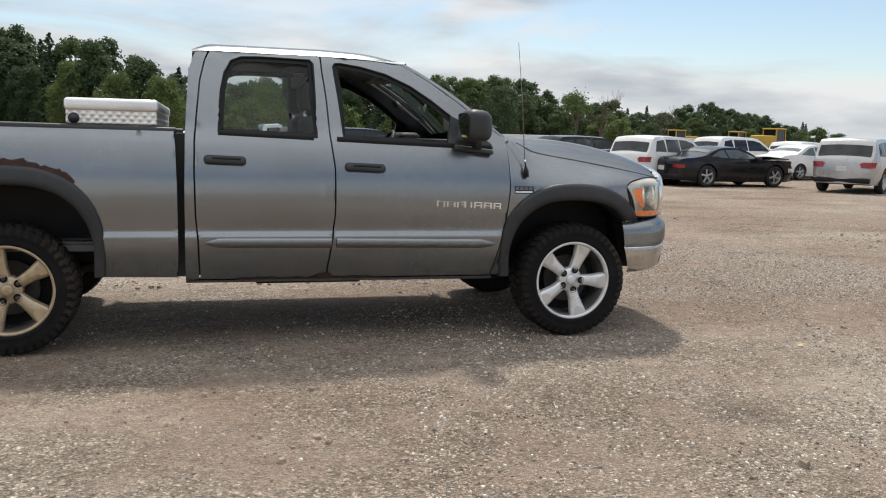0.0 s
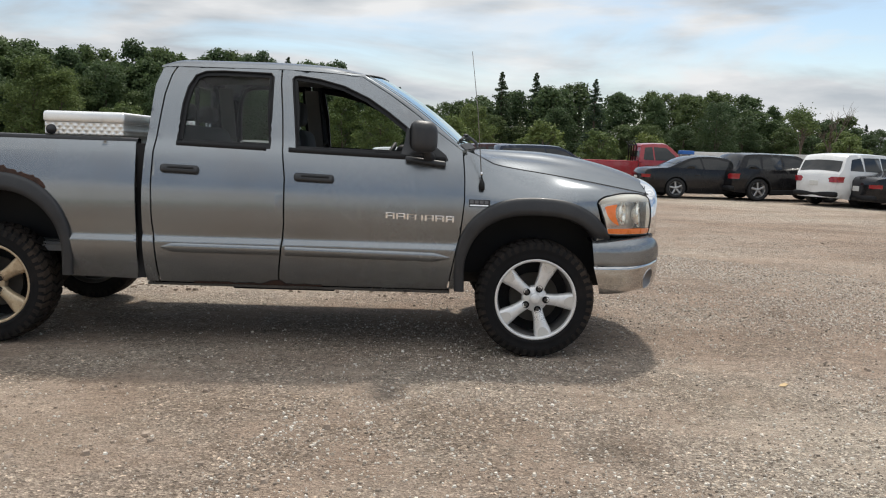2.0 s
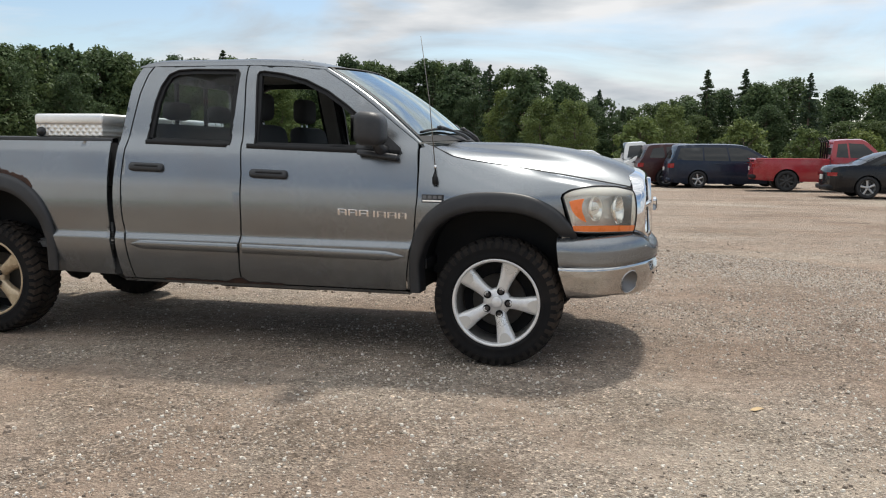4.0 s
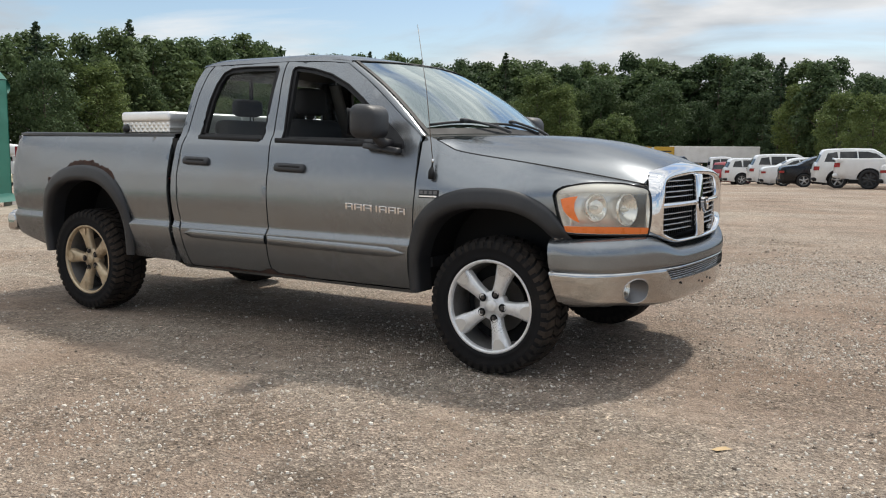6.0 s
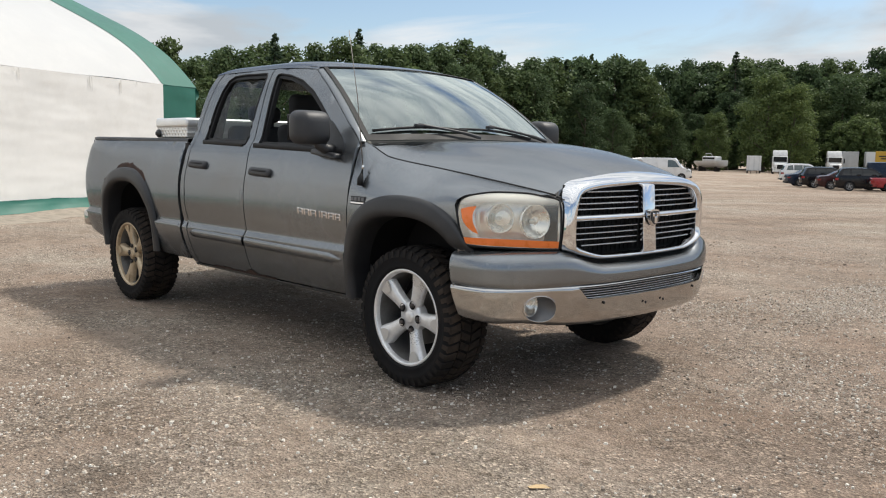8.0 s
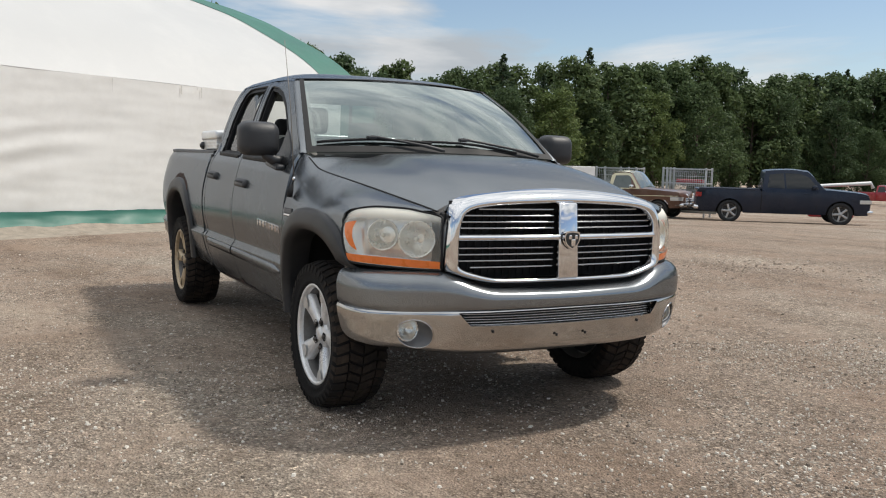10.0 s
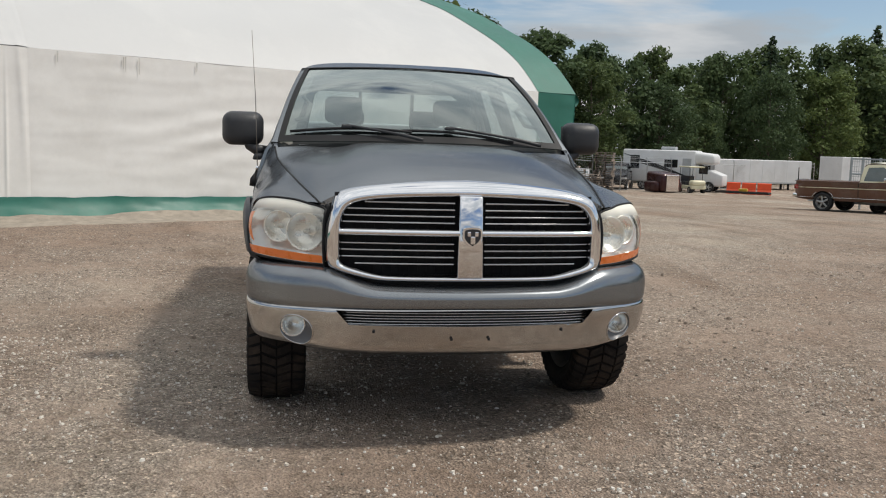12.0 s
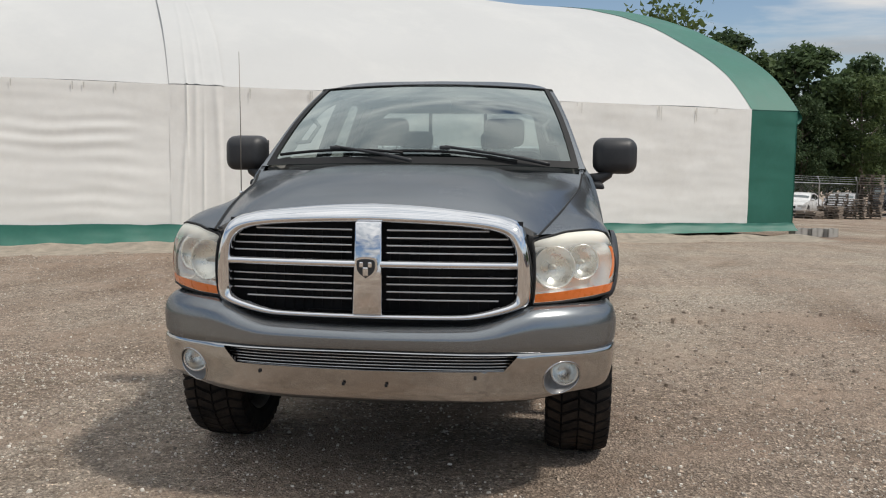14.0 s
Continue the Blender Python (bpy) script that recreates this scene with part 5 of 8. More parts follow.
CAP_TOP = curve((0.0, 0.726), (0.40, 0.734), (0.50, 0.754), (0.60, 0.793), (0.66, 0.808), (0.75, 0.811), (1.0, 0.802))
CAP_LOW = curve((0.0, 0.636), (0.60, 0.632), (0.9, 0.622), (1.0, 0.618))
LOW_Z = curve((0.0, 0.416), (0.45, 0.418), (0.65, 0.422), (0.85, 0.438), (0.95, 0.432), (1.0, 0.425))
CAP_OFF = curve((0.0, 0.0), (0.15, 0.012), (0.5, 0.014), (0.75, 0.004), (0.92, -0.022), (1.0, -0.05), (1.15, -0.11), (1.4, -0.22))
STEEL_OFF = curve((0.0, -0.07), (0.08, -0.030), (0.2, -0.012), (0.5, 0.003), (0.8, 0.012), (0.94, 0.013), (1.0, 0.006))


def along(a):
    a = a + B_LONG / 2
    k = 0
    while k < len(B_ARC) - 2 and B_ARC[k + 1] < a:
        k += 1
    t = (a - B_ARC[k]) / (B_ARC[k + 1] - B_ARC[k])
    p, q = Vector(B_PLAN[k]), Vector(B_PLAN[k + 1])
    d = (q - p).normalized()
    return p + (q - p) * t, Vector((d.y, -d.x, 0))


def trimmed(a, cut):
    """Draws the bumper's ends in, so that they follow the wheel arch."""
    h, b = B_LONG / 2, abs(a) - (B_LONG / 2 - 0.30)
    return a if b <= 0 else math.copysign(h - 0.30 + b * (0.30 - cut) / 0.30, a)


def steel_at(a, v):
    p, nrm = along(trimmed(a, 0.035 + 0.055 * (1 - v)))
    y = abs(p.y)
    lo, hi = LOW_Z(y), CAP_LOW(y)
    pocket = max(0.0, 1 - ((y - 0.78) / 0.17) ** 2) * max(0.0, 1 - ((lo + (hi - lo) * v - 0.53) / 0.13) ** 2)
    q = p + nrm * (STEEL_OFF(v) - 0.012 * pocket)
    return (q.x, q.y, lo + (hi - lo) * v)


def cap_at(a, v):
    p, nrm = along(trimmed(a, 0.012 + 0.023 * (1 - min(v, 1.0))))
    y = abs(p.y)
    lo, hi = CAP_LOW(y), CAP_TOP(y)
    q = p + nrm * CAP_OFF(v)
    return (q.x, q.y, lo + (hi - lo) * min(v, 1.0) + 0.012 * max(0.0, v - 1.0))


def arc_of(y):
    """Length along the bumper at which it has this y."""
    best = min(range(len(B_PLAN)), key=lambda k: abs(B_PLAN[k][1] - y))
    k = best if B_PLAN[best][1] <= y else best - 1
    k = min(max(k, 0), len(B_PLAN) - 2)
    t = (y - B_PLAN[k][1]) / (B_PLAN[k + 1][1] - B_PLAN[k][1])
    return B_ARC[k] + t * (B_ARC[k + 1] - B_ARC[k]) - B_LONG / 2


H = B_LONG / 2
slot_y = [-0.57, -0.3, 0.0, 0.3, 0.57]
slot = [(arc_of(-0.535), 0.68), (arc_of(0.0), 0.655), (arc_of(0.535), 0.68), (arc_of(0.59), 0.975), (arc_of(0.0), 0.985), (arc_of(-0.59), 0.975)]
holes = [slot]
for s in (-1, 1):
    ca = arc_of(s * 0.772)
    holes.append([(ca + 0.088 * math.cos(2 * math.pi * k / 32), 0.45 + 0.355 * math.sin(2 * math.pi * k / 32)) for k in range(32)])
bumper = panel("front_bumper", [(-H, 0.0), (H, 0.0), (H, 1.0), (-H, 1.0)], steel_at, STEEL, truck, (1, 0, 0), holes=holes, step=0.05, thick=0.025, label="scratched chrome steel front bumper")
panel("bumper_cap", [(-H, 0.0), (H, 0.0), (H, 1.4), (-H, 1.4)], cap_at, PAINT, bumper, (1, 0, 0), step=0.05, thick=0.02, label="grey painted bumper cap")
# near-black sheet stands in for the shade inside the lower slot
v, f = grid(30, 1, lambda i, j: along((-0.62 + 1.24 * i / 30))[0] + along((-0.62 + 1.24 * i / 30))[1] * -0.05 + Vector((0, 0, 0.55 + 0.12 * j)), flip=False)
raw("slot_shade", v, f, SHADE_BLACK, bumper)
for k in range(6):
    z = 0.566 + 0.0125 * k
    pts = [along(a)[0] + along(a)[1] * -0.018 + Vector((0, 0, z + 0.0 * a)) for a in [-0.585 + 1.17 * i / 24 for i in range(25)]]
    raw("lower_slat", *tube(pts, 0.0030, 5), SLAT, bumper)
for y, z in ((-0.43, 0.538), (0.43, 0.540), (-0.085, 0.505), (0.085, 0.505)):
    p, nrm = along(arc_of(y))
    p = p + nrm * 0.0095 + Vector((0, 0, z))
    part("bolt_hole", boxes((p.x - 0.004, p.x + 0.003, y - 0.006, y + 0.006, z - 0.007, z + 0.007), bevel=0.003), RUBBER, bumper)
for s in (-1, 1):
    p, nrm = along(arc_of(s * 0.772))
    # a pocket that narrows from the oval mouth to the round lamp, which faces ahead
    mouth = [Vector(steel_at(a, v)) for a, v in holes[1 if s < 0 else 2]]
    back = Vector((p.x - 0.062, s * 0.776, 0.533))
    turn = Vector((1, 0, 0)).to_track_quat("Y", "Z").to_matrix()
    round_ = [back + Vector((0, 0.057 * math.cos(2 * math.pi * k / 32), 0.057 * math.sin(2 * math.pi * k / 32))) for k in range(32)]
    bv = [m.lerp(r, u / 5) for u in range(6) for m, r in zip(mouth, round_)]
    bf = [[u * 32 + k, u * 32 + (k + 1) % 32, (u + 1) * 32 + (k + 1) % 32, (u + 1) * 32 + k] for u in range(5) for k in range(32)]
    fog = raw("fog_pocket", bv, bf, POCKET, bumper, "oval fog light pocket in the steel")
    raw("pocket_rim", *tube(mouth, 0.0035, 6, True), STEEL, fog)
    bv, bf = lathe([(0.060, -0.002), (0.052, 0.004), (0.048, 0.002), (0.044, -0.012), (0.03, -0.03), (0.0, -0.038)], 24)
    raw("fog_bowl", [back + turn @ q for q in bv], bf, CHROME_SOFT, fog)
    bv, bf = lathe([(0.050, 0.003), (0.038, 0.013), (0.02, 0.018), (0.0, 0.019)], 24)
    fl = raw("fog_lens", [back + turn @ q for q in bv], bf, LENS_CLEAR, fog, "clear fog light lens")
    fl.visible_shadow = False
for s in (-1, 1):
    part("lamp_trim", boxes((0.60, 0.800, s * 0.630 - 0.014, s * 0.630 + 0.014, 0.80, 1.085), bevel=0.008), RUBBER, truck, "dark gap between lamp and grille", True)
part("filler", boxes((0.70, 0.84, -0.64, 0.64, 0.70, 0.768), bevel=0.01), RUBBER, truck)
for s in (-1, 1):
    edge = [(x - 0.03, s * (y - 0.03)) for x, y, _ in LAMP_PLAN]
    raw("lamp_shelf", [Vector((x, y, z)) for z in (0.770, 0.802) for x, y in edge + [(0.40, s * 0.60)]],
        [list(range(len(edge) + 1)), list(range(len(edge) + 1, 2 * len(edge) + 2))] + [[k, k + 1, k + len(edge) + 2, k + len(edge) + 1] for k in range(len(edge))], RUBBER, truck, smooth=False)

# tailgate, rear bumper, bed floor
panel("tailgate", [(-0.80, 0.66), (0.80, 0.66), (0.80, 1.34), (-0.80, 1.34)], lambda y, z: (-4.655 + 0.02 * math.cos(math.pi * y / 1.7) * -1, y, z), PAINT, truck, (-1, 0, 0), step=0.1, thick=0.05)
for s in (-1, 1):
    v, f = grid(6, 6, lambda i, j: Vector((-4.668 + 0.012 * math.sin(math.pi * i / 6), s * (0.815 - 0.075 + 0.11 * i / 6), 0.93 + 0.33 * j / 6)), flip=s > 0)
    raw("tail_light", v, f, RED_LAMP, truck, "red tail light")
rb = part("rear_bumper", boxes((-4.745, -4.655, -0.88, 0.88, 0.55, 0.72), bevel=0.035, seg=3), STEEL, truck, "dented chrome rear bumper", True)
for s in (-1, 1):
    part("bumper_end", boxes((-4.72, -4.60, s * 0.885 - 0.035, s * 0.885 + 0.035, 0.55, 0.70), bevel=0.03, seg=3), STEEL, rb, "", True)
bed = part("bed_floor", boxes((-4.65, -2.60, -0.84, 0.84, 0.60, 0.64)), PAINT_DULL, truck)
for k in range(10):
    part("bed_rib", boxes((-4.65, -2.60, -0.8 + 0.16 * k, -0.72 + 0.16 * k, 0.64, 0.655)), PAINT_DULL, bed)
part("bed_front", boxes((-2.64, -2.60, -0.84, 0.84, 0.62, 1.33)), PAINT_DULL, truck)
for s in (-1, 1):
    part("cab_gap", boxes((-2.612, -2.56, s * 0.895 - 0.035, s * 0.895 + 0.035, 0.45, 1.33)), RUBBER, truck, "dark gap between cab and bed")

# frame and running gear
chassis = part("chassis", boxes((-4.6, 0.80, -0.50, -0.40, 0.42, 0.56), (-4.6, 0.80, 0.40, 0.50, 0.42, 0.56), (-2.9, -2.75, -0.45, 0.45, 0.44, 0.54), (-1.2, -1.05, -0.45, 0.45, 0.38, 0.52), (0.55, 0.70, -0.6, 0.6, 0.42, 0.55),
                                (-2.55, -0.5, -0.86, 0.86, 0.50, 0.56), (0.0, 0.75, -0.55, 0.55, 0.62, 0.70), bevel=0.01, seg=1), UNDERSIDE, truck, "dirty black underbody frame")
part("gearbox", boxes((-1.55, -0.45, -0.18, 0.18, 0.36, 0.60), bevel=0.06, seg=3), UNDERSIDE, chassis, "", True)
part("fuel_tank", boxes((-2.50, -1.35, 0.52, 0.82, 0.36, 0.52), bevel=0.04), UNDERSIDE, chassis)
raw("exhaust", *tube([(-0.3, -0.30, 0.44), (-1.3, -0.33, 0.40), (-2.6, -0.36, 0.40), (-3.1, -0.46, 0.46), (-4.3, -0.66, 0.50), (-4.6, -0.74, 0.50)], 0.035, 8), UNDERSIDE, chassis)
raw("muffler", *tube([(-1.35, -0.36, 0.40), (-1.38, -0.36, 0.40), (-2.1, -0.36, 0.40), (-2.13, -0.36, 0.40)], [0.04, 0.10, 0.10, 0.04], 12), UNDERSIDE, chassis)
raw("rear_axle", *tube([(-3.569, -0.75, 0.385), (-3.569, -0.15, 0.385), (-3.569, 0.0, 0.385), (-3.569, 0.15, 0.385), (-3.569, 0.75, 0.385)], [0.05, 0.055, 0.15, 0.055, 0.05], 12), UNDERSIDE, chassis)
raw("front_axle", *tube([(0.0, -0.75, 0.385), (0.0, -0.25, 0.40), (0.0, 0.0, 0.40), (0.0, 0.25, 0.40), (0.0, 0.75, 0.385)], [0.04, 0.05, 0.13, 0.05, 0.04], 12), UNDERSIDE, chassis)
for s in (-1, 1):
    raw("leaf_spring", *tube([(-2.95, s * 0.55, 0.52), (-3.3, s * 0.55, 0.42), (-3.57, s * 0.55, 0.40), (-3.85, s * 0.55, 0.44), (-4.2, s * 0.55, 0.54)], 0.03, 6), UNDERSIDE, chassis)


def tyre_mesh(r, w, rim_r, tread=False):
    """Lathe of a tyre round y, its outer face towards -y, or its raised tread blocks."""
    h = w / 2
    prof = [(rim_r, -h * 0.80), (rim_r + 0.012, -h * 0.93), (rim_r + 0.03, -h * 0.97), (rim_r + 0.034, -h * 0.955), (rim_r + 0.06, -h * 1.0), ((r + rim_r) / 2 + 0.012, -h * 1.02), (r - 0.04, -h * 0.985), (r - 0.022, -h * 0.93), (r - 0.014, -h * 0.80), (r - 0.011, 0)]
    prof = prof + [(a, -b) for a, b in prof[::-1][1:]]
    if not tread:
        return lathe(prof, 72)
    pieces = []
    count = 44
    for k in range(count):
        for y0, y1, shift, lean in ((-h * 0.95, -h * 0.56, 0.0, 0.02), (-h * 0.50, -h * 0.03, 0.5, -0.03), (h * 0.03, h * 0.50, 0.0, 0.03), (h * 0.56, h * 0.95, 0.5, -0.02)):
            a0 = 2 * math.pi * (k + shift) / count
            a1 = a0 + 2 * math.pi / count * 0.70
            vs = []
            for rr in (r - 0.018, r):
                for y, a in ((y0, a0), (y1, a0 + lean / r), (y1, a1 + lean / r), (y0, a1)):
                    q = rr - (0.016 if abs(y) > h * 0.9 else 0.0)
                    vs.append(Vector((q * math.cos(a), y, q * math.sin(a))))
            pieces.append((vs, [[4, 5, 6, 7][::-1], [0, 1, 5, 4], [1, 2, 6, 5], [2, 3, 7, 6], [3, 0, 4, 7]]))
        a0 = 2 * math.pi * (k + 0.2) / count
        a1 = a0 + 2 * math.pi / count * 0.5
        for side in (-1, 1):
            vs = [Vector((rr * math.cos(a), side * y, rr * math.sin(a))) for rr, y in ((r - 0.058, h * 1.012), (r - 0.02, h * 0.965)) for a in (a0, a1)]
            vs2 = [Vector((q.x, q.y + side * 0.0035, q.z)) for q in vs]
            pieces.append((vs + vs2, [[4, 5, 7, 6][::side], [0, 1, 5, 4], [1, 3, 7, 5], [3, 2, 6, 7], [2, 0, 4, 6]]))
    return merged(*pieces)


def spoke_mesh(r_in, r_out, w_in, w_out, y_in, y_out, angle):
    """A wide spoke with a raised middle, along +x, turned by angle round y."""
    vs, fs = grid(8, 6, lambda i, j: Vector((
        r_in + (r_out - r_in) * i / 8,
        y_in + (y_out - y_in) * (i / 8) ** 0.8 + (0.045, 0.014, 0.003, 0.0, 0.003, 0.014, 0.045)[j],
        (w_in - 0.005 * math.sin(math.pi * min(1.0, i / 6)) + (w_out - w_in) * (i / 8) ** 1.8) * (-1.05, -1.0, -0.72, 0.0, 0.72, 1.0, 1.05)[j])), flip=False)
    m = Matrix.Rotation(angle, 3, "Y")
    return [m @ q for q in vs], fs


def add_wheel(x, s, rim_mat, turn):
    """A wheel at the truck's corner; s is the side."""
    r = 0.394
    hub = Matrix.Translation((x, s * 0.853, 0.386)) @ (Matrix.Identity(4) if s < 0 else Matrix.Rotation(math.pi, 4, "Z")) @ Matrix.Rotation(turn, 4, "Y")
    base = new("wheel")
    base.parent = truck
    base.matrix_local = Matrix.Translation((x, s * 0.853, 0.386))
    tagged(base, "five-spoke alloy wheel with muddy all-terrain tyre")
    local = Matrix.Translation((-x, -s * 0.853, -0.386)) @ hub
    put = lambda mesh: ([local @ Vector(q) for q in mesh[0]], mesh[1])

    def flat(mesh):
        return ([Vector((q.x, q.y, max(q.z, -0.386 - 0.004))) for q in mesh[0]], mesh[1])
    tyre = raw("tyre", *flat(put(tyre_mesh(r, 0.285, 0.262))), TYRE, base, "black all-terrain tyre with chunky tread")
    tagged(raw("tread", *flat(put(tyre_mesh(r, 0.285, 0.262, True))), TREAD, tyre, smooth=False), kind="stuff")
    prof = [(0.272, -0.112), (0.273, -0.124), (0.268, -0.130), (0.256, -0.128), (0.251, -0.118), (0.249, -0.10)]
    rim = raw("rim", *put(lathe(prof, 64)), rim_mat, base, "worn alloy rim")
    raw("rim_wall", *put(lathe([(0.2495, -0.102), (0.243, -0.070), (0.237, 0.0), (0.236, 0.10), (0.262, 0.125)], 64)), BARREL, rim, "dull inner wall of the rim")
    # closed black disc painted as the deep shade between the spokes
    raw("wheel_shade_disc", *put(lathe([(0.235, 0.06), (0.10, 0.05), (0.0, 0.05)], 40)), SHADE_BLACK, base)
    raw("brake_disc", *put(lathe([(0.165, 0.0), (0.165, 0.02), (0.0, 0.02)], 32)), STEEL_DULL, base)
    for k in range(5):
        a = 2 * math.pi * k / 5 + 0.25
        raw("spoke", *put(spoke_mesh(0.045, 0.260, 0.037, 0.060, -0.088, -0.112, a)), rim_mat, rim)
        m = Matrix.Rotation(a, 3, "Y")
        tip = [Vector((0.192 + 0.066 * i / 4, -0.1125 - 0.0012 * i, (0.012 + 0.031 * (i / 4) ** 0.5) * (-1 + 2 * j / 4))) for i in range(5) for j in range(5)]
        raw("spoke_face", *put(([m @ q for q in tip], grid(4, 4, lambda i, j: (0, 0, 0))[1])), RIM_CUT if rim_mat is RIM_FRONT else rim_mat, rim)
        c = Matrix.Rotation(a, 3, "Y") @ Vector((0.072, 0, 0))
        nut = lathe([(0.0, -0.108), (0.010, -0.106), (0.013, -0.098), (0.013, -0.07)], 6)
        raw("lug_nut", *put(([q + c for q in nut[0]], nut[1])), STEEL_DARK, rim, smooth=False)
        # shallow black cup paints the shade round the nut
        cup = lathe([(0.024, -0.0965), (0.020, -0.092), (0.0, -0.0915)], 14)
        raw("nut_recess_shade", *put(([q + c for q in cup[0]], cup[1])), SHADE_BLACK, rim)
    raw("hub", *put(lathe([(0.0, -0.090), (0.078, -0.088), (0.086, -0.075), (0.084, -0.03)], 40)), rim_mat, rim)
    raw("centre_cap", *put(lathe([(0.0, -0.106), (0.025, -0.105), (0.036, -0.099), (0.038, -0.085)], 28)), rim_mat, rim)


for x, s, mt, a in ((0.018, -1, RIM_FRONT, -0.2), (-3.569, -1, RIM_REAR, 0.43), (0.018, 1, RIM_FRONT, 1.0), (-3.569, 1, RIM_REAR, 0.4)):
    add_wheel(x, s, mt, a)

# cabin
cabin = part("cabin_floor", boxes((-2.50, -0.45, -0.84, 0.84, 0.56, 0.62)), TRIM_DARK, truck, "dark cabin floor")
dash = part("dashboard", boxes((-0.92, -0.40, -0.80, 0.80, 0.95, 1.335), bevel=0.07, seg=4), TRIM_DARK, truck, "dark grey dashboard", True)
part("instrument_hood", boxes((-0.98, -0.80, 0.18, 0.60, 1.22, 1.38), bevel=0.05, seg=3), TRIM_DARK, dash, "", True)
part("paper", boxes((-0.62, -0.50, -0.74, -0.60, 1.337, 1.342)), PAPER, dash, "white sheet of paper on the dashboard")
wheel_c = Vector((-1.08, 0.38, 1.22))
tilt = Matrix.Rotation(radians(-62), 3, "Y")
wheel = raw("steering_wheel", *tube([wheel_c + tilt @ Vector((0.185 * math.cos(2 * math.pi * k / 28), 0.185 * math.sin(2 * math.pi * k / 28), 0)) for k in range(28)], 0.015, 8, True), TRIM_DARK, dash, "dark steering wheel")
for a in (0.3, math.pi - 0.3, 1.5 * math.pi):
    raw("wheel_spoke", *tube([wheel_c, wheel_c + tilt @ Vector((0.18 * math.sin(a), 0.18 * math.cos(a), 0))], 0.016, 6), TRIM_DARK, wheel)
raw("steering_column", *tube([wheel_c, wheel_c + Vector((0.25, 0, -0.13))], 0.04, 8), TRIM_DARK, wheel)


def add_seat(x, y, wide, front_row):
    seat = part("seat", boxes((x - 0.02, x + 0.52, y - wide, y + wide, 0.72, 0.92), bevel=0.06, seg=3), SEAT, truck, "grey cloth seat", True)
    bm = boxes((x - 0.10, x + 0.04, y - wide, y + wide, 0.86, 1.47), bevel=0.06, seg=4)
    for q in bm.verts:
        q.co.x -= 0.16 * max(0.0, q.co.z - 0.86)
        q.co.y = y + (q.co.y - y) * (1 - 0.22 * max(0.0, q.co.z - 1.1))
    part("backrest", bm, SEAT, seat, "", True)
    for dy in ((0.0,) if front_row else (-0.32, 0.32)):
        xr = x - 0.155
        bm = boxes((xr - 0.05, xr + 0.06, y + dy - 0.135, y + dy + 0.135, 1.50, 1.69 if front_row else 1.63), bevel=0.045, seg=3)
        rest = part("headrest", bm, SEAT, seat, "", True)
        for e in (-0.05, 0.05):
            raw("post", *tube([(xr, y + dy + e, 1.40), (xr, y + dy + e, 1.53)], 0.007, 6), CHROME_SOFT, rest)


add_seat(-1.62, -0.40, 0.27, True)
add_seat(-1.62, 0.40, 0.27, True)
add_seat(-2.32, 0.0, 0.70, False)
part("centre_console", boxes((-1.70, -1.05, -0.11, 0.11, 0.70, 1.05), bevel=0.04, seg=3), TRIM_DARK, truck, "", True)
for s in (-1, 1):
    for x0, x1 in ((-1.64, -0.56), (-2.46, -1.72)):
        part("door_trim", boxes((x0, x1, s * 0.85 - 0.02, s * 0.85 + 0.02, 0.60, 1.30), bevel=0.015), TRIM_GREY, truck, "grey inner door trim")
    bm = boxes((-1.74, -1.63, -0.02, 0.02, 0.0, 1.0), bevel=0.012)
    for q in bm.verts:
        z = 1.30 + 0.50 * q.co.z
        q.co = Vector((q.co.x - 0.03 * q.co.z, s * (half(-1.7, z) - 0.05 + q.co.y), z))
    part("pillar_trim", bm, TRIM_GREY, truck, "light grey pillar trim")
    bm = boxes((-2.48, -2.37, -0.02, 0.02, 0.0, 1.0), bevel=0.012)
    for q in bm.verts:
        z = 1.30 + 0.50 * q.co.z
        q.co = Vector((q.co.x, s * (half(-2.4, z) - 0.05 + q.co.y), z))
    part("pillar_trim", bm, TRIM_GREY, truck, "light grey pillar trim")
    raw("grab_handle", *tube([screen_at(0.30, s * 0.93, 0.05), screen_at(0.36, s * 0.86, 0.08), screen_at(0.55, s * 0.86, 0.08), screen_at(0.60, s * 0.93, 0.05)], 0.013, 6), TRIM_GREY, truck)
    v, f = grid(12, 2, lambda i, j: screen_at(i / 12, s * (1.0 - 0.09 * j / 2), 0.02 + 0.02 * j), flip=s > 0)
    raw("pillar_cover", v, f, TRIM_GREY, truck, "light grey windscreen pillar cover")
part("inner_mirror", boxes((-0.98, -0.94, -0.12, 0.12, 1.68, 1.75), bevel=0.018, seg=3), TRIM_DARK, truck, "interior rear-view mirror", True)
for s in (-1, 1):
    part("sun_visor", boxes((-1.18, -1.02, s * 0.36 - 0.22, s * 0.36 + 0.22, 1.765, 1.785), bevel=0.008), TRIM_GREY, truck)

# tool box across the bed rails, resting on them
tool_box = thing("tool_box", pose(0, 0, 0), "diamond plate aluminium tool box across the bed rails", "tool box")
part("body", boxes((-3.21, -2.75, -0.835, 0.835, 1.05, 1.375), (-3.235, -2.72, -0.86, 0.86, 1.372, 1.455), bevel=0.006), DIAMOND, tool_box, "diamond plate box body")
bm = boxes((-3.245, -2.71, -0.872, 0.872, 1.455, 1.532), bevel=0.022, seg=3)
for q in bm.verts:
    q.co.z -= 0.006 * (q.co.y / 0.87) ** 2
lid = part("lid", bm, ALUMINIUM, tool_box, "bright aluminium lid", True)
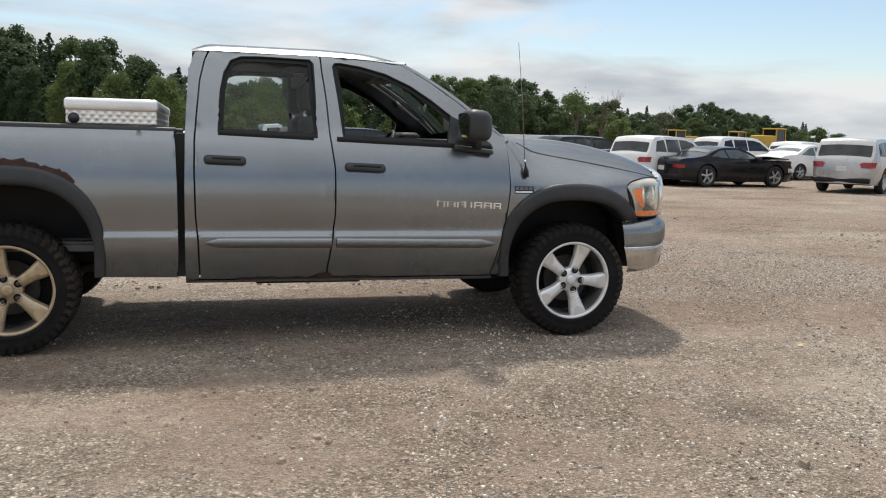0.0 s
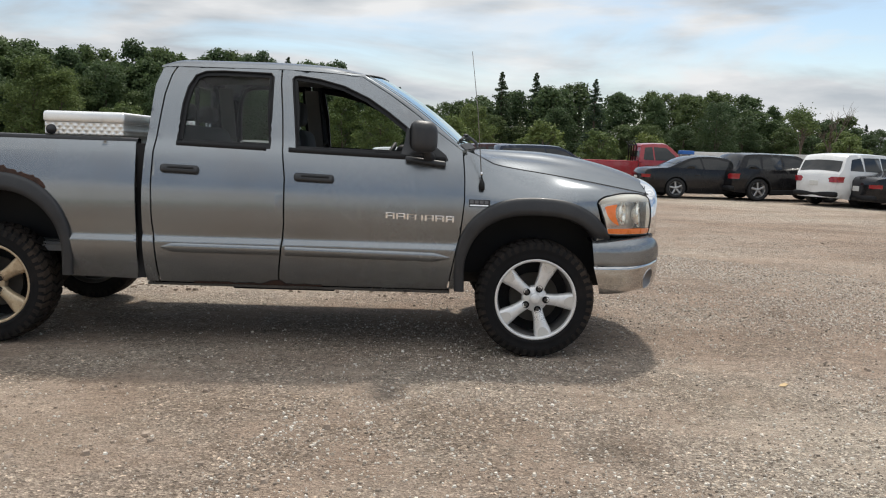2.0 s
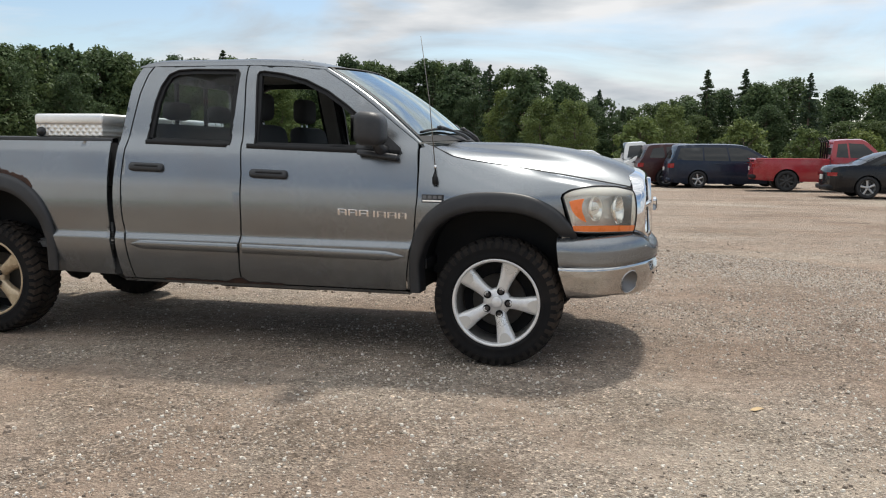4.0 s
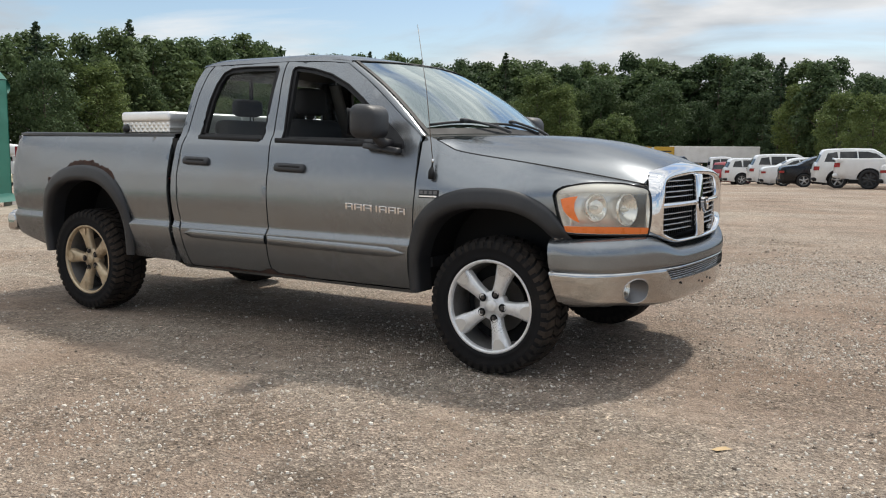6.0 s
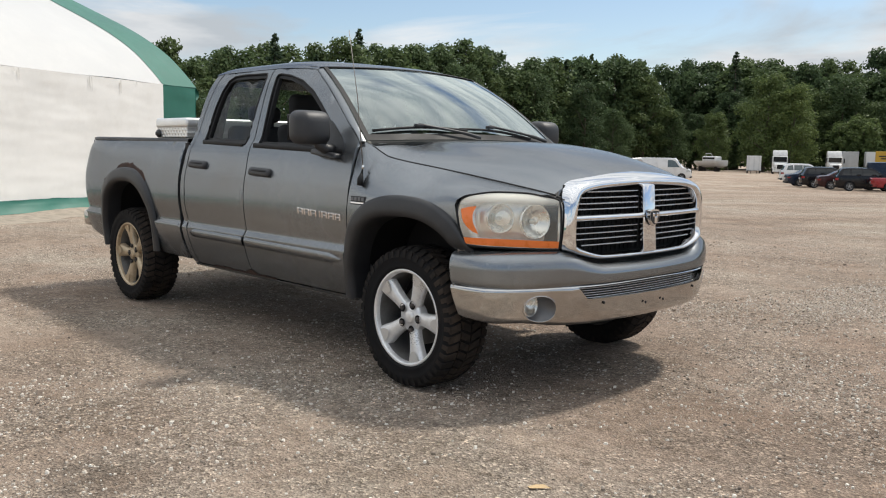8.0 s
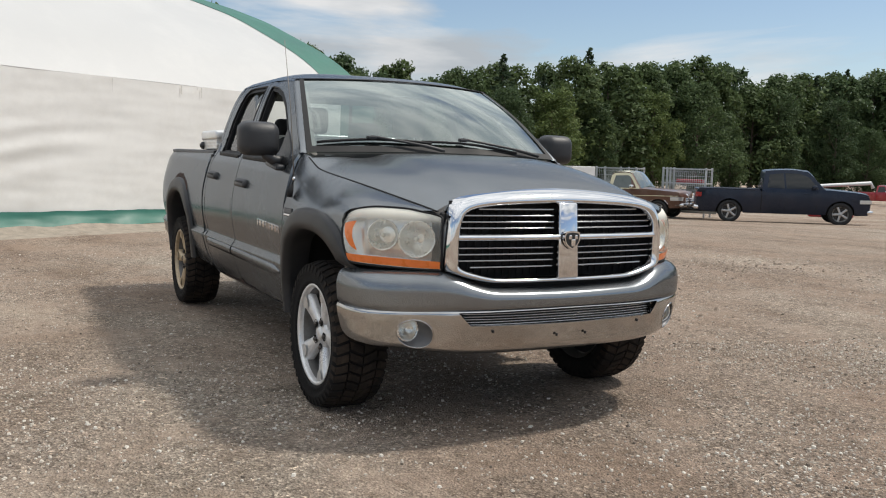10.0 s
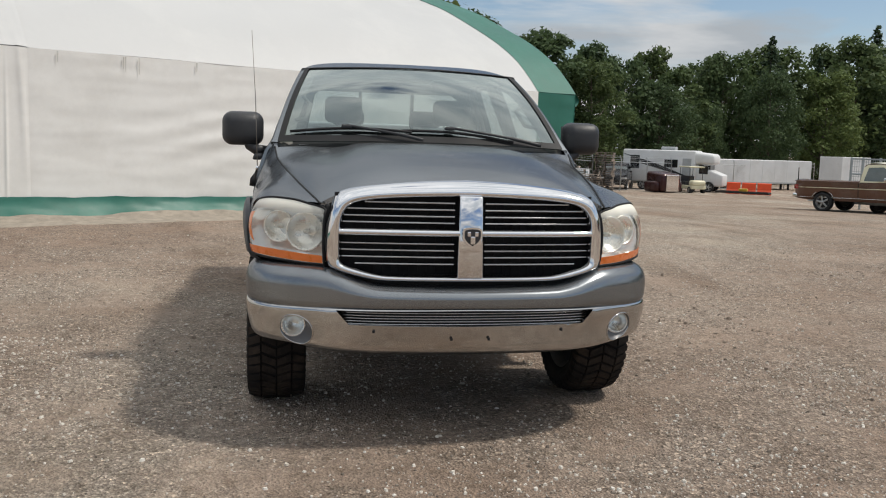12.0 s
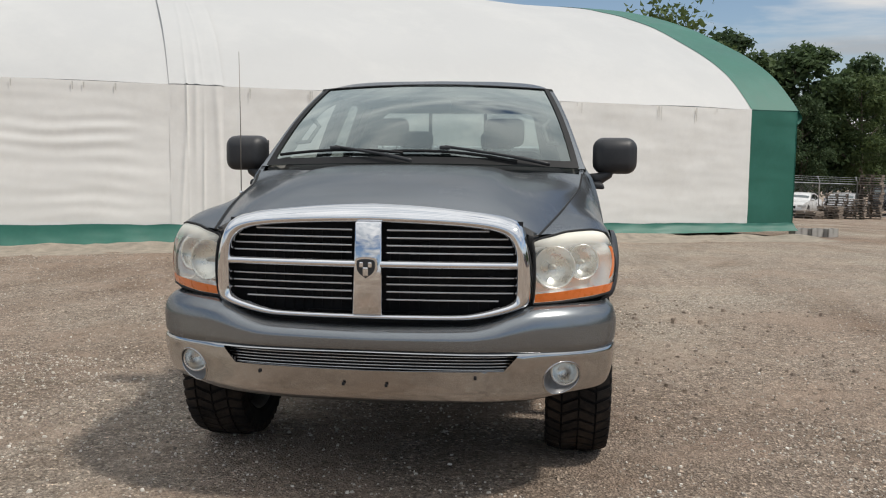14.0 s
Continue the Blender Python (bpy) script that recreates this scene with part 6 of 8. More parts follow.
bv, bf = lathe([(0.0, -0.030), (0.016, -0.029), (0.018, -0.018), (0.030, -0.016), (0.033, 0.0)], 20)
raw("lock", [q + Vector((-3.19, -0.862, 1.405)) for q in bv], bf, BLACK_PLASTIC, tool_box, "black round lock")

# ---------------------------------------------------------------- parked vehicles


def car_paint(name, c, metal=0.2, rough=0.28):
    dark = max(c) < 0.1
    return material(name, c, rough, metal, 0.06, 1.2, 300.0, coat=0.25 if dark else 0.6, spec=0.3 if dark else 0.5, dirt=(0.24, 0.21, 0.18), dirt_amount=0.05 if dark else 0.25, dirt_scale=1.6)


WHITE_PAINT = car_paint("white_paint", (0.74, 0.74, 0.73), 0.0)
BLACK_PAINT = car_paint("black_paint", (0.010, 0.010, 0.012), 0.1, 0.2)
SILVER_PAINT = car_paint("silver_paint", (0.46, 0.45, 0.45), 0.5)
RED_PAINT = car_paint("red_paint", (0.33, 0.018, 0.028), 0.1)
MAROON_PAINT = car_paint("maroon_paint", (0.045, 0.014, 0.014), 0.2)
NAVY_PAINT = car_paint("navy_paint", (0.012, 0.020, 0.040), 0.2)
BROWN_PAINT = car_paint("brown_paint", (0.115, 0.050, 0.030), 0.1, 0.4)
CREAM_PAINT = car_paint("cream_paint", (0.70, 0.66, 0.46), 0.0, 0.4)
DARK_GLASS = material("dark_glass", (0.012, 0.014, 0.015), 0.06, 0.0, 0.1, 4, 50, spec=0.6)
PALE_GLASS = material("pale_glass", (0.10, 0.125, 0.125), 0.08, 0.0, 0.2, 4, 50, coat=0.5)
CAR_TYRE = material("car_tyre", (0.015, 0.015, 0.016), 0.75, 0.0, 0.3, 8, 100)
CAR_RIM = material("car_rim", (0.45, 0.45, 0.45), 0.35, 0.8, 0.12, 8, 100)
CAR_RIM_DARK = material("car_rim_dark", (0.05, 0.05, 0.05), 0.5, 0.5, 0.2, 8, 100)
HEAD_LAMP = material("head_lamp", (0.62, 0.63, 0.62), 0.12, 0.3, 0.1, 8, 100, coat=0.5)
PLATE = material("blank_plate", (0.62, 0.62, 0.60), 0.5, 0.0, 0.08, 20, 200)

PROFILES = {
    "suv": [(0, .20), (0, .42), (.012, .60), (.035, .70), (.075, .93), (.12, .985), (.28, 1.0), (.46, .985), (.545, .945), (.695, .665), (.75, .635), (.93, .555), (.985, .45), (1, .32), (.99, .16)],
    "sedan": [(0, .22), (.0, .45), (.015, .66), (.12, .715), (.17, .74), (.30, .945), (.40, 1.0), (.50, .995), (.58, .94), (.725, .685), (.78, .655), (.94, .565), (.988, .44), (1, .28), (.99, .14)],
    "coupe": [(0, .24), (.0, .45), (.012, .68), (.12, .735), (.20, .79), (.31, .955), (.40, 1.0), (.48, .99), (.55, .93), (.68, .71), (.75, .69), (.93, .60), (.985, .48), (1, .28), (.99, .13)],
    "minivan": [(0, .18), (0, .42), (.008, .60), (.03, .70), (.06, .93), (.09, .985), (.28, 1.0), (.50, .985), (.60, .92), (.77, .63), (.83, .595), (.955, .50), (.995, .38), (1, .28), (.99, .14)],
    "van": [(0, .16), (0, .45), (.004, .70), (.012, .95), (.03, .99), (.3, 1.0), (.66, .99), (.72, .95), (.845, .60), (.88, .56), (.975, .49), (1, .34), (1, .26), (.99, .14)],
    "pickup": [(0, .26), (0, .42), (.004, .60), (.01, .615), (.38, .60), (.385, .62), (.40, .93), (.42, .98), (.55, 1.0), (.62, .975), (.655, .94), (.735, .665), (.78, .64), (.96, .585), (.995, .50), (1, .32), (.99, .20)],
    "extpickup": [(0, .26), (0, .42), (.004, .60), (.01, .615), (.44, .61), (.445, .63), (.46, .94), (.48, .985), (.58, 1.0), (.645, .965), (.745, .67), (.79, .64), (.96, .575), (.995, .48), (1, .32), (.99, .20)],
    "oldpickup": [(0, .30), (0, .45), (.004, .615), (.01, .625), (.455, .61), (.46, .635), (.475, .93), (.495, .985), (.58, 1.0), (.625, .975), (.695, .675), (.735, .645), (.955, .595), (.985, .55), (.995, .42), (.99, .28)],
}
WINDOWS = {
    "suv": [[(.085, .69), (.115, .90), (.20, .935), (.215, .68)], [(.225, .68), (.225, .937), (.375, .94), (.385, .67)], [(.395, .67), (.387, .938), (.47, .93), (.545, .88), (.66, .665)]],
    "sedan": [[(.22, .73), (.32, .91), (.375, .945), (.40, .70)], [(.41, .70), (.387, .95), (.50, .945), (.57, .89), (.69, .685)]],
    "coupe": [[(.25, .77), (.32, .915), (.36, .94), (.39, .73)], [(.40, .73), (.372, .945), (.48, .94), (.54, .88), (.655, .715)]],
    "minivan": [[(.055, .65), (.085, .92), (.25, .935), (.255, .63)], [(.265, .63), (.26, .936), (.43, .93), (.45, .62)], [(.46, .62), (.44, .93), (.52, .92), (.60, .86), (.735, .62)]],
    "van": [[(.58, .60), (.58, .92), (.66, .92), (.715, .87), (.80, .60)]],
    "pickup": [[(.415, .665), (.425, .91), (.505, .935), (.515, .655)], [(.525, .655), (.515, .937), (.60, .93), (.65, .87), (.71, .65)]],
    "extpickup": [[(.475, .67), (.485, .92), (.535, .935), (.545, .66)], [(.555, .66), (.545, .937), (.63, .92), (.72, .66)]],
    "oldpickup": [[(.487, .66), (.505, .93), (.60, .94), (.622, .90), (.64, .66)]],
}
SCREENS = {"suv": (.555, .685, .024, .072), "sedan": (.59, .715, .18, .29), "coupe": (.56, .67, .21, .30), "minivan": (.615, .755, .018, .058), "van": (.73, .84, .005, .011),
           "pickup": (.66, .728, .388, .398), "extpickup": (.65, .738, .448, .458), "oldpickup": (.63, .69, .463, .473)}
WHEEL_CACHE = {}


def wheel_meshes(r, dark):
    if (r, dark) not in WHEEL_CACHE:
        w = 0.115
        tyre = lathe([(r * .66, -w * .8), (r * .72, -w), (r * .9, -w * 1.03), (r * .97, -w * .9), (r, -w * .6), (r, w * .6), (r * .97, w * .9), (r * .72, w), (r * .66, w * .8)], 28)
        rim = [lathe([(r * .68, -w * .92), (r * .66, -w * .8), (r * .60, -w * .5), (r * .58, 0)], 28), lathe([(0.0, -w * .80), (r * .15, -w * .78), (r * .17, -w * .6)], 16)]
        for k in range(5 if not dark else 8):
            a = 2 * math.pi * k / (5 if not dark else 8)
            vs, fs = grid(3, 3, lambda i, j: Vector((r * (.12 + .52 * i / 3), -w * (.74 + .06 * (j in (1, 2))), r * .09 * (-1, -.6, .6, 1)[j])))
            m = Matrix.Rotation(a, 3, "Y")
            rim.append(([m @ q for q in vs], fs))
        made = []
        for name, (vs, fs), mt in (("tyre", tyre, CAR_TYRE), ("rim", merged(*rim), CAR_RIM), ("brake", lathe([(r * .58, 0.0), (0, 0.0)], 20), CAR_RIM_DARK)):
            me_ = bpy.data.meshes.new(name)
            me_.from_pydata([tuple(q) for q in vs], [], fs)
            me_.polygons.foreach_set("use_smooth", [True] * len(fs))
            me_.materials.append(mt if not (dark and name == "rim") else CAR_RIM_DARK)
            made.append(me_)
        WHEEL_CACHE[(r, dark)] = made
    return WHEEL_CACHE[(r, dark)]


def vehicle(name, kind, at, heading, paint, label, category, long=4.8, wide=1.86, tall=1.7, base=2.8, front=0.95, r=0.35, clear=0.20, dark_rims=False, glass_mat=None, anchor="RR", lower=None, group="", trim=None):
    """A parked vehicle; at is where the anchor wheel stands, heading in degrees."""
    glass_mat = glass_mat or DARK_GLASS
    dx = {"R": base / 2, "F": -base / 2}[anchor[0]]
    dy = {"R": wide / 2 - 0.12, "L": -wide / 2 + 0.12}[anchor[1]]
    m = pose(at[0], at[1], 0, 0, 0, heading) @ Matrix.Translation((dx, dy, 0))
    c = m.translation
    za = ground_z(c.x, c.y)
    d = Vector((math.cos(radians(heading)), math.sin(radians(heading))))
    tip = math.degrees(math.atan2(ground_z(c.x - d.x * base / 2, c.y - d.y * base / 2) - ground_z(c.x + d.x * base / 2, c.y + d.y * base / 2), base))
    m = pose(c.x, c.y, za, 0, 0, heading) @ pose(0, 0, 0, 0, tip, 0)
    car = thing(name, m, label, category, group)
    x0 = -base / 2 - (long - base - front)
    half_w = wide / 2
    belt = 0.63 * tall

    def X(u):
        return x0 + u * long

    top = [(X(u), max(h * tall, clear)) for u, h in PROFILES[kind]]
    top[0] = (top[0][0], clear + 0.06)
    top[-1] = (top[-1][0], clear + 0.02)
    top = [(a, b) for a, b, _ in smoothed([(*p_, 0) for p_ in top], 3)] if kind not in ("oldpickup",) else [(a, b) for a, b, _ in smoothed([(*p_, 0) for p_ in top], 2)]

    def Y(x, z):
        u = (x - x0) / long
        y = half_w * (1 - 0.10 * max(0.0, 1 - (z - clear) / (0.28 * tall)) ** 2)
        if z > belt * 0.9:
            y -= (0.30 if kind not in ("van",) else 0.12) * (z - belt * 0.9) ** 1.25
        y -= 0.012 * math.exp(-((z - 0.50 * tall) / 0.05) ** 2)
        e = max(0.0, 0.09 - u) / 0.09 + max(0.0, u - 0.88) / 0.12
        return y - 0.20 * half_w * e * e

    loop = list(top)
    for cx in (base / 2, -base / 2):
        n_ = 12
        rr = r * 1.16
        a0 = math.asin(min(0.95, (clear - r * 0.98) / rr)) if clear < r else 0.0
        loop.append((cx + rr * math.cos(a0), clear))
        loop += [(cx + rr * math.cos(a0 + (math.pi - 2 * a0) * k / n_), r * 0.98 + rr * math.sin(a0 + (math.pi - 2 * a0) * k / n_)) for k in range(1, n_)]
        loop.append((cx - rr * math.cos(a0), clear))
    pieces = []
    for s in (-1, 1):
        pieces.append(sheet(loop, [], lambda x, z: (x, s * Y(x, z), z), 0.16, (0, s, 0), 0.03))
    norms = []
    for i, p_ in enumerate(top):
        a, b = top[max(i - 1, 0)], top[min(i + 1, len(top) - 1)]
        d_ = Vector((-(b[1] - a[1]), b[0] - a[0])).normalized()
        norms.append(d_)

    def strip(i, j, lift=0.0, wd=1.0):
        x, z = top[i]
        t_ = (-1 + 2 * j / 10) * wd
        y = Y(x, z) * t_
        crown = 0.045 + 0.05 * abs(norms[i].x)
        q = norms[i] * (crown * (1 - t_ * t_) + lift)
        return Vector((x + q.x, y, z + q.y))

    pieces.append(grid(len(top) - 1, 10, strip, flip=False))
    body = raw("body", *merged(*pieces), paint, car)
    if kind in ("pickup", "extpickup", "oldpickup"):
        xa, xb = X(0.02), X({"pickup": .375, "extpickup": .435, "oldpickup": .45}[kind])
        zt = 0.60 * tall
        # bed is solid; a black slab paints its shaded inside
        part("bed_shade_slab", boxes((xa, xb, -half_w * 0.84, half_w * 0.84, zt - 0.02, zt + 0.055)), RUBBER, car, "black slab in place of the shaded load bed")
        for s in (-1, 1):
            part("bed_rail", boxes((xa - 0.01, xb + 0.01, s * half_w * 0.90 - 0.06, s * half_w * 0.90 + 0.05, zt - 0.05, zt + 0.075), bevel=0.015, seg=1), paint, car)
        part("tailgate_top", boxes((xa - 0.04, xa + 0.03, -half_w * 0.86, half_w * 0.86, zt - 0.05, zt + 0.07), bevel=0.012, seg=1), paint, car)
        gap = {"pickup": .382, "extpickup": .441, "oldpickup": .456}[kind]
        for s in (-1, 1):
            raw("bed_gap", *tube([(X(gap), s * (Y(X(gap), clear + 0.1 + k * (zt - clear - 0.1) / 5) + 0.001), clear + 0.1 + k * (zt - clear - 0.1) / 5) for k in range(6)], 0.012, 4), RUBBER, car)
    for poly in WINDOWS[kind]:
        for s in (-1, 1):
            lp = [(X(u), h * tall) for u, h in poly]
            raw("side_window", *sheet(lp, [], lambda x, z: (x, s * (Y(x, z) + 0.005), z), 0.25, (0, s, 0), 0.0), glass_mat, car)
    f0, f1, r0, r1 = SCREENS[kind]
    for nm, ua, ub, side in (("windscreen", f0, f1, 1), ("rear_window", r0, r1, -1)):
        if kind == "van" and side < 0:
            continue
        idx = [i for i, (x, z) in enumerate(top) if X(ua) - 1e-3 <= x <= X(ub) + 1e-3 and z > belt * 0.95]
        if len(idx) < 2:
            best = [i for i, (x, z) in enumerate(top) if z > belt * 0.95 and abs((x - x0) / long - (ua + ub) / 2) < 0.06]
            idx = best
        if len(idx) >= 2:
            v_, f_ = grid(len(idx) - 1, 10, lambda i, j: strip(idx[i], j, 0.008, 0.90), flip=False)
            raw(nm, v_, f_, PALE_GLASS if side > 0 else glass_mat, car)
    # lamps, bumpers, plate
    zl = 0.47 * tall if kind not in ("pickup", "extpickup", "oldpickup") else 0.46 * tall
    for s in (-1, 1):
        xr = x0
        hgt = 0.11 if kind in ("sedan", "coupe") else 0.17
        v_, f_ = grid(4, 3, lambda i, j: Vector((0, 0, 0)))
        rows = []
        for i in range(5):
            for j in range(4):
                z = zl + 0.05 * tall + hgt * (j / 3 - 0.5)
                t_ = i / 4
                xe = min(x for x, zz in top if abs(zz - z) < 0.12) if any(abs(zz - z) < 0.12 and x < x0 + 0.5 for x, zz in top) else x0
                if t_ < 0.5:
                    x_ = xe + 0.15 * (0.5 - t_) / 0.5 + 0.02
                    rows.append(Vector((x_, s * (Y(x_, z) + 0.012), z)))
                else:
                    y_ = Y(xe + 0.03, z) * (1 - (0.30 + 0.10 * math.sin(math.pi * j / 3)) * (t_ - 0.5) / 0.5)
                    rows.append(Vector((xe - 0.045, s * y_, z)))
        raw("tail_light", rows, [q[::s] for q in f_], RED_LAMP, car)
        rows = []
        zh = 0.44 * tall
        for i in range(5):
            for j in range(4):
                z = zh + 0.13 * (j / 3 - 0.5)
                t_ = i / 4
                xe = max(x for x, zz in top if zz > zh - 0.1) - 0.02
                if t_ < 0.5:
                    x_ = xe - 0.34 * (0.5 - t_) / 0.5
                    rows.append(Vector((x_, s * (Y(x_, z) + 0.012), z)))
                else:
                    y_ = Y(xe - 0.03, z) * (1 - 0.36 * (t_ - 0.5) / 0.5)
                    rows.append(Vector((xe + 0.06, s * y_, z)))
        raw("headlight", rows, [q[::-s] for q in f_], HEAD_LAMP, car)
    bump_mat = trim or lower or RUBBER
    part("rear_bumper", boxes((x0 - 0.10, x0 + 0.10, -half_w * 0.84, half_w * 0.84, clear + 0.08, clear + 0.24), bevel=0.05, seg=2), bump_mat, car, "", True)
    part("front_bumper", boxes((x0 + long - 0.10, x0 + long + 0.11, -half_w * 0.80, half_w * 0.80, clear + 0.05, clear + 0.20), bevel=0.05, seg=2), bump_mat, car, "", True)
    part("front_grille", boxes((x0 + long - 0.05, x0 + long + 0.085, -half_w * 0.42, half_w * 0.42, 0.33 * tall, 0.45 * tall), bevel=0.02, seg=1), RUBBER if kind != "oldpickup" else CHROME, car)
    part("number_plate", boxes((x0 - 0.115, x0 - 0.06, -0.15, 0.15, 0.40 * tall, 0.40 * tall + 0.15), bevel=0.008, seg=1), PLATE, car, "pale blank number plate")
    for s in (-1, 1):
        for k in range(2):
            xh = X(0.36 + 0.22 * k) if kind not in ("pickup", "extpickup", "oldpickup") else X(0.50 + 0.14 * k)
            zz = 0.56 * tall
            part("door_handle", boxes((xh - 0.09, xh + 0.09, s * (Y(xh, zz)) - 0.015, s * (Y(xh, zz)) + 0.022, zz - 0.015, zz + 0.015), bevel=0.008, seg=1), paint, car)
            xs = X((0.395, 0.575)[k]) if kind not in ("pickup", "extpickup", "oldpickup") else X((0.52, 0.70)[k])
            raw("door_seam", *tube([(xs, s * (Y(xs, z) + 0.001), z) for z in (clear + 0.1, 0.35 * tall, 0.5 * tall, 0.62 * tall)], 0.006, 4), RUBBER, car)
        xm = X(SCREENS[kind][1] - 0.05)
        zm = belt + 0.10
        part("door_mirror", boxes((xm - 0.06, xm + 0.10, s * (Y(xm, zm) + 0.12) - 0.10, s * (Y(xm, zm) + 0.12) + 0.10, zm - 0.06, zm + 0.08), bevel=0.035, seg=2), paint if kind != "oldpickup" else CHROME, car, "", True)
        if lower:
            loopl = [(a, b) for a, b in loop]
            part("sill_cladding", boxes((-base / 2 + r * 1.15, base / 2 - r * 1.15, s * half_w * 0.965 - 0.03, s * half_w * 0.965 + 0.025, clear - 0.02, clear + 0.14), bevel=0.02, seg=1), lower, car)
            ring = []
            for cx in (base / 2, -base / 2):
                pts_ = [(cx + r * 1.2 * math.cos(a), s * (Y(cx + r * 1.2 * math.cos(a), r + r * 1.2 * math.sin(a)) + 0.008), r + r * 1.2 * math.sin(a)) for a in [math.pi * k / 14 for k in range(15)]]
                raw("arch_trim", *tube(pts_, 0.035, 5), lower, car)
    # added black fill inside the body, blocks light through the wheel arches
    part("underbody", boxes((x0 + 0.25, x0 + long - 0.25, -half_w * 0.80, half_w * 0.80, clear + 0.02, belt * 0.9), bevel=0.04, seg=1), SHADE_BLACK, car)
    for cx in (base / 2, -base / 2):
        for s in (-1, 1):
            hub = new("wheel")
            hub.parent = car
            hub.matrix_local = Matrix.Translation((cx, s * (half_w - 0.12), r)) @ (Matrix.Rotation(0.3 * cx, 4, "Y") if s < 0 else Matrix.Rotation(math.pi, 4, "Z"))
            for me_ in wheel_meshes(r, dark_rims):
                o = new(me_.name, me_)
                o.parent = hub
    return car, X, Y, tall, body


ROW = "cars in the far row"
vehicle("suv", "suv", (17.6, 15.75), 34, SILVER_PAINT, "silver seven-seat SUV with red tail lights on gravel", "SUV", 4.84, 1.95, 1.67, 2.80, 0.98, 0.37, 0.24, group=ROW)
car, X, Y, tall, body = vehicle("sports_coupe", "coupe", (13.2, 18.5), 7, BLACK_PAINT, "black low sports coupe with damaged raised bonnet edge", "car", 4.78, 1.90, 1.29, 2.81, 0.93, 0.355, 0.17, group=ROW, glass_mat=PALE_GLASS)
bm = boxes((X(0.77), X(0.97), -0.70, 0.70, 0.0, 0.03), bevel=0.01, seg=1)
for q in bm.verts:
    q.co.z += 0.98 - 0.10 * abs(q.co.x - X(0.8)) + 0.03 * math.sin(6 * q.co.y)
part("bent_bonnet", bm, BLACK_PAINT, car, "crumpled black bonnet")
part("exposed_front", boxes((X(0.90), X(0.985), -0.75, 0.75, 0.62, 0.88), bevel=0.03), UNDERSIDE, car)
vehicle("suv", "suv", (12.33, 19.72), 26, WHITE_PAINT, "white compact SUV with dark lower bumper and red lamps", "SUV", 4.77, 1.84, 1.60, 2.86, 0.95, 0.36, 0.22, group=ROW, lower=RUBBER)
vehicle("suv", "suv", (10.0, 21.9), 9, BLACK_PAINT, "black compact SUV with sloping roof and alloy wheels", "SUV", 4.37, 1.90, 1.54, 2.66, 0.86, 0.37, 0.24, group=ROW, lower=RUBBER)
vehicle("sedan", "sedan", (7.4, 22.3), 2, BLACK_PAINT, "black four-door sedan with bright window trim", "car", 4.87, 1.85, 1.40, 2.85, 0.98, 0.335, 0.17, group=ROW)
car, X, Y, tall, body = vehicle("pickup_truck", "extpickup", (5.8, 27.0), -2, RED_PAINT, "red extended cab pickup with black headache rack", "pickup truck", 5.75, 1.98, 1.85, 3.64, 0.98, 0.38, 0.36, group=ROW, dark_rims=True)
for y in (-0.75, -0.25, 0.25, 0.75):
    raw("rack_post", *tube([(X(0.425), y, 1.10), (X(0.43), y, 1.78), (X(0.41), y, 1.95)], 0.028, 6), RUBBER, car)
raw("rack_rail", *tube([(X(0.43), -0.80, 1.80), (X(0.43), 0.80, 1.80)], 0.03, 6), RUBBER, car)
vehicle("crossover", "suv", (24.0, 27.4), 20, WHITE_PAINT, "white crossover with black cladding behind the coupe", "SUV", 4.5, 1.84, 1.60, 2.66, 0.92, 0.35, 0.20, lower=RUBBER, group=ROW)
vehicle("suv", "suv", (19.5, 26.5), 12, WHITE_PAINT, "white SUV partly hidden behind black coupe", "SUV", 4.8, 1.9, 1.72, 2.8, 0.95, 0.36, 0.22, group=ROW)
vehicle("sedan", "sedan", (21.4, 24.6), 10, WHITE_PAINT, "white sedan behind the black coupe", "car", 4.7, 1.82, 1.45, 2.75, 0.95, 0.33, 0.17, group=ROW, glass_mat=PALE_GLASS)
vehicle("minivan", "minivan", (2.9, 30.0), 7, NAVY_PAINT, "dark navy minivan with chrome side strip", "minivan", 5.15, 1.99, 1.73, 3.08, 0.95, 0.345, 0.17, group=ROW, trim=NAVY_PAINT)
vehicle("suv", "suv", (1.7, 31.9), 10, MAROON_PAINT, "dark maroon SUV with alloy wheels", "SUV", 5.1, 1.92, 1.80, 3.04, 0.93, 0.39, 0.22, group=ROW, trim=MAROON_PAINT)
vehicle("coupe", "coupe", (0.1, 32.6), 8, WHITE_PAINT, "white coupe with black wheels and dark lamps", "car", 4.78, 1.90, 1.36, 2.81, 0.93, 0.35, 0.17, group=ROW, dark_rims=True)
vehicle("pickup_truck", "oldpickup", (-1.4, 32.9), 5, WHITE_PAINT, "white regular cab pickup with steel wheels", "pickup truck", 5.6, 2.0, 1.92, 3.45, 0.9, 0.40, 0.40, group=ROW, dark_rims=True, trim=WHITE_PAINT)
vehicle("suv", "suv", (-2.9, 35.5), 12, WHITE_PAINT, "white boxy SUV with black cladding", "SUV", 4.4, 1.82, 1.68, 2.64, 0.85, 0.36, 0.24, group=ROW, lower=RUBBER)
vehicle("sedan", "sedan", (-4.8, 38.9), 14, BLACK_PAINT, "black sedan in the far row", "car", 4.8, 1.85, 1.45, 2.8, 0.95, 0.33, 0.17, group=ROW)
vehicle("sedan", "sedan", (-6.5, 43.1), 16, WHITE_PAINT, "white sedan in the far row", "car", 4.8, 1.85, 1.46, 2.8, 0.95, 0.33, 0.17, group=ROW)
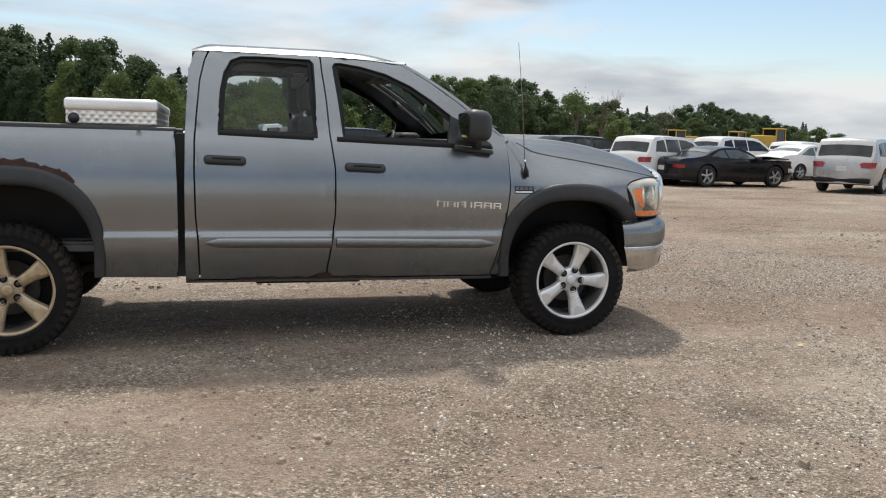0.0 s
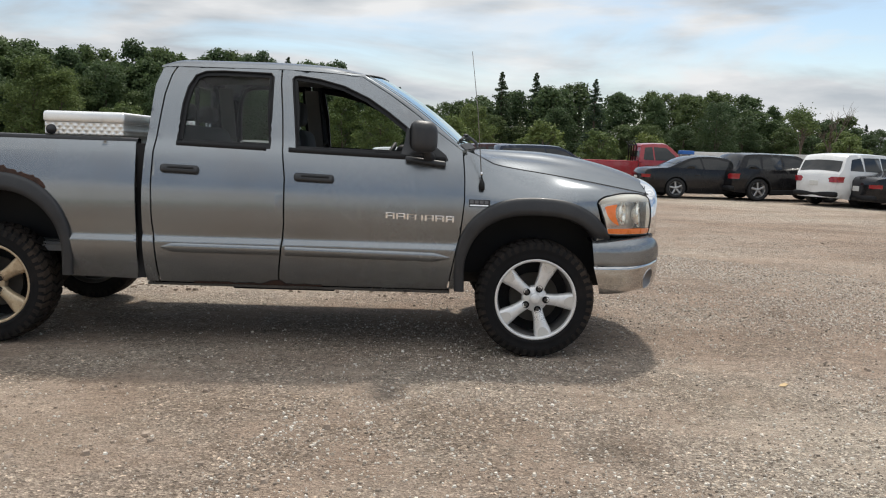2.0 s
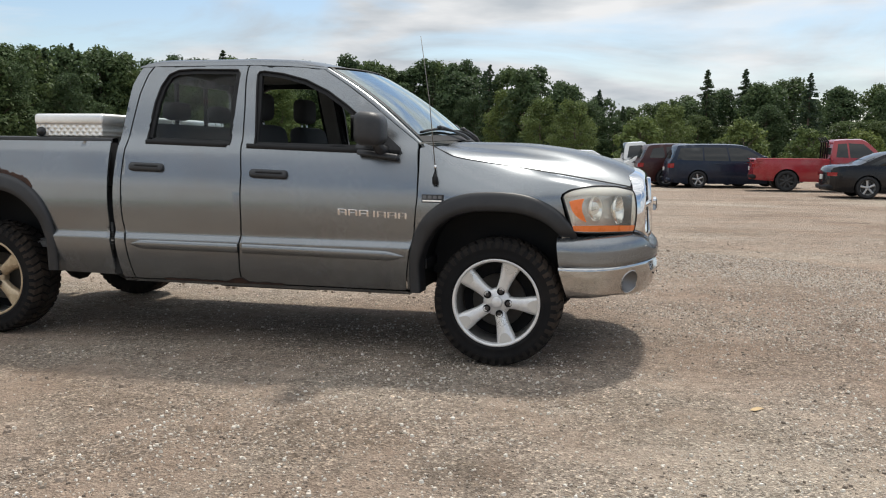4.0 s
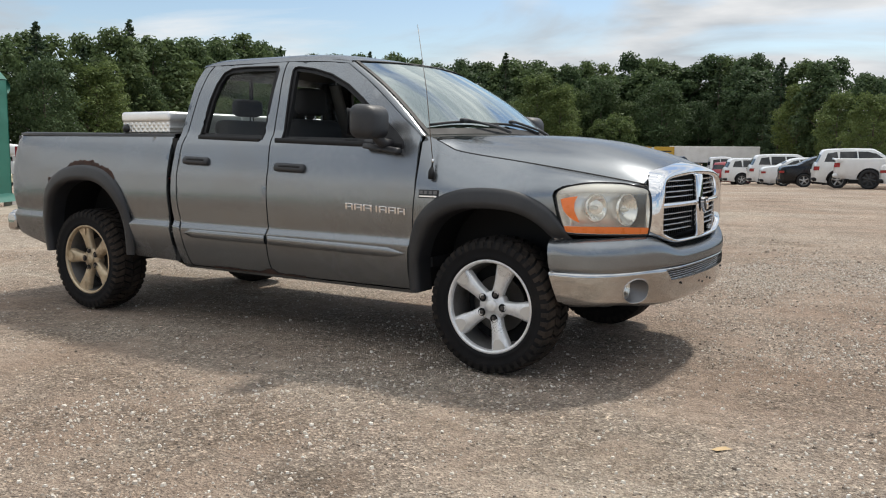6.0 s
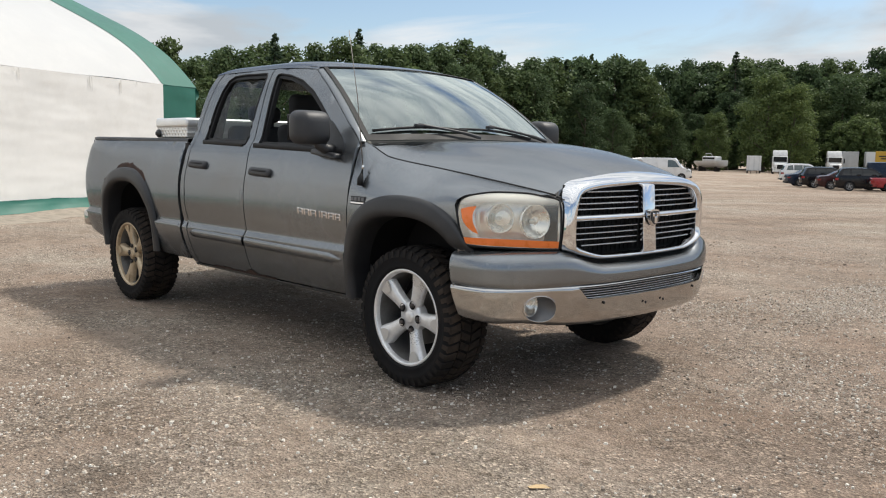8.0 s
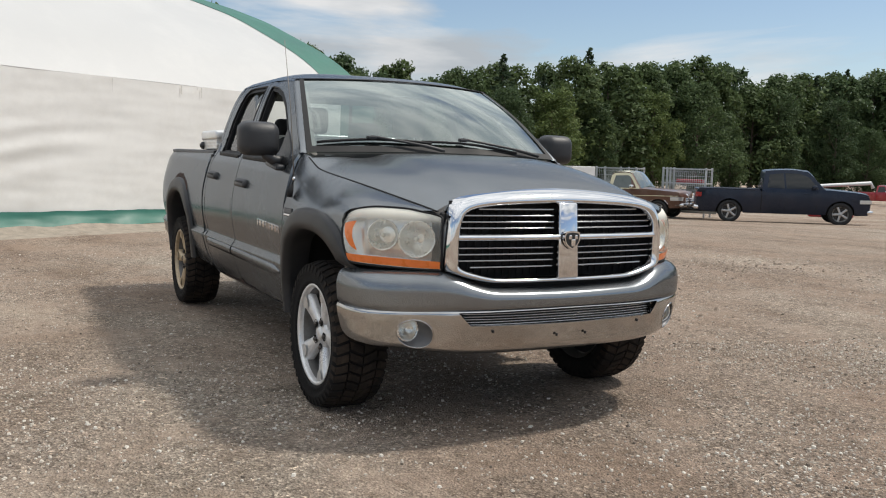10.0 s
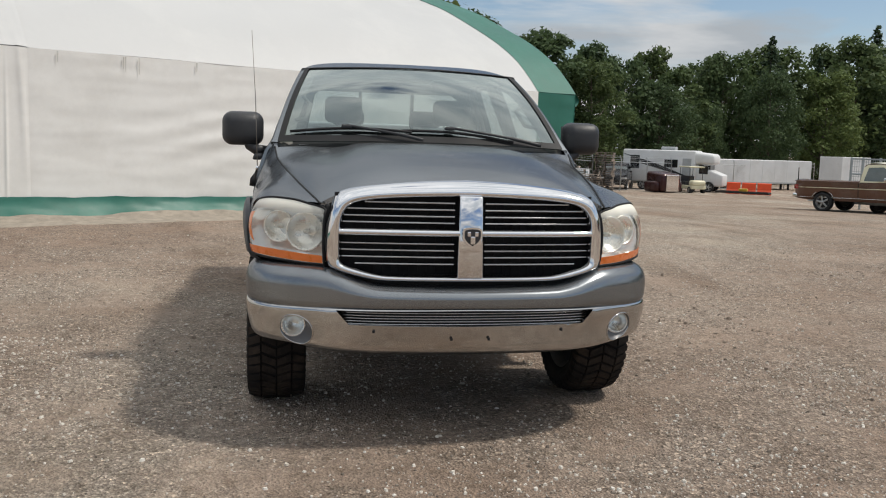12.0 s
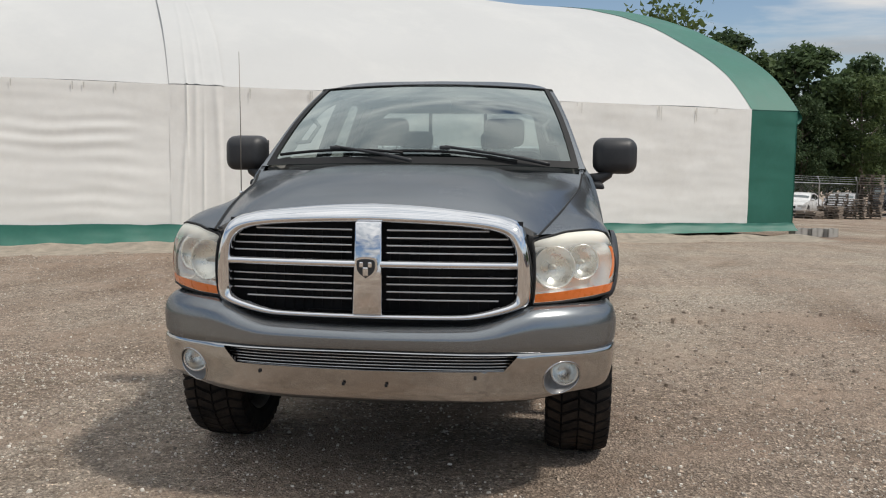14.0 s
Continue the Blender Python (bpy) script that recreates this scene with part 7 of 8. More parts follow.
vehicle("suv", "suv", (-8.1, 47.9), 20, WHITE_PAINT, "white seven-seat SUV with silver wheels", "SUV", 5.1, 1.98, 1.80, 3.02, 0.98, 0.37, 0.22, group=ROW, lower=RUBBER)
vehicle("suv", "suv", (-10.8, 52.6), 24, WHITE_PAINT, "white mid-size SUV with dark lower trim", "SUV", 4.7, 1.88, 1.70, 2.8, 0.93, 0.36, 0.22, group=ROW, lower=RUBBER)
vehicle("hatchback", "suv", (-11.8, 54.9), 60, RED_PAINT, "small red hatchback seen from behind", "car", 4.0, 1.73, 1.50, 2.5, 0.8, 0.31, 0.17, group=ROW)
vehicle("pickup_truck", "pickup", (-15.4, 57.9), 20, WHITE_PAINT, "white crew cab pickup with dark tonneau", "pickup truck", 5.7, 2.02, 1.95, 3.68, 0.97, 0.41, 0.38, group=ROW, dark_rims=True, trim=WHITE_PAINT)
vehicle("pickup_truck", "oldpickup", (-19.0, 60.5), 20, RED_PAINT, "dark red old pickup beside the van", "pickup truck", 5.2, 1.9, 1.55, 3.1, 0.9, 0.37, 0.34, group=ROW, dark_rims=True)
vehicle("panel_van", "van", (-20.8, 64.5), 22, NAVY_PAINT, "tall dark navy panel van with side windows", "van", 5.6, 2.02, 2.15, 3.5, 0.85, 0.37, 0.24, group=ROW)
for k, (x, y) in enumerate(((-22.6, 62.5), (-25.0, 65.0), (-27.5, 67.7), (-30.2, 70.9))):
    vehicle("suv", "suv" if k % 2 == 0 else "sedan", (x, y), 26 + 4 * k, (BLACK_PAINT, MAROON_PAINT, BLACK_PAINT, NAVY_PAINT)[k], "dark car in the far row of the yard", "car", 4.7, 1.85, 1.72 if k % 2 == 0 else 1.5, 2.8, 0.95, 0.35, 0.2, group=ROW)
vehicle("suv", "suv", (-35.0, 80.3), 34, WHITE_PAINT, "white full-size SUV at the row's end", "SUV", 5.1, 2.0, 1.93, 2.95, 0.98, 0.39, 0.26, group=ROW, glass_mat=PALE_GLASS)

vehicle("camper_van", "van", (-45.6, 77.0), 28, WHITE_PAINT, "white high-roofed van standing apart on the yard", "van", 5.6, 2.05, 2.35, 3.5, 0.9, 0.37, 0.26, anchor="FR", glass_mat=PALE_GLASS)
# pickup body added in place of a red-and-white tractor-like machine
vehicle("pickup_truck", "oldpickup", (-52.4, 80.0), 30, RED_PAINT, "red pickup body standing in for a red-and-white machine", "pickup truck", 5.2, 1.95, 2.0, 3.2, 0.9, 0.38, 0.4, anchor="FR", dark_rims=True)

# vintage two-tone pickup
car, X, Y, tall, body = vehicle("vintage_pickup", "oldpickup", (-24.2, 18.8), 30, BROWN_PAINT, "vintage brown pickup with cream roof and chrome bull bar", "pickup truck", 5.35, 1.95, 1.78, 3.34, 0.86, 0.36, 0.42, glass_mat=PALE_GLASS, trim=CHROME, dark_rims=False)
for s in (-1, 1):
    lp = [(X(u), h * tall) for u, h in ((.462, .63), (.475, .93), (.495, .985), (.58, .998), (.625, .972), (.66, .82), (.695, .675), (.70, .645))]
    hole = [(X(u), h * tall) for u, h in ((.487, .66), (.505, .93), (.60, .94), (.622, .90), (.66, .74), (.672, .66))]
    raw("cab_frame", *sheet(lp, [hole], lambda x, z: (x, s * (Y(x, z) + 0.008), z), 0.12, (0, s, 0), 0.02), CREAM_PAINT, car, "cream painted cab frame")
    for z0, mt in ((0.50, CREAM_PAINT), (0.30, CHROME)):
        raw("side_strip", *tube([(X(u), s * (Y(X(u), z0 * tall) + 0.008), z0 * tall) for u in [0.01 + 0.965 * k / 20 for k in range(21)] if not (z0 < 0.4 and (0.10 < u < 0.32 or 0.72 < u < 0.95))], 0.016, 4), mt, car)
    for cx in (-3.34 / 2, 3.34 / 2):
        raw("arch_chrome", *tube([(cx + 0.44 * math.cos(a), s * (Y(cx, 0.6) + 0.012), 0.36 + 0.44 * math.sin(a)) for a in [0.35 + 2.44 * k / 14 for k in range(15)]], 0.016, 4), CHROME, car)
v, f = grid(8, 10, lambda i, j: Vector((X(.475 + .15 * i / 8), Y(X(.5 + .1 * i / 8), tall * .985) * (-1 + 2 * j / 10), tall * (0.985 + 0.03 * math.sin(math.pi * i / 8)) + 0.045 * (1 - (-1 + 2 * j / 10) ** 2) + 0.012)), flip=False)
raw("cab_roof", v, f, CREAM_PAINT, car, "cream painted cab roof")
for y in (-0.45, 0.45):
    raw("bull_bar", *tube([(X(1.0) + 0.12, y, 0.42), (X(1.0) + 0.20, y, 0.60), (X(1.0) + 0.18, y, 0.90), (X(1.0) + 0.08, y, 0.96)], 0.03, 8), CHROME, car, "chrome bull bar post")
raw("bull_bar_rail", *tube([(X(1.0) + 0.20, -0.75, 0.70), (X(1.0) + 0.20, 0.75, 0.70)], 0.028, 8), CHROME, car)
raw("aerial", *tube([(X(0.02), -0.80, 1.05), (X(0.02), -0.80, 1.62)], 0.02, 6), RUBBER, car)

car, X, Y, tall, body = vehicle("pickup_truck", "pickup", (-18.8, 21.6), 46, NAVY_PAINT, "dark blue crew cab pickup with bright alloy wheels", "pickup truck", 5.9, 2.06, 1.95, 3.75, 0.98, 0.41, 0.36, trim=CHROME)


# road tractors, trailers and the rest of the yard
TRAILER_WHITE = material("trailer_white", (0.66, 0.67, 0.67), 0.45, 0.0, 0.08, 1.0, 20, dirt=(0.42, 0.40, 0.37), dirt_amount=0.35, dirt_scale=0.8)
TRAILER_GREY = material("trailer_grey", (0.40, 0.42, 0.43), 0.5, 0.2, 0.1, 1.0, 20, dirt=(0.30, 0.28, 0.26), dirt_amount=0.4)
YELLOW = material("machine_yellow", (0.50, 0.31, 0.03), 0.45, 0.0, 0.12, 3, 60, dirt=(0.25, 0.17, 0.06), dirt_amount=0.4)
ORANGE = material("barrier_orange", (0.78, 0.085, 0.02), 0.5, 0.0, 0.1, 3, 60)
CONCRETE = material("concrete", (0.42, 0.40, 0.37), 0.9, 0.0, 0.15, 5, 60, bump=0.3, bump_scale=60)
GALV = material("galvanised", (0.48, 0.50, 0.51), 0.45, 0.6, 0.12, 5, 60)


def on_ground(x, y, turn):
    return pose(x, y, ground_z(x, y), 0, 0, turn)


def box_trailer(at, turn, long, wide, tall, floor, mat_, label, name="box_trailer", ribs=True):
    tr = thing(name, on_ground(*at, turn), label, "trailer")
    part("body", boxes((-long / 2, long / 2, -wide / 2, wide / 2, floor, tall), bevel=0.03, seg=1), mat_, tr)
    if ribs:
        n_ = max(3, int(long / 1.2))
        for k in range(n_ + 1):
            x = -long / 2 + long * k / n_
            for s in (-1, 1):
                part("rib", boxes((x - 0.03, x + 0.03, s * wide / 2 - 0.012, s * wide / 2 + 0.012, floor + 0.05, tall - 0.05)), mat_, tr)
    for s in (-1, 1):
        part("side_rail", boxes((-long / 2, long / 2, s * wide / 2 - 0.03, s * wide / 2 + 0.03, floor - 0.06, floor + 0.07)), TRAILER_GREY, tr)
    part("door_bars", boxes(*[(long / 2, long / 2 + 0.03, y - 0.02, y + 0.02, floor + 0.1, tall - 0.1) for y in (-0.35 * wide, -0.06, 0.06, 0.35 * wide)]), GALV, tr)
    for x in ((-long * 0.36, -long * 0.28) if long > 6 else (-0.1,)):
        for s in (-1, 1):
            hub = new("wheel")
            hub.parent = tr
            r = 0.5 if long > 6 else 0.36
            hub.matrix_local = Matrix.Translation((x, s * (wide / 2 - 0.15), r)) @ (Matrix.Identity(4) if s < 0 else Matrix.Rotation(math.pi, 4, "Z"))
            for me_ in wheel_meshes(r, True):
                o = new(me_.name, me_)
                o.parent = hub
    part("leg", boxes((long * 0.33, long * 0.35, -0.5, -0.42, 0.0, floor), bevel=0.01, seg=1), UNDERSIDE, tr)
    part("leg", boxes((long * 0.33, long * 0.35, 0.42, 0.5, 0.0, floor), bevel=0.01, seg=1), UNDERSIDE, tr)
    return tr


def road_tractor(at, turn, label):
    tr = thing("road_tractor", on_ground(*at, turn), label, "truck")
    bm_ = boxes((-1.6, 0.9, -1.2, 1.2, 0.9, 3.0), bevel=0.12, seg=2)
    part("cab", bm_, WHITE_PAINT, tr, "white sleeper cab", True)
    bm_ = boxes((-1.6, 0.7, -1.15, 1.15, 2.95, 3.95), bevel=0.2, seg=3)
    for q in bm_.verts:
        if q.co.x > -0.3 and q.co.z > 3.3:
            q.co.x -= 0.7
    part("roof_fairing", bm_, WHITE_PAINT, tr, "", True)
    bm_ = boxes((0.8, 2.3, -0.95, 0.95, 0.75, 1.95), bevel=0.15, seg=2)
    for q in bm_.verts:
        if q.co.z > 1.5:
            q.co.z -= 0.18 * max(0.0, q.co.x - 0.8)
    part("bonnet", bm_, WHITE_PAINT, tr, "", True)
    part("grille", boxes((2.28, 2.33, -0.5, 0.5, 0.85, 1.55), bevel=0.03), RUBBER, tr)
    part("bumper", boxes((2.15, 2.45, -1.18, 1.18, 0.35, 0.75), bevel=0.08), WHITE_PAINT, tr)
    part("windscreen", boxes((0.86, 0.93, -1.05, 1.05, 2.02, 2.85), bevel=0.02), DARK_GLASS, tr)
    for s in (-1, 1):
        part("side_window", boxes((0.05, 0.7, s * 1.2 - 0.01, s * 1.2 + 0.01, 2.1, 2.8)), DARK_GLASS, tr)
        part("mirror", boxes((0.8, 0.95, s * 1.45 - 0.1, s * 1.45 + 0.1, 1.9, 2.7), bevel=0.03), RUBBER, tr)
        part("headlight", boxes((2.15, 2.32, s * 0.82 - 0.16, s * 0.82 + 0.16, 0.95, 1.22), bevel=0.04), HEAD_LAMP, tr)
        part("fender", boxes((1.0, 2.2, s * 1.05 - 0.17, s * 1.05 + 0.17, 0.75, 1.2), bevel=0.12, seg=2), WHITE_PAINT, tr)
        for x in (1.55, -2.2, -3.4):
            hub = new("wheel")
            hub.parent = tr
            hub.matrix_local = Matrix.Translation((x, s * 1.05, 0.5)) @ (Matrix.Identity(4) if s < 0 else Matrix.Rotation(math.pi, 4, "Z"))
            for me_ in wheel_meshes(0.5, True):
                o = new(me_.name, me_)
                o.parent = hub
    part("frame_rails", boxes((-4.2, 1.5, -0.45, 0.45, 0.65, 0.9)), UNDERSIDE, tr)
    return tr


road_tractor((-63.7, 137.4), -62, "white road tractor facing the yard")
road_tractor((-59.1, 148.2), -60, "white sleeper road tractor in front of trailers")
road_tractor((-53.2, 155.5), -64, "white day cab truck beside trailers")
box_trailer((-68.2, 137.2), -62, 3.4, 2.3, 3.0, 0.5, TRAILER_WHITE, "small white box trailer near the trees")
box_trailer((-60.8, 158.5), -66, 14.0, 2.6, 4.0, 1.2, TRAILER_GREY, "long grey box trailer at the wood's edge")
box_trailer((-53.6, 168.2), 28, 15.0, 2.6, 4.0, 1.2, TRAILER_WHITE, "long white box trailer at the wood's edge")
box_trailer((-37.8, 149.5), 20, 15.0, 2.6, 4.0, 1.2, TRAILER_WHITE, "white box trailer behind the parked row")
for k in range(2):
    tr = box_trailer((-49.3 + 3.7 * k, 144.8 + 1.3 * k), 21, 3.4, 2.5, 3.9, 1.0, YELLOW, "yellow box body with dark lettering bars", "yellow_box_truck", False)
    part("lettering_bars", boxes((-1.2, 1.2, -1.262, -1.255, 3.0, 3.22), (-0.9, 0.9, -1.262, -1.255, 2.62, 2.82)), TRIM_DARK, tr, "unreadable dark lettering bars")
box_trailer((31.7, 82.4), -23, 11.5, 2.6, 2.13, 0.5, TRAILER_WHITE, "long white trailer behind the parked cars")
box_trailer((52.0, 84.0), -20, 16.0, 2.6, 2.1, 0.5, TRAILER_WHITE, "long white trailer beyond the loaders")
box_trailer((-64.9, 39.4), 100, 10.5, 2.5, 2.55, 0.6, TRAILER_WHITE, "long white trailer behind orange barriers")
box_trailer((-59.4, 44.4), 100, 3.0, 2.4, 3.0, 0.5, TRAILER_WHITE, "white box container behind vintage pickup", ribs=False)

# boat on its cradle
boat = thing("motor_boat", on_ground(-82.4, 148.4, -15), "white cabin motor boat on a cradle", "boat")
v, f = grid(16, 8, lambda i, j: Vector((-3.6 + 7.6 * i / 16, (1.25 * (1 - max(0.0, (i - 9) / 7) ** 2.2) + 0.02) * math.sin(math.pi * (j / 8 - 0.5)), 0.75 + 1.35 * abs(j / 8 - 0.5) * 2 * (0.85 + 0.25 * i / 16) + 0.35 * max(0.0, (i - 11) / 5) ** 2 * (1 - abs(j / 4 - 1)))), flip=True)
raw("hull", v, f, TRAILER_WHITE, boat, "white boat hull")
part("cabin", boxes((-1.8, 1.6, -0.95, 0.95, 1.9, 2.9), bevel=0.25, seg=3), TRAILER_WHITE, boat, "", True)
part("cabin_windows", boxes((-1.5, 1.45, -0.965, 0.965, 2.35, 2.7), bevel=0.05), DARK_GLASS, boat)
part("deck", boxes((-3.5, 2.6, -1.1, 1.1, 1.9, 1.97)), TRAILER_WHITE, boat)
raw("roof_arch", *tube([(-0.8, -0.8, 2.9), (-1.0, -0.7, 3.4), (-1.0, 0.7, 3.4), (-0.8, 0.8, 2.9)], 0.05, 6), TRAILER_WHITE, boat)
part("cradle", boxes((-2.6, -2.4, -0.9, 0.9, 0.0, 1.0), (1.2, 1.4, -0.7, 0.7, 0.0, 0.95), (-2.6, 1.4, -0.1, 0.1, 0.1, 0.3)), UNDERSIDE, boat)

# motor home
rv = thing("motor_home", on_ground(-57.4, 28.4, 52), "white motor home with dark swoosh stripes", "motor home")
bm = boxes((-3.6, 1.9, -1.2, 1.2, 0.62, 3.05), bevel=0.10, seg=2)
part("body", bm, TRAILER_WHITE, rv, "", True)
bm = boxes((1.2, 3.3, -1.18, 1.18, 2.05, 3.0), bevel=0.22, seg=3)
for q in bm.verts:
    if q.co.x > 2.6:
        q.co.z -= 0.35 * (q.co.x - 2.6) if q.co.z > 2.5 else 0.0
part("overcab", bm, TRAILER_WHITE, rv, "rounded sleeping cab over the front", True)
bm = boxes((1.8, 3.9, -0.98, 0.98, 0.45, 2.05), bevel=0.12, seg=2)
for q in bm.verts:
    if q.co.x > 2.9 and q.co.z > 1.2:
        q.co.z -= 0.72
part("cab", bm, TRAILER_WHITE, rv, "", True)
part("windscreen", boxes((2.85, 2.93, -0.85, 0.85, 1.35, 2.0), bevel=0.02), DARK_GLASS, rv)
for s in (-1, 1):
    part("window", boxes((-0.4, 0.6, s * 1.2 - 0.015, s * 1.2 + 0.015, 1.75, 2.35), bevel=0.01), DARK_GLASS, rv)
    part("window", boxes((-3.0, -2.3, s * 1.2 - 0.015, s * 1.2 + 0.015, 1.6, 2.6), bevel=0.01), DARK_GLASS, rv)
    part("cab_window", boxes((2.15, 2.8, s * 0.98 - 0.015, s * 0.98 + 0.015, 1.35, 1.95), bevel=0.01), DARK_GLASS, rv)
    part("door", boxes((0.95, 1.6, s * 1.2 - 0.012, s * 1.2 + 0.012, 0.75, 2.45), bevel=0.01), TRAILER_GREY, rv)
    for k in range(3):
        raw("stripe", *tube([(-3.5 + 0.5 * k, s * 1.206, 2.7 - 0.3 * k), (-1.2 + 0.4 * k, s * 1.206, 2.0 - 0.2 * k), (1.0 + 0.3 * k, s * 1.206, 1.25 - 0.1 * k)], [0.02, 0.08, 0.03], 4), TRIM_DARK, rv)
    for x in (2.9, -2.0):
        hub = new("wheel")
        hub.parent = rv
        hub.matrix_local = Matrix.Translation((x, s * 1.0, 0.4)) @ (Matrix.Identity(4) if s < 0 else Matrix.Rotation(math.pi, 4, "Z"))
        for me_ in wheel_meshes(0.4, False):
            o = new(me_.name, me_)
            o.parent = hub
part("roof_unit", boxes((-0.9, 0.2, -0.4, 0.4, 3.05, 3.3), bevel=0.08, seg=2), TRAILER_GREY, rv)

# cars behind the pallets, and the loose truck bonnet
vehicle("pickup_truck", "pickup", (-55.5, 23.9), -28, BLACK_PAINT, "black pickup facing the yard behind pallets", "pickup truck", 5.9, 2.05, 1.95, 3.68, 0.97, 0.41, 0.36, anchor="FL")
vehicle("sedan", "sedan", (-52.1, 17.0), -30, WHITE_PAINT, "white car behind the fence", "car", 4.7, 1.82, 1.45, 2.75, 0.95, 0.33, 0.17, anchor="FL")
vehicle("sedan", "sedan", (-55.4, 20.8), -30, SILVER_PAINT, "silver car behind the pallets", "car", 4.7, 1.82, 1.45, 2.75, 0.95, 0.33, 0.17, anchor="FL")
bonnet = thing("truck_bonnet", on_ground(-52.6, 25.6, 15), "maroon road truck bonnet standing on the ground", "truck part")
bm = boxes((-1.1, 0.75, -0.85, 0.85, 0.05, 1.35), bevel=0.22, seg=3)
for q in bm.verts:
    if q.co.z > 0.7:
        q.co.z += 0.18 * (0.4 - q.co.x) * 0.5
part("shell", bm, MAROON_PAINT, bonnet, "", True)
part("grille", boxes((0.72, 0.85, -0.55, 0.55, 0.10, 1.25), bevel=0.03), CHROME, bonnet, "chrome truck grille")
for s in (-1, 1):
    part("wing", boxes((-0.9, 0.5, s * 0.95 - 0.25, s * 0.95 + 0.25, 0.05, 0.8), bevel=0.2, seg=3), MAROON_PAINT, bonnet, "", True)

# golf cart
cart = thing("golf_cart", on_ground(-53.6, 28.1, 2), "cream golf cart with a flat roof", "golf cart")
bm = boxes((-1.1, 1.1, -0.58, 0.58, 0.28, 0.55), bevel=0.06)
part("body", bm, CREAM_PAINT, cart)
part("nose", boxes((0.55, 1.15, -0.55, 0.55, 0.5, 0.92), bevel=0.15, seg=3), CREAM_PAINT, cart, "", True)
part("seat", boxes((-0.6, -0.05, -0.52, 0.52, 0.55, 0.82), bevel=0.06), TRIM_DARK, cart)
part("seat_back", boxes((-0.68, -0.55, -0.52, 0.52, 0.8, 1.2), bevel=0.05), TRIM_DARK, cart)
part("roof", boxes((-0.9, 0.75, -0.6, 0.6, 1.80, 1.90), bevel=0.04), CREAM_PAINT, cart)
for x, y in ((0.7, -0.5), (0.7, 0.5), (-0.8, -0.5), (-0.8, 0.5)):
    raw("roof_post", *tube([(x, y, 0.6), (x - 0.1 * (x > 0), y, 1.82)], 0.02, 6), RUBBER, cart)
for x in (0.8, -0.75):
    for s in (-1, 1):
        hub = new("wheel")
        hub.parent = cart
        hub.matrix_local = Matrix.Translation((x, s * 0.5, 0.23)) @ (Matrix.Identity(4) if s < 0 else Matrix.Rotation(math.pi, 4, "Z"))
        for me_ in wheel_meshes(0.23, False):
            o = new(me_.name, me_)
            o.parent = hub

# two yellow loaders behind the far cars
for x, y, turn in ((64.4, 93.2, 200), (53.3, 70.5, 20), (56.3, 94.4, 190)):
    ld = thing("wheel_loader", on_ground(x, y, turn), "yellow wheel loader with glazed cab", "loader", group="loaders")
    part("chassis", boxes((-2.6, 2.2, -0.9, 0.9, 0.9, 1.8), bevel=0.12), YELLOW, ld)
    part("engine_cover", boxes((-2.7, -0.6, -0.85, 0.85, 1.7, 2.5), bevel=0.12), YELLOW, ld)
    part("cab", boxes((-0.6, 0.9, -0.75, 0.75, 1.8, 3.15), bevel=0.06), DARK_GLASS, ld, "glazed cab")
    part("cab_roof", boxes((-0.75, 1.05, -0.85, 0.85, 3.12, 3.26), bevel=0.06), YELLOW, ld)
    for px, py in ((-0.6, -0.75), (-0.6, 0.75), (0.9, -0.75), (0.9, 0.75)):
        part("cab_post", boxes((px - 0.05, px + 0.05, py - 0.05, py + 0.05, 1.8, 3.15)), YELLOW, ld)
    for s in (-1, 1):
        raw("arm", *tube([(1.2, s * 0.6, 2.0), (2.6, s * 0.6, 1.6), (3.4, s * 0.6, 0.7)], 0.14, 6), YELLOW, ld)
        for wx in (-1.6, 1.5):
            hub = new("wheel")
            hub.parent = ld
            hub.matrix_local = Matrix.Translation((wx, s * 1.05, 0.75)) @ (Matrix.Identity(4) if s < 0 else Matrix.Rotation(math.pi, 4, "Z"))
            for me_ in wheel_meshes(0.75, True):
                o = new(me_.name, me_)
                o.parent = hub
    part("bucket", boxes((3.1, 3.9, -1.25, 1.25, 0.15, 1.1), bevel=0.1), YELLOW, ld)

# wire cages on stands behind the brown pickup
for x, y, turn in ((-26.8, 23.0, 33), (-24.4, 24.8, 33)):
    cage = thing("wire_cage", on_ground(x, y, turn), "galvanised wire mesh crate on a steel stand", "crate", group="wire crates")
    for px in (-0.92, 0.20, 0.92) if x < -26 else (-0.92, -0.75, 0.92):
        for py in (-0.6, 0.6):
            part("post", boxes((px - 0.04, px + 0.04, py - 0.04, py + 0.04, 0.0, 2.18), bevel=0.008, seg=1), GALV, cage)
    for z in (0.9, 1.50, 2.12):
        part("rail", boxes((-0.92, 0.92, -0.63, -0.57, z - 0.03, z + 0.03), (-0.92, 0.92, 0.57, 0.63, z - 0.03, z + 0.03), (-0.95, -0.89, -0.6, 0.6, z - 0.03, z + 0.03), (0.89, 0.95, -0.6, 0.6, z - 0.03, z + 0.03)), GALV, cage)
    wires = [(px, px + 0.012, py - 0.006, py + 0.006, 1.0, 2.12) for px in [-0.88 + 0.088 * k for k in range(21)] for py in (-0.6, 0.6)]
    wires += [(-0.92, 0.92, py - 0.005, py + 0.005, z, z + 0.012) for z in (1.2, 1.4, 1.6, 1.8, 2.0) for py in (-0.6, 0.6)]
    tagged(part("wire_mesh", boxes(*wires), GALV, cage), kind="stuff")
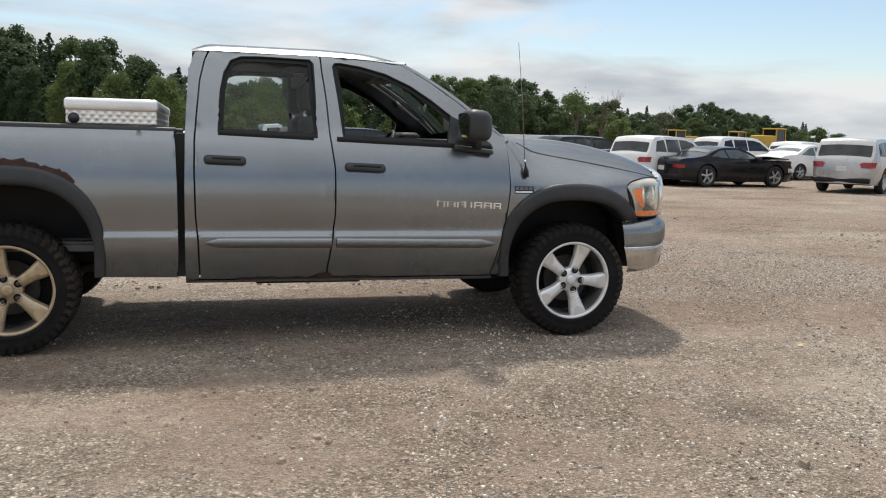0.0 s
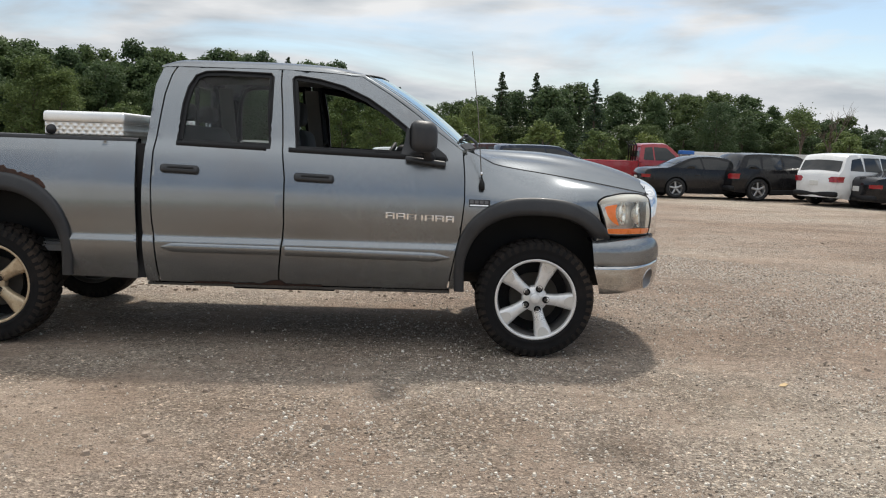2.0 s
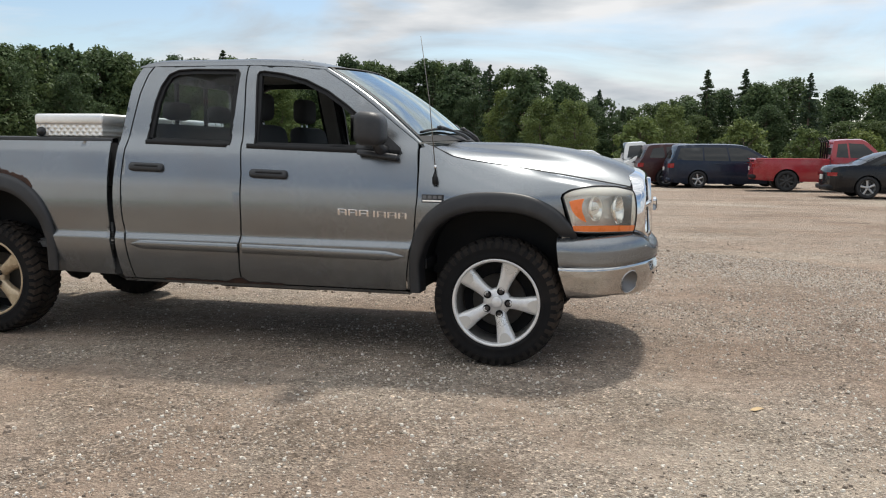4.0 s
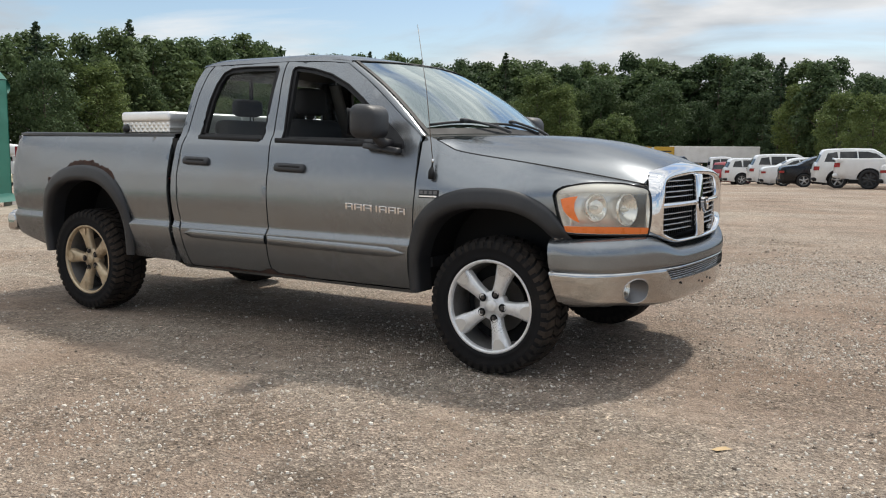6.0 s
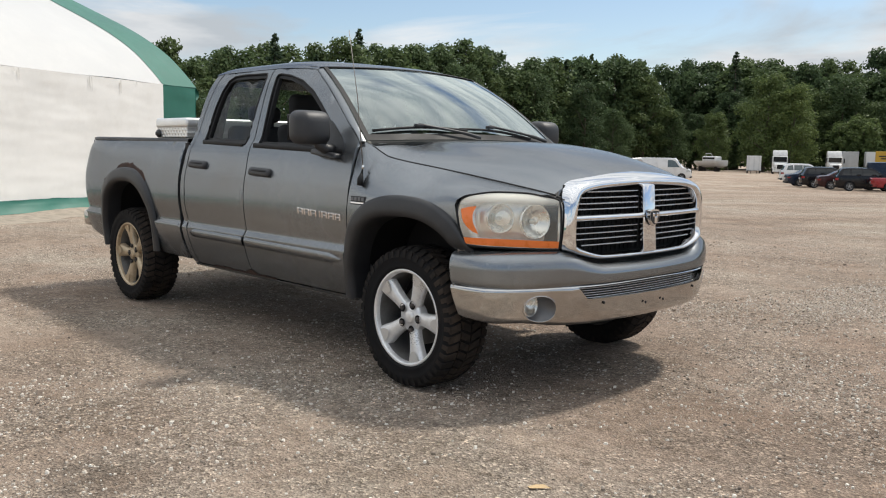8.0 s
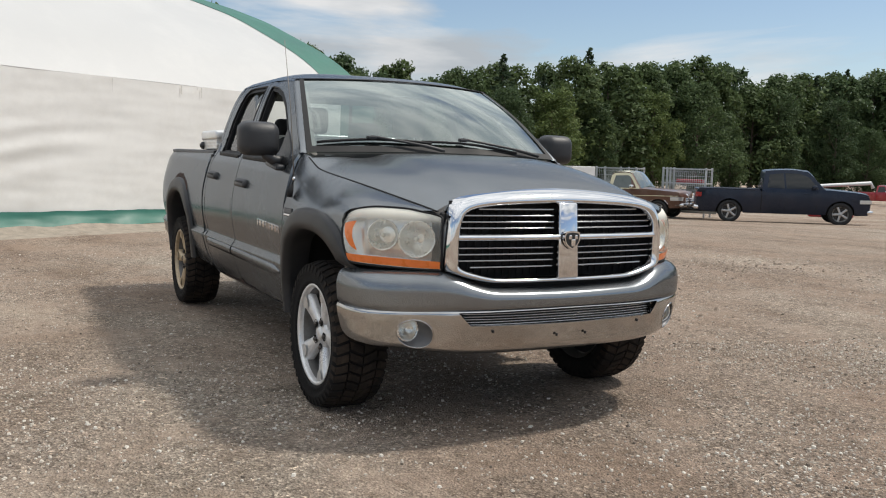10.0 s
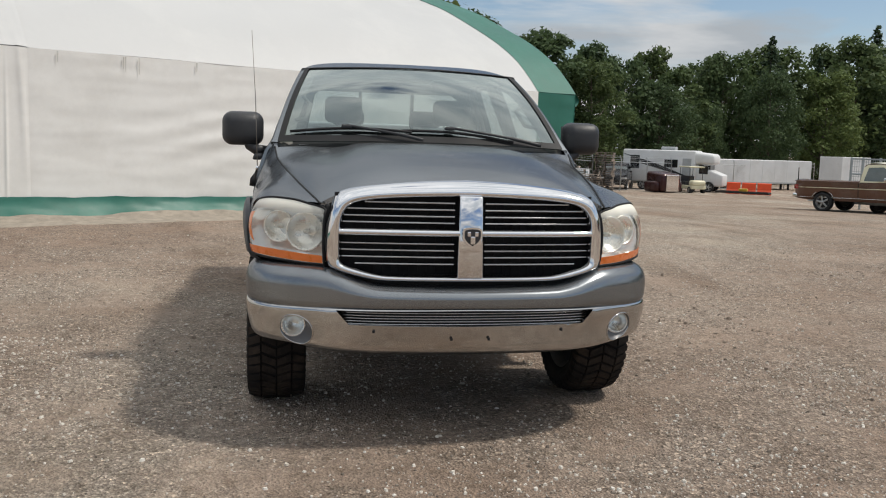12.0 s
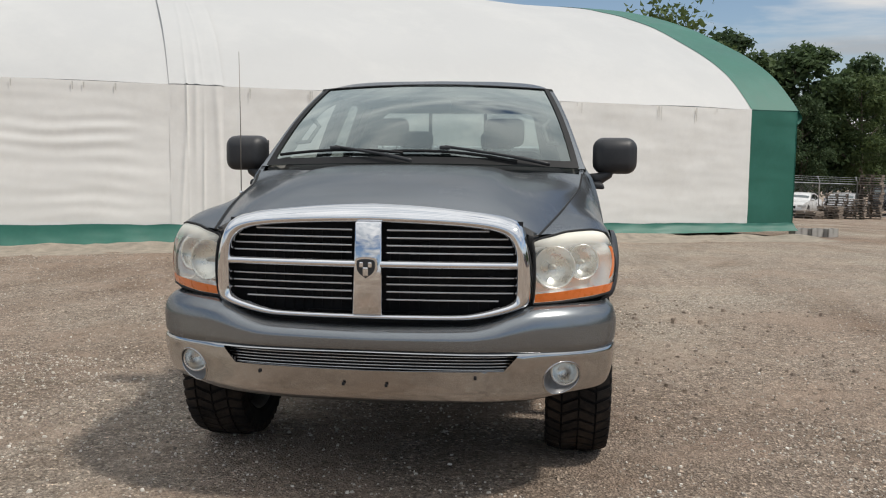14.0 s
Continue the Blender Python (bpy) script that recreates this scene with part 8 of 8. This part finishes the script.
    part("load", boxes((-0.4, 0.75, -0.4, 0.4, 1.5, 1.68), bevel=0.05) if x > -26 else boxes((-0.9, 0.9, -0.5, 0.5, 0.95, 1.05), bevel=0.02), RED_PAINT if x > -26 else TRAILER_GREY, cage)
flat = thing("flat_trailer", on_ground(-23.9, 22.4, 30), "low rusty flatbed trailer behind the brown pickup", "trailer")
part("deck", boxes((-3.6, 3.0, -1.1, 1.1, 0.34, 0.46), bevel=0.02), UNDERSIDE, flat)
part("rack", boxes((0.4, 2.6, -0.9, 0.9, 0.8, 0.92), (0.5, 0.6, -0.8, 0.8, 0.46, 0.8), (2.4, 2.5, -0.8, 0.8, 0.46, 0.8)), TRAILER_WHITE, flat)
part("side_board", boxes((-3.6, 3.0, -1.12, -1.08, 0.30, 0.40), (-3.6, 3.0, 1.08, 1.12, 0.30, 0.40)), GALV, flat)
for s in (-1, 1):
    for x in (-0.9, -0.1):
        hub = new("wheel")
        hub.parent = flat
        hub.matrix_local = Matrix.Translation((x, s * 1.0, 0.3)) @ (Matrix.Identity(4) if s < 0 else Matrix.Rotation(math.pi, 4, "Z"))
        for me_ in wheel_meshes(0.3, True):
            o = new(me_.name, me_)
            o.parent = hub
lift = thing("boom_lift", on_ground(-20.9, 29.8, 40), "small red and white boom machine behind pickup", "machine")
part("base", boxes((-0.9, 0.9, -0.5, 0.5, 0.2, 1.0), bevel=0.08), RED_PAINT, lift)
raw("boom", *tube([(-0.6, 0, 1.0), (-0.9, 0, 1.5), (1.5, 0, 1.72), (1.6, 0, 1.5)], 0.09, 6), TRAILER_WHITE, lift)
part("head", boxes((-1.9, -1.3, -0.25, 0.25, 1.35, 1.6), bevel=0.05), TRAILER_WHITE, lift)

# orange water-filled barriers
for k in range(1, 4):
    b = thing("traffic_barrier", on_ground(-54.1 + 0.62 * k, 30.5 + 0.86 * k, 54 + 3 * (k % 2)), "orange plastic traffic barrier on gravel", "barrier", group="orange barriers")
    v, f = grid(1, 8, lambda i, j: Vector((-0.47 + 0.94 * i, (-0.23, -0.22, -0.12, -0.08, 0.0, 0.08, 0.12, 0.22, 0.23)[j], (0.0, 0.18, 0.34, 0.80, 0.84, 0.80, 0.34, 0.18, 0.0)[j])), flip=True)
    ends = [[j for j in range(9)], [9 + j for j in range(9)][::-1]]
    raw("shell", v, f + ends, ORANGE, b, smooth=False)
    # black boxes painted as shaded slots, the shell is not cut
    part("foot_slot_shade", boxes((-0.30, -0.12, -0.24, 0.24, 0.03, 0.10), (0.12, 0.30, -0.24, 0.24, 0.03, 0.10)), SHADE_BLACK, b)
part_dummy = thing("steel_frame", on_ground(-51.3, 30.9, 50), "dark steel frame lying before the barriers", "frame")
part("beam", boxes((-1.8, 1.8, -0.6, -0.5, 0.12, 0.26), (-1.8, 1.8, 0.5, 0.6, 0.12, 0.26), (-1.8, -1.7, -0.6, 0.6, 0.12, 0.26), (1.7, 1.8, -0.6, 0.6, 0.12, 0.26), bevel=0.01, seg=1), UNDERSIDE, part_dummy)
part("marker", boxes((-0.3, 0.3, -0.2, 0.2, 0.26, 0.46), bevel=0.05), YELLOW, part_dummy)

# hollow concrete blocks beside the fabric building's corner
for k in range(3):
    q = TENT_C + TENT_S * -(0.42 + 0.43 * k) + TENT_W * (0.25 - 0.05 * k)
    blk = thing("concrete_block", pose(q.x, q.y, ground_z(q.x, q.y) - 0.005, 0, 0, 118 + 6 * k), "grey hollow concrete block on gravel", "block", group="concrete blocks")
    part("block", boxes((-0.20, 0.20, -0.10, -0.07, 0, 0.20), (-0.20, 0.20, 0.07, 0.10, 0, 0.20), (-0.20, -0.17, -0.10, 0.10, 0, 0.20), (0.17, 0.20, -0.10, 0.10, 0, 0.20), (-0.015, 0.015, -0.10, 0.10, 0, 0.20)), CONCRETE, blk)

# wooden pallets: one is built, the rest copied
OLD_WOOD = material("weathered_wood", (0.23, 0.19, 0.155), 0.85, 0.0, 0.35, 3, 40, bump=0.3, bump_scale=60, random_tint=0.35)
first = thing("pallet", pose(0, 0, 0), "weathered wooden pallet in a stack", "pallet", "stacked pallets")
board = bpy.data.meshes.new("board")
bm = boxes((-0.60, 0.60, -0.048, 0.048, 0.0, 0.018))
bm.to_mesh(board)
bm.free()
board.materials.append(OLD_WOOD)
beam = bpy.data.meshes.new("stringer")
bm = boxes((-0.02, 0.02, -0.50, 0.50, 0.0, 0.108))
bm.to_mesh(beam)
bm.free()
beam.materials.append(OLD_WOOD)
for k in range(7):
    o = new("board", board)
    o.parent, o.location = first, (0, -0.45 + 0.15 * k, 0.126)
for k in (0, 3, 6):
    o = new("board", board)
    o.parent, o.location = first, (0, -0.45 + 0.15 * k, 0.0)
for x in (-0.57, 0.0, 0.57):
    o = new("stringer", beam)
    o.parent, o.location = first, (x, 0, 0.018)
rng = random.Random(5)
stacks = ((-50.1, 20.1, 18, 62), (-48.8, 18.7, 8, 70), (-48.1, 17.2, 5, 55), (-47.1, 15.7, 3, 50), (-50.6, 18.3, 10, 66))
started = False
for x, y, n_, turn in stacks:
    for k in range(n_):
        m = pose(x + rng.uniform(-0.05, 0.05), y + rng.uniform(-0.05, 0.05), ground_z(x, y) + 0.146 * k, 0, 0, turn + rng.uniform(-6, 6))
        if not started:
            first.matrix_world = m
            started = True
        else:
            copy_thing(first, m)

# chain-link fence along the north-west side
fence = thing("chain_link_fence", pose(0, 0, 0), "galvanised chain-link fence with barbed wire", "fence")
fa, fb = Vector((-44.4, 11.0)), Vector((-72.0, 50.0))
for k in range(15):
    q = fa.lerp(fb, k / 14)
    z = ground_z(q.x, q.y)
    raw("post", *tube([(q.x, q.y, z), (q.x, q.y, z + 2.15), (q.x + 0.25, q.y - 0.2, z + 2.45)], 0.035, 6), GALV, fence)
for h, r in ((2.05, 0.022), (2.2, 0.008), (2.32, 0.008), (2.43, 0.008), (0.1, 0.012)):
    raw("rail", *tube([(fa.lerp(fb, k / 14).x, fa.lerp(fb, k / 14).y, ground_z(*fa.lerp(fb, k / 14)) + h) for k in range(15)], r, 4), GALV, fence)
verts, faces = [], []
length = (fb - fa).length
d2 = (fb - fa).normalized()
step = 0.16
for k in range(int(length / step)):
    for lean in (-1, 1):
        a = fa + d2 * (k * step)
        b = a + d2 * (lean * 2.0)
        for q, h in ((a, 0.1), (b, 2.05)):
            z = ground_z(q.x, q.y) + h
            verts += [(q.x - d2.x * 0.003, q.y - d2.y * 0.003, z), (q.x + d2.x * 0.003, q.y + d2.y * 0.003, z)]
        i = len(verts) - 4
        faces.append([i, i + 1, i + 3, i + 2])
tagged(raw("mesh", verts, faces, GALV, fence, smooth=False), kind="stuff")
# small blue canopy on posts far behind the row
can = thing("blue_canopy", on_ground(22.7, 74.3, 10), "small bright blue awning on a frame", "awning")
BLUE = material("blue_cloth", (0.02, 0.12, 0.42), 0.6, 0.0, 0.1)
part("top", boxes((-0.5, 0.7, -0.5, 0.5, 1.89, 2.24), bevel=0.06), BLUE, can)
part("frame", boxes((-0.45, -0.38, -0.04, 0.04, 0, 1.94), (0.55, 0.62, -0.04, 0.04, 0, 1.94)), GALV, can)
part("crate", boxes((-2.4, 0.9, 1.2, 2.4, 0.4, 1.9), bevel=0.02), OLD_WOOD, can)

# ---------------------------------------------------------------- the woods round the yard


def leaf_material(name, base):
    """Leaves: two-sided, a little see-through, each leaf and each tree of its own tone."""
    m = bpy.data.materials.new(name)
    m.use_nodes = True
    t = m.node_tree
    p = t.nodes["Principled BSDF"]
    p.inputs["Roughness"].default_value = 0.55
    p.inputs["Specular IOR Level"].default_value = 0.12
    g = t.nodes.new("ShaderNodeNewGeometry")
    info = t.nodes.new("ShaderNodeObjectInfo")
    r1 = t.nodes.new("ShaderNodeValToRGB")
    r1.color_ramp.elements[0].color = (base[0] * 0.78, base[1] * 0.80, base[2] * 0.82, 1)
    r1.color_ramp.elements[1].color = (base[0] * 1.30, base[1] * 1.24, base[2] * 1.15, 1)
    t.links.new(g.outputs["Random Per Island"], r1.inputs[0])
    r2 = t.nodes.new("ShaderNodeValToRGB")
    e = r2.color_ramp.elements
    e[0].color, e[1].color = (0.76, 0.82, 0.88, 1), (1.14, 1.10, 0.94, 1)
    e.new(0.5).color = (0.95, 1.0, 1.0, 1)
    t.links.new(info.outputs["Random"], r2.inputs[0])
    mu = t.nodes.new("ShaderNodeMixRGB")
    mu.blend_type = "MULTIPLY"
    mu.inputs[0].default_value = 1.0
    t.links.new(r1.outputs[0], mu.inputs[1])
    t.links.new(r2.outputs[0], mu.inputs[2])
    t.links.new(mu.outputs[0], p.inputs["Base Color"])
    tr = t.nodes.new("ShaderNodeBsdfTranslucent")
    t.links.new(mu.outputs[0], tr.inputs[0])
    mx = t.nodes.new("ShaderNodeMixShader")
    mx.inputs[0].default_value = 0.34
    t.links.new(p.outputs[0], mx.inputs[1])
    t.links.new(tr.outputs[0], mx.inputs[2])
    t.links.new(mx.outputs[0], t.nodes["Material Output"].inputs[0])
    return m


LEAVES = leaf_material("broad_leaves", (0.084, 0.121, 0.056))
LEAVES_LIGHT = leaf_material("young_leaves", (0.126, 0.165, 0.060))
NEEDLES = leaf_material("needles", (0.064, 0.095, 0.055))
BARK = material("bark", (0.115, 0.092, 0.072), 0.9, 0.0, 0.3, 6, 40, bump=0.6, bump_scale=30)


def leaf_mesh(name, centres, outs, size, rng_, material_, parent, label=""):
    """Three-cornered leaves at the given places."""
    n_ = len(centres)
    nrm = outs + rng_.normal(0, 0.8, (n_, 3))
    nrm /= np.linalg.norm(nrm, axis=1)[:, None] + 1e-9
    any_ = rng_.normal(0, 1, (n_, 3))
    a = np.cross(nrm, any_)
    a /= np.linalg.norm(a, axis=1)[:, None] + 1e-9
    b = np.cross(nrm, a)
    s_ = size * rng_.uniform(0.6, 1.35, (n_, 1))
    vs = np.stack([centres + a * s_, centres - a * s_ * 0.6 + b * s_ * 0.7, centres - a * s_ * 0.6 - b * s_ * 0.7], 1).reshape(-1, 3)
    me = bpy.data.meshes.new(name)
    me.from_pydata(vs.tolist(), [], (np.arange(n_)[:, None] * 3 + np.arange(3)).tolist())
    me.update()
    ob = link(name, me, material_, parent, label, smooth=False)
    return tagged(ob, label, kind="stuff")


def limbs(rng, top, lean, spread_, count, start):
    """Trunk and main limbs as one mesh."""
    trunk = [(lean * (k / 6) ** 1.5 + 0.10 * rng.uniform(-1, 1), 0.10 * rng.uniform(-1, 1), top * k / 6 - (0.2 if k == 0 else 0)) for k in range(7)]
    r0 = 0.016 * top + 0.05
    pieces = [tube(trunk, [r0 * (1.35 if k == 0 else 1 - 0.88 * k / 6) for k in range(7)], 8)]
    for k in range(count):
        h = start + (0.9 - start) * k / count
        a = 2.4 * k + rng.uniform(-0.4, 0.4)
        x0 = lean * h ** 1.5
        ln = spread_ * (1.05 - 0.55 * h) * rng.uniform(0.7, 1.0)
        p0 = Vector((x0, 0, top * h))
        d = Vector((math.cos(a), math.sin(a), rng.uniform(0.35, 0.9)))
        pts = [p0, p0 + d * ln * 0.4, p0 + d * ln * 0.75 + Vector((0, 0, 0.1 * ln)), p0 + d * ln + Vector((0, 0, 0.25 * ln))]
        r = r0 * (1 - h) * 0.5 + 0.02
        pieces.append(tube(pts, [r, r * 0.7, r * 0.45, 0.012], 5))
        for q in range(3):
            b = a + rng.uniform(-1.1, 1.1)
            s0 = pts[1 + q % 2]
            pieces.append(tube([s0, s0 + Vector((math.cos(b), math.sin(b), 0.6)) * ln * 0.4], [r * 0.4, 0.008], 4))
    return merged(*pieces)


def broad_tree(seed, tall, wide, low, leaves, size, mat_, label, lobes=34, gap=0.0, name="tree"):
    """Broad-leaved tree: uneven lobes of leaves round a limbed trunk."""
    rng = random.Random(seed)
    r_ = np.random.RandomState(seed)
    tree = thing(name, pose(0, 0, -60), label, "tree" if name == "tree" else name, "woods round the yard")
    raw("trunk", *limbs(rng, tall * 0.88, rng.uniform(-0.5, 0.5), wide * 0.8, 11, max(0.18, low)), BARK, tree, "grey-brown trunk with limbs")
    pts, outs = [], []
    for k in range(lobes):
        h = low + (1 - low) * (k + rng.random()) / lobes
        girth = wide * (math.sin(math.pi * min(0.97, 0.10 + 0.84 * ((h - low) / (1 - low)) ** 0.85)) ** 0.6)
        a = 2.4 * k + rng.uniform(-0.5, 0.5)
        d = girth * rng.uniform(0.35, 0.85)
        c = np.array([d * math.cos(a), d * math.sin(a), tall * h * 0.93])
        rad = np.array([1, 1, 0.78]) * wide * rng.uniform(0.26, 0.46) * (1.1 - 0.45 * h)
        m_ = int(leaves / lobes * rng.uniform(0.7, 1.3) * (1.0 if rng.random() > gap else 0.15))
        u = r_.normal(0, 1, (m_, 3))
        u /= np.linalg.norm(u, axis=1)[:, None]
        u[:, 2] = np.where(u[:, 2] < -0.35, -u[:, 2], u[:, 2])
        pts.append(c + u * rad * (1 - 0.45 * r_.rand(m_, 1) ** 2) + r_.normal(0, 0.05 * wide, (m_, 3)))
        outs.append(u + np.array([0, 0, 0.35]))
    leaf_mesh("crown", np.concatenate(pts), np.concatenate(outs), size, r_, mat_, tree)
    return tree


def conifer(seed, tall, wide, label, ragged=0.25):
    """Spruce or pine: whorls of drooping boughs that shorten to a spire."""
    rng = random.Random(seed)
    r_ = np.random.RandomState(seed)
    tree = thing("conifer", pose(0, 0, -60), label, "tree", "woods round the yard")
    raw("trunk", *tube([(0, 0, -0.2), (0, 0, tall * 0.5), (0, 0, tall)], [0.02 * tall, 0.012 * tall, 0.01], 7), BARK, tree, "straight grey trunk")
    pts, outs = [], []
    rows = int(tall * 6.5)
    for k in range(rows):
        h = 0.06 + 0.94 * k / rows
        ln = wide * (1 - h) ** 0.72 * rng.uniform(1 - ragged, 1.05) + 0.16
        for b in range(3):
            a = rng.uniform(0, 6.283)
            l2 = ln * rng.uniform(0.65, 1.1)
            rise, droop = rng.uniform(-0.2, 0.2), rng.uniform(0.2, 0.55)
            q = max(7, int(l2 * 14))
            u = r_.rand(q, 1) ** 0.7
            z = tall * h + rise - droop * l2 * u + 0.22 * l2 * u ** 3
            w = 0.20 * l2 * u * r_.uniform(-1, 1, (q, 1))
            pts.append(np.concatenate([math.cos(a) * l2 * u - math.sin(a) * w, math.sin(a) * l2 * u + math.cos(a) * w, z + r_.normal(0, 0.05, (q, 1))], 1))
            outs.append(np.tile([0.35 * math.cos(a), 0.35 * math.sin(a), 1.0], (q, 1)))
    leaf_mesh("crown", np.concatenate(pts), np.concatenate(outs), 0.20, r_, NEEDLES, tree)
    return tree


def bare_tree(seed, tall, label, leaves=0):
    """Thin tree with few or no leaves."""
    rng = random.Random(seed)
    r_ = np.random.RandomState(seed)
    tree = thing("thin_tree", pose(0, 0, -60), label, "tree", "thin trees beside the yard")
    pieces, tips = [], []

    def grow(p, d, ln, r, depth):
        q = p + d * ln
        pieces.append(tube([p, p.lerp(q, 0.5) + Vector((rng.uniform(-1, 1), rng.uniform(-1, 1), 0)) * 0.06 * ln, q], [r, r * 0.82, r * 0.62], 5 if depth > 2 else 4))
        if depth == 0:
            tips.append(q)
            return
        for _ in range(3 if depth > 1 else 2):
            e = (d + Vector((rng.uniform(-1, 1), rng.uniform(-1, 1), rng.uniform(-0.2, 0.6))) * 0.62).normalized()
            grow(q if rng.random() < 0.6 else p.lerp(q, 0.7), e, ln * rng.uniform(0.58, 0.8), r * 0.6, depth - 1)
    grow(Vector((0, 0, -0.2)), Vector((0.03, 0, 1)), tall * 0.36, 0.17, 5)
    raw("trunk", *merged(*pieces), BARK, tree, "bare grey trunk and twigs")
    if leaves:
        base = np.array([tuple(q) for q in tips])
        c = base[r_.randint(0, len(base), leaves)] + r_.normal(0, 0.35, (leaves, 3))
        leaf_mesh("crown", c, np.tile([0, 0, 1.0], (leaves, 1)), 0.17, r_, LEAVES_LIGHT, tree)
    return tree


BROAD = "tall green broad-leaved tree at the wood's edge"
MODELS = [broad_tree(11, 12, 3.9, 0.03, 14500, 0.152, LEAVES, BROAD, 50), broad_tree(12, 12, 3.2, 0.04, 13000, 0.148, LEAVES, BROAD, 44), broad_tree(13, 12, 4.5, 0.03, 15500, 0.156, LEAVES, BROAD, 56, 0.10),
          broad_tree(14, 12, 3.4, 0.14, 12500, 0.146, LEAVES, "tall oak with an open dark crown", 34, 0.15), broad_tree(15, 12, 3.6, 0.03, 14000, 0.150, LEAVES_LIGHT, "yellow-green broad-leaved tree at the wood's edge", 42)]
BEHIND = [broad_tree(16, 12, 4.0, 0.10, 7000, 0.215, LEAVES, "green broad-leaved tree deeper in the wood", 40), broad_tree(17, 12, 3.5, 0.10, 6400, 0.210, LEAVES, "green broad-leaved tree deeper in the wood", 34, 0.1)]
PINES = [conifer(21, 14, 3.3, "dark green spruce with a pointed top"), conifer(22, 14, 2.5, "dark ragged pine among broad-leaved trees", 0.38)]
THIN = [bare_tree(31, 9, "half-bare tree with sparse yellowish leaves", 2300), bare_tree(32, 8, "dead leafless tree with thin grey twigs"), bare_tree(33, 9, "slender tree with sparse pale leaves", 2300)]
BUSH = broad_tree(41, 4, 2.0, 0.0, 4200, 0.13, LEAVES_LIGHT, "light green bush at the yard's edge", 22, name="bush")
USED = set()


def plant(model, x, y, tall, native, turn, broad=1.0):
    k = tall / native
    m = pose(x, y, ground_z(x, y) - 0.05, 0, 0, turn)
    if model.name in USED:
        tree = copy_thing(model, m)
    else:
        USED.add(model.name)
        tree = model
        tree.matrix_world = m
    tree.scale = (k * broad, k * broad, k)
    return tree


# top of the wood as seen from the yard, in degrees over the eye, and its distance, by bearing
WOOD_TOP = curve((50, 1.2), (54, 1.55), (58.5, 2.5), (61, 2.2), (64, 2.3), (67, 2.9), (69.5, 3.0), (72, 4.1), (75, 4.1), (78, 3.8), (81, 4.2), (85, 4.3), (88.5, 3.4), (91, 3.1), (94, 4.2), (97, 4.8), (100, 5.5),
                 (104, 5.3), (108, 5.5), (112, 5.2), (116, 5.4), (121, 5.3), (127, 5.7), (131, 5.6), (135, 6.3), (141, 6.6), (148, 6.8), (151, 6.3), (155, 6.6), (158, 7.5), (163, 7.8), (168, 8.6), (180, 9.3))
WOOD_FAR = curve((50, 190), (58, 170), (66, 125), (75, 112), (82, 118), (90, 128), (97, 134), (104, 190), (119, 200), (130, 160), (140, 122), (150, 96), (165, 70), (180, 68))
EYE = Vector((2.0, -4.0, 1.32))


def stand(az, far):
    a = radians(az)
    return EYE.x + far * math.cos(a), EYE.y + far * math.sin(a)


rng = random.Random(77)
for row, (push, step, share) in enumerate(((1.0, 6.2, 0.90), (1.06, 5.4, 1.04), (1.13, 5.4, 1.10))):
    az = 51.0 + row
    while az < 178:
        far = WOOD_FAR(az) * push * rng.uniform(0.97, 1.03)
        x, y = stand(az, far)
        tall = EYE.z + far * math.tan(radians(WOOD_TOP(az))) - ground_z(x, y)
        tall *= share * rng.uniform(0.86, 1.03) * (1.0 if row else rng.choice((1.0, 0.92, 0.72)))
        pick = rng.random()
        model, native = (PINES[rng.randrange(2)], 14.0) if pick < 0.10 and row > 0 and az < 150 else (MODELS[4], 12.0) if pick > 0.92 and row == 0 else (MODELS[rng.randrange(4)] if row == 0 else BEHIND[rng.randrange(2)], 12.0)
        if tall > 1.5:
            plant(model, x, y, tall, native, rng.uniform(0, 360), 1.0 if native > 13 else rng.uniform(0.85, 1.2) * min(1.5, max(1.0, 9.0 / tall)))
        az += math.degrees(max(3.4, step * min(1.0, tall / 12.5)) / far) * rng.uniform(0.75, 1.25)
# trees that stand out: bearing, distance, top in degrees
for model, native, az, far, top in ((PINES[0], 14, 86.9, 125, 5.3), (PINES[0], 14, 84.6, 128, 5.3), (PINES[0], 14, 80.9, 105, 5.0), (PINES[1], 14, 117.9, 200, 6.2),
                                    (THIN[2], 9, 67.9, 100, 3.5), (THIN[1], 8, 66.2, 100, 3.2), (THIN[1], 8, 62.0, 120, 2.3), (THIN[0], 9, 168.5, 62, 9.5), (THIN[2], 9, 170.5, 64, 9.3), (MODELS[4], 12, 115.9, 178, 5.0),
                                    (MODELS[4], 12, 114.4, 176, 4.3), (MODELS[4], 12, 119.0, 186, 2.6), (MODELS[4], 12, 95.5, 90, 3.6), (MODELS[4], 12, 89.3, 80, 3.3), (MODELS[4], 12, 164.5, 66, 7.9)):
    x, y = stand(az, far)
    plant(model, x, y, EYE.z + far * math.tan(radians(top)) - ground_z(x, y), native, az * 7)
for az, far, top in ((84.9, 70, 2.2), (91.5, 64, 2.3), (78.0, 62, 1.6), (81.0, 75, 1.7), (65.2, 88, 1.7), (111.4, 186, 1.9), (110.4, 186, 2.3), (52.5, 120, 1.3)):
    x, y = stand(az, far)
    plant(BUSH, x, y, EYE.z + far * math.tan(radians(top)) - ground_z(x, y), 4, az * 11)
for model in MODELS + BEHIND + PINES + THIN + [BUSH]:
    if model.name not in USED:
        bpy.data.objects.remove(model)
